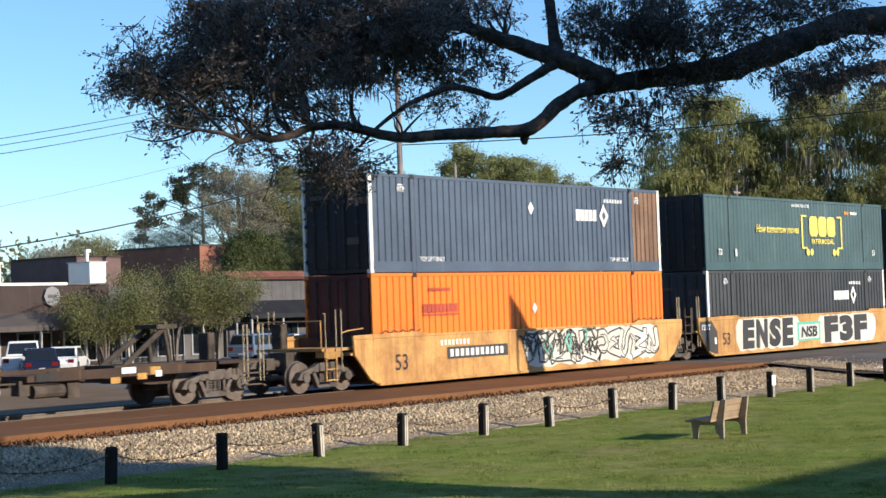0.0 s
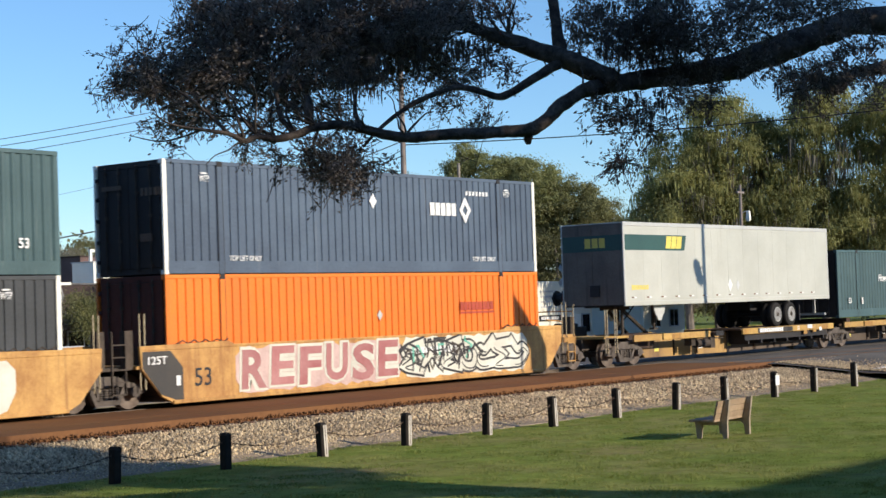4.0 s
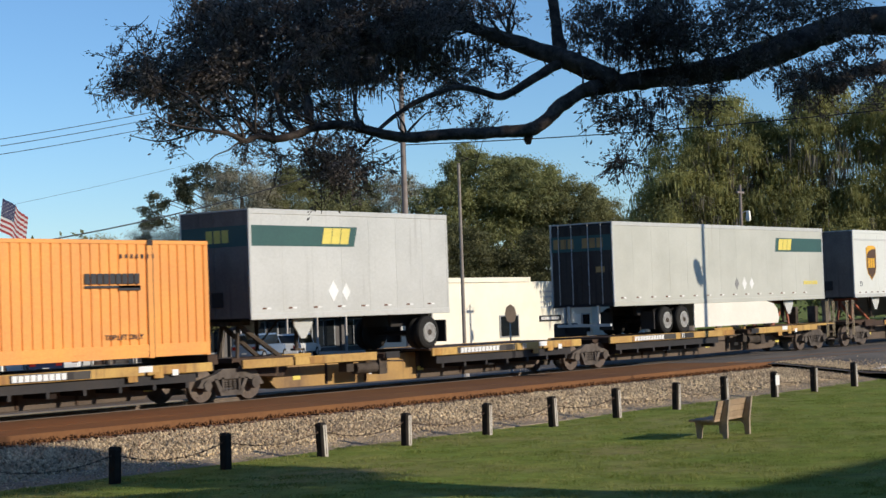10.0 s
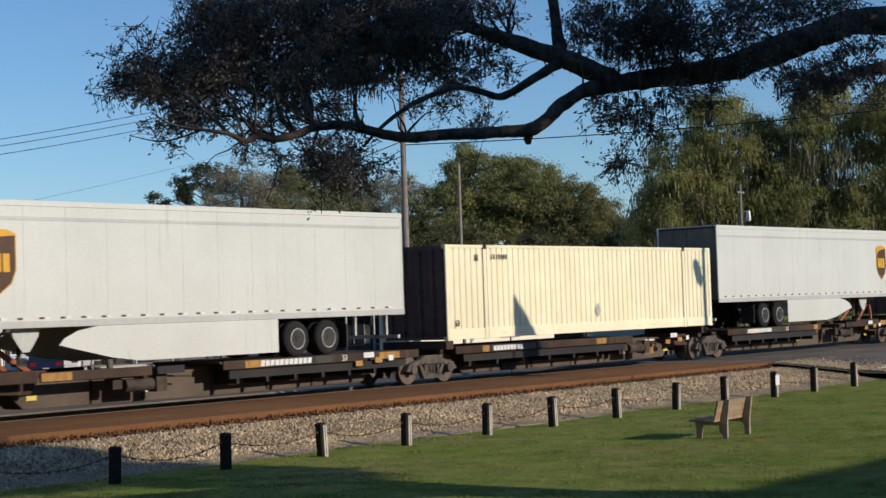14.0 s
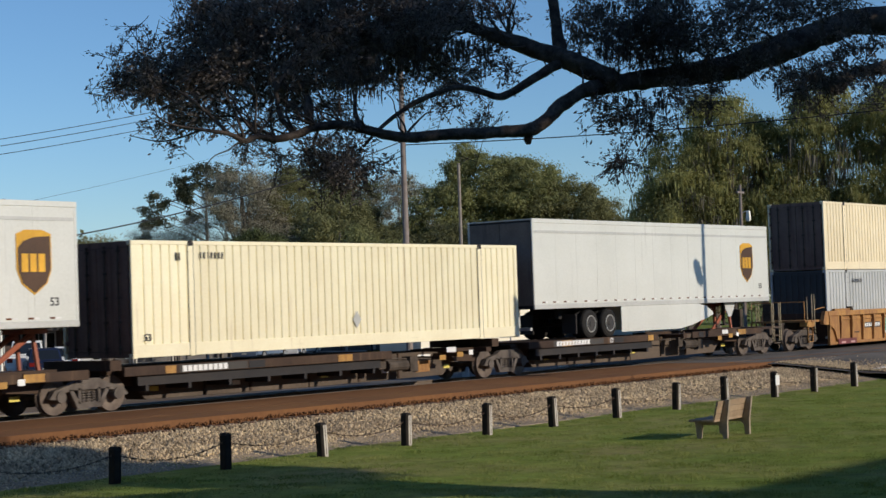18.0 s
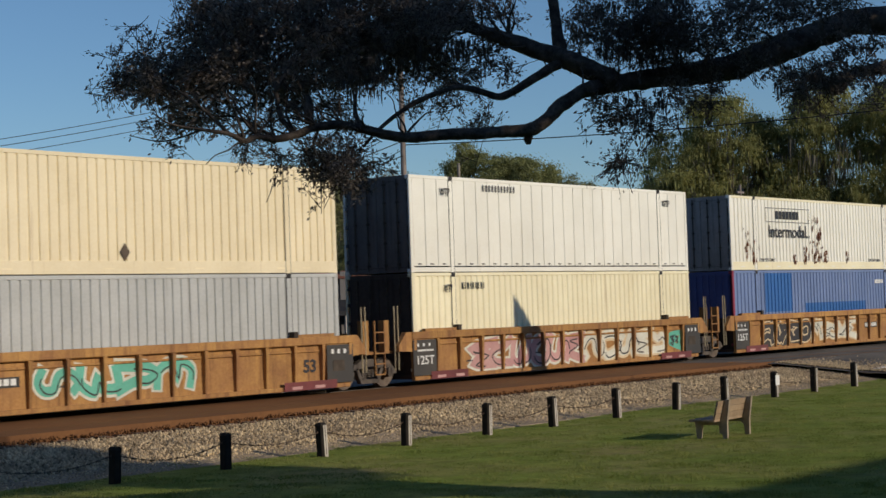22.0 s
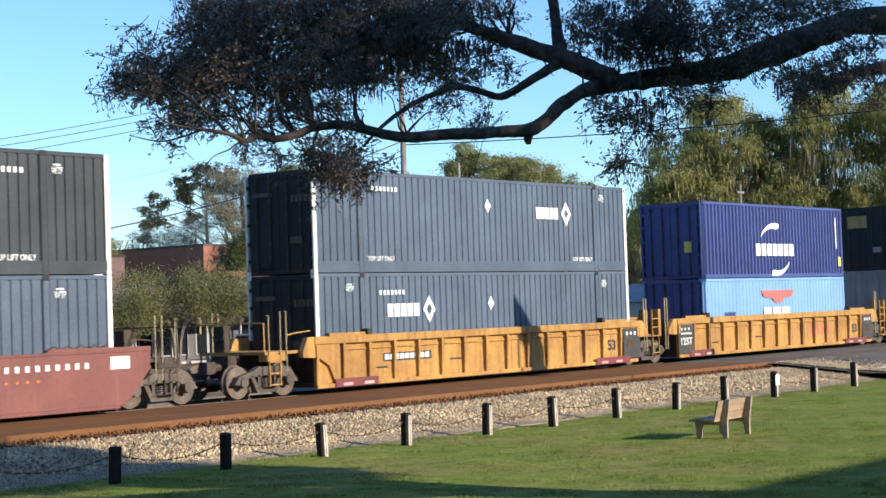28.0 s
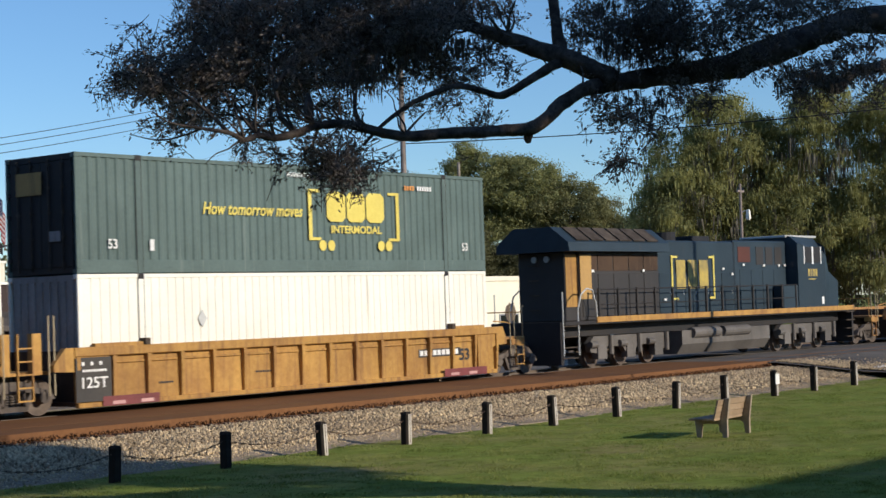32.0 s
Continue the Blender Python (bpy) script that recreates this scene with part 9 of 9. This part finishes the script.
        for xx in (x - 0.07, x + 0.66):
            boxpart("window_post", (xx, xx + 0.07, -1.525, -1.5, 3.5, 4.22), M_LETTER, ob, "white window post")
    bm = bmesh.new()
    loft(bm, [[(19.5, y, z) for y, z in ((-1.5, 1.62), (1.5, 1.62), (1.5, 4.2), (1.1, 4.5), (-1.1, 4.5), (-1.5, 4.2))], [(19.9, y, z) for y, z in ((-1.45, 1.62), (1.45, 1.62), (1.45, 3.2), (0.9, 3.5), (-0.9, 3.5), (-1.45, 3.2))], [(21.3, y, z) for y, z in ((-1.2, 1.62), (1.2, 1.62), (1.2, 2.8), (0.8, 3.1), (-0.8, 3.1), (-1.2, 2.8))]])
    part("nose", bm, M_LOCO, ob, "sloping short nose")
    for y0, y1 in ((-0.95, -0.1), (0.1, 0.95)):
        bm = bmesh.new()
        loft(bm, [[(19.56, y0, 4.35), (19.56, y1, 4.35), (19.85, y1, 3.6), (19.85, y0, 3.6)], [(19.6, y0, 4.35), (19.6, y1, 4.35), (19.89, y1, 3.6), (19.89, y0, 3.6)]])
        part("windscreen", bm, M_GLASS, ob)
    for x, z, y in ((2.3, 3.25, -1.08), (5.6, 3.25, -1.08), (7.2, 2.2, -0.99), (11.6, 3.3, -0.99), (12.3, 3.1, -0.99), (13.2, 3.45, -1.01), (14.9, 3.42, -1.01), (16.2, 3.42, -1.01), (16.7, 3.42, -1.01), (7.3, 4.1, -0.99)):
        boxpart("grab_light", (x, x + 0.14, y - 0.03, y, z, z + 0.09), M_LETTER, ob, "small white bright spot fitting")
    bars_part("number_strip", 17.9, 3.0, -1.5, 0.9, 0.3, 4, M_WORNLETTER, ob, 0.25)
    boxpart("number_line", (17.95, 18.55, -1.506, -1.5, 2.86, 2.91), M_WORNLETTER, ob)
    boxpart("cab_notice", (19.1, 19.3, -1.506, -1.5, 1.85, 2.15), M_LETTER, ob, "small white notice")
    for x in (7.85, 10.6):
        for z in (3.75, 2.22):
            boxpart("bracket_tick", (x, x + 0.4, -0.993, -0.985, z, z + 0.08), M_YLETTER, ob, "thin yellow bracket end")
    for k in range(3):
        a = 8.15 + 0.85 * k
        boxpart("logo_block", (a, a + 0.66, -0.995, -0.985, 2.62, 3.68), M_WORNLETTER, ob, "heavy plain yellow logo block")
    for cx in (7.85, 10.95):
        boxpart("bracket_mark", (cx - 0.05, cx + 0.05, -0.995, -0.985, 2.2, 3.85), M_YLETTER, ob)
    bm = bmesh.new()
    loft(bm, [[(x, y, z) for y, z in ((-1.2, 0.25), (1.2, 0.25), (1.45, 0.6), (1.45, 1.1), (-1.45, 1.1), (-1.45, 0.6))] for x in (7.6, 14.4)])
    part("fuel_tank", bm, M_TANK, ob, "dusty grey fuel tank")
    for x in (8.3, 10.6):
        bm = bmesh.new()
        tube(bm, (x, -1.42, 1.0), (x + 2.0, -1.42, 1.0), 0.2, 14)
        part("air_reservoir", bm, M_TANK, ob)
    for cx in (4.35, 18.1):
        t = new("truck")
        t.parent, t.location = ob, (cx, 0, 0)
        tagged(t, "dusty three-axle engine truck")
        bm = bmesh.new()
        slab(bm, [(-2.6, 0.85), (-2.3, 1.08), (2.3, 1.08), (2.6, 0.85), (2.5, 0.55), (2.1, 0.5), (1.6, 0.72), (0.5, 0.7), (0.3, 0.5), (-0.3, 0.5), (-0.5, 0.7), (-1.6, 0.72), (-2.1, 0.5), (-2.5, 0.55)], -1.25, -1.05)
        slab(bm, [(-2.6, 0.85), (-2.3, 1.08), (2.3, 1.08), (2.6, 0.85), (2.5, 0.55), (-2.5, 0.55)], 1.05, 1.25)
        for x in (-1.85, 0.0, 1.85):
            box(bm, x - 0.28, x + 0.28, -1.3, -1.05, 0.3, 0.75)
            tube(bm, (x + 0.55, -1.3, 0.45), (x + 0.55, -1.3, 1.1), 0.09, 8)
            tube(bm, (x - 0.75, -1.28, 0.8), (x - 0.35, -1.28, 0.8), 0.12, 10)
        part("truck_frame", bm, M_TANK, t)
        for x in (-1.85, 0.0, 1.85):
            w = new("wheelset", WHEEL_ME)
            w.parent, w.location = t, (x, 0, 0.46)
            WHEELSETS.append((w, x))
    for s in (-1, 1):
        for k in range(13):
            x = 2.1 + k * 1.22
            bm = bmesh.new()
            tube(bm, (x, s * 1.48, 1.62), (x, s * 1.48, 2.7), 0.05, 6)
            part("rail_stanchion", bm, M_BLACK, ob)
        bm = bmesh.new()
        pipe(bm, [(2.1, s * 1.48, 2.66), (16.8, s * 1.48, 2.66)], 0.022)
        pipe(bm, [(2.1, s * 1.48, 2.15), (16.8, s * 1.48, 2.15)], 0.018)
        part("hand_rail", bm, M_BLACK, ob)
    boxpart("rear_cabinet", (0.9, 1.6, -0.95, 0.95, 1.62, 3.95), M_LOCOGREY, ob, "sooty rear end of the hood", bevel=0.03)
    boxpart("end_panel", (0.93, 1.58, -0.965, -0.952, 2.1, 3.85), M_YELLOW, ob, "yellow rear corner panel")
    boxpart("end_panel", (1.62, 2.3, -1.092, -1.078, 2.35, 3.85), M_DKYELLOW, ob, "sooty yellow corner panel")
    for z in (2.0, 2.5, 3.0, 3.5):
        boxpart("rear_rung", (0.84, 0.88, 0.1, 0.5, z, z + 0.04), M_STEEL, ob)
    for y in (-0.25, 0.25):
        bm = bmesh.new()
        tube(bm, (0.83, y, 3.72), (0.9, y, 3.72), 0.11, 12)
        part("rear_headlight", bm, M_METAL, ob)
    for y in (-1.45, 1.3):
        bm = bmesh.new()
        for z in (0.4, 0.75, 1.1, 1.45):
            box(bm, -0.1, 0.8, y, y + 0.18, z, z + 0.04)
        part("step_well", bm, M_STEEL, ob)
        bm = bmesh.new()
        pipe(bm, [(0.85, y, 0.5), (0.85, y, 2.0), (1.05, y, 2.5), (1.4, y, 2.7), (1.75, y, 2.65), (1.95, y, 2.2), (2.0, y, 1.7)], 0.028)
        pipe(bm, [(-0.05, y, 0.5), (-0.05, y, 2.6)], 0.025)
        part("grab_rail", bm, M_PALEGREY, ob)
        bm = bmesh.new()
        for z in (0.4, 0.75, 1.1, 1.45):
            box(bm, 21.5, 22.3, y, y + 0.18, z, z + 0.04)
        part("step_well", bm, M_STEEL, ob)
    boxpart("rear_pilot", (-0.15, 0.0, -1.4, 1.4, 0.2, 1.6), M_BLACK, ob)
    boxpart("front_pilot", (22.1, 22.25, -1.4, 1.4, 0.2, 1.6), M_BLACK, ob)
    bm = bmesh.new()
    for a, b in ((-0.7, -0.1), (22.2, 22.8)):
        tube(bm, (a, 0, 0.86), (b, 0, 0.86), 0.12, 8)
    part("coupler", bm, M_STEEL, ob)
    return ob


on_train(locomotive(), 246.9)
a = ribbed_well("yellow ribbed well car coupled behind the engine", M_OLDYELLOW, "end", "end")
on_train(a, 273.2)


# ---- movement ----
WIND = ((0, 0.6, 3, 6, 8, 9, 10.4, 12, 14, 17, 19, 21, 22.2, 23, 24.2, 28, 32), (46, 38, 42, 36, 34, 25, 24, 34, 40, 28, 20, 46, 30, 22, 38, 40, 48))   # seconds, and how far the breeze swings the flag


def motions():
    times = [0, 4, 8, 12, 16, 20, 24, 28, 32]
    for ob, u in TRAIN:
        z = ob.get("level", 0.0)
        walk(ob, [(t, pose(u - SPEED * (t - 15) - GAIN * (t - 15) ** 2, TRACK, z)) for t in times])
    for o, step, k, n, big in FLAG:
        rows = []
        for i in range(65):
            t = i * 0.5
            gust = math.sin(0.9 * t) + 0.6 * math.sin(2.1 * t + 1.3)
            if n == 0:
                rows.append((t, Matrix.Translation(o.location) @ Matrix.Rotation(radians(np.interp(t, *WIND) + gust), 4, "Z") @ Matrix.Rotation(radians(15 - 3 * gust), 4, "Y")))
            else:
                # each strip begins where the one before it ends, and a wave runs down the cloth
                turns = [radians(17 * math.sin(4.2 * j * step - 2.2 * t)) for j in range(k + 1)]
                rows.append((t, pose(step * sum(math.cos(q) for q in turns[:-1]), step * sum(math.sin(q) for q in turns[:-1]), -0.012 * k * k * step, 0, 0, math.degrees(turns[-1]))))
        walk(o, rows)
    # every wheelset at the same place in its truck turns alike
    shared = {}
    for w, side in WHEELSETS:
        if side not in shared:
            rows = []
            for k in range(32 * FPS + 1):
                t = k / FPS
                rows.append((t, Matrix.Translation((side, 0, 0.46)) @ Matrix.Rotation(-SPEED * t / 0.46, 4, "Y")))
            walk(w, rows)
            shared[side] = w.animation_data
        else:
            w.rotation_mode = "QUATERNION"
            keys = w.animation_data_create()
            keys.action = shared[side].action
            keys.action_slot = shared[side].action_slot


motions()
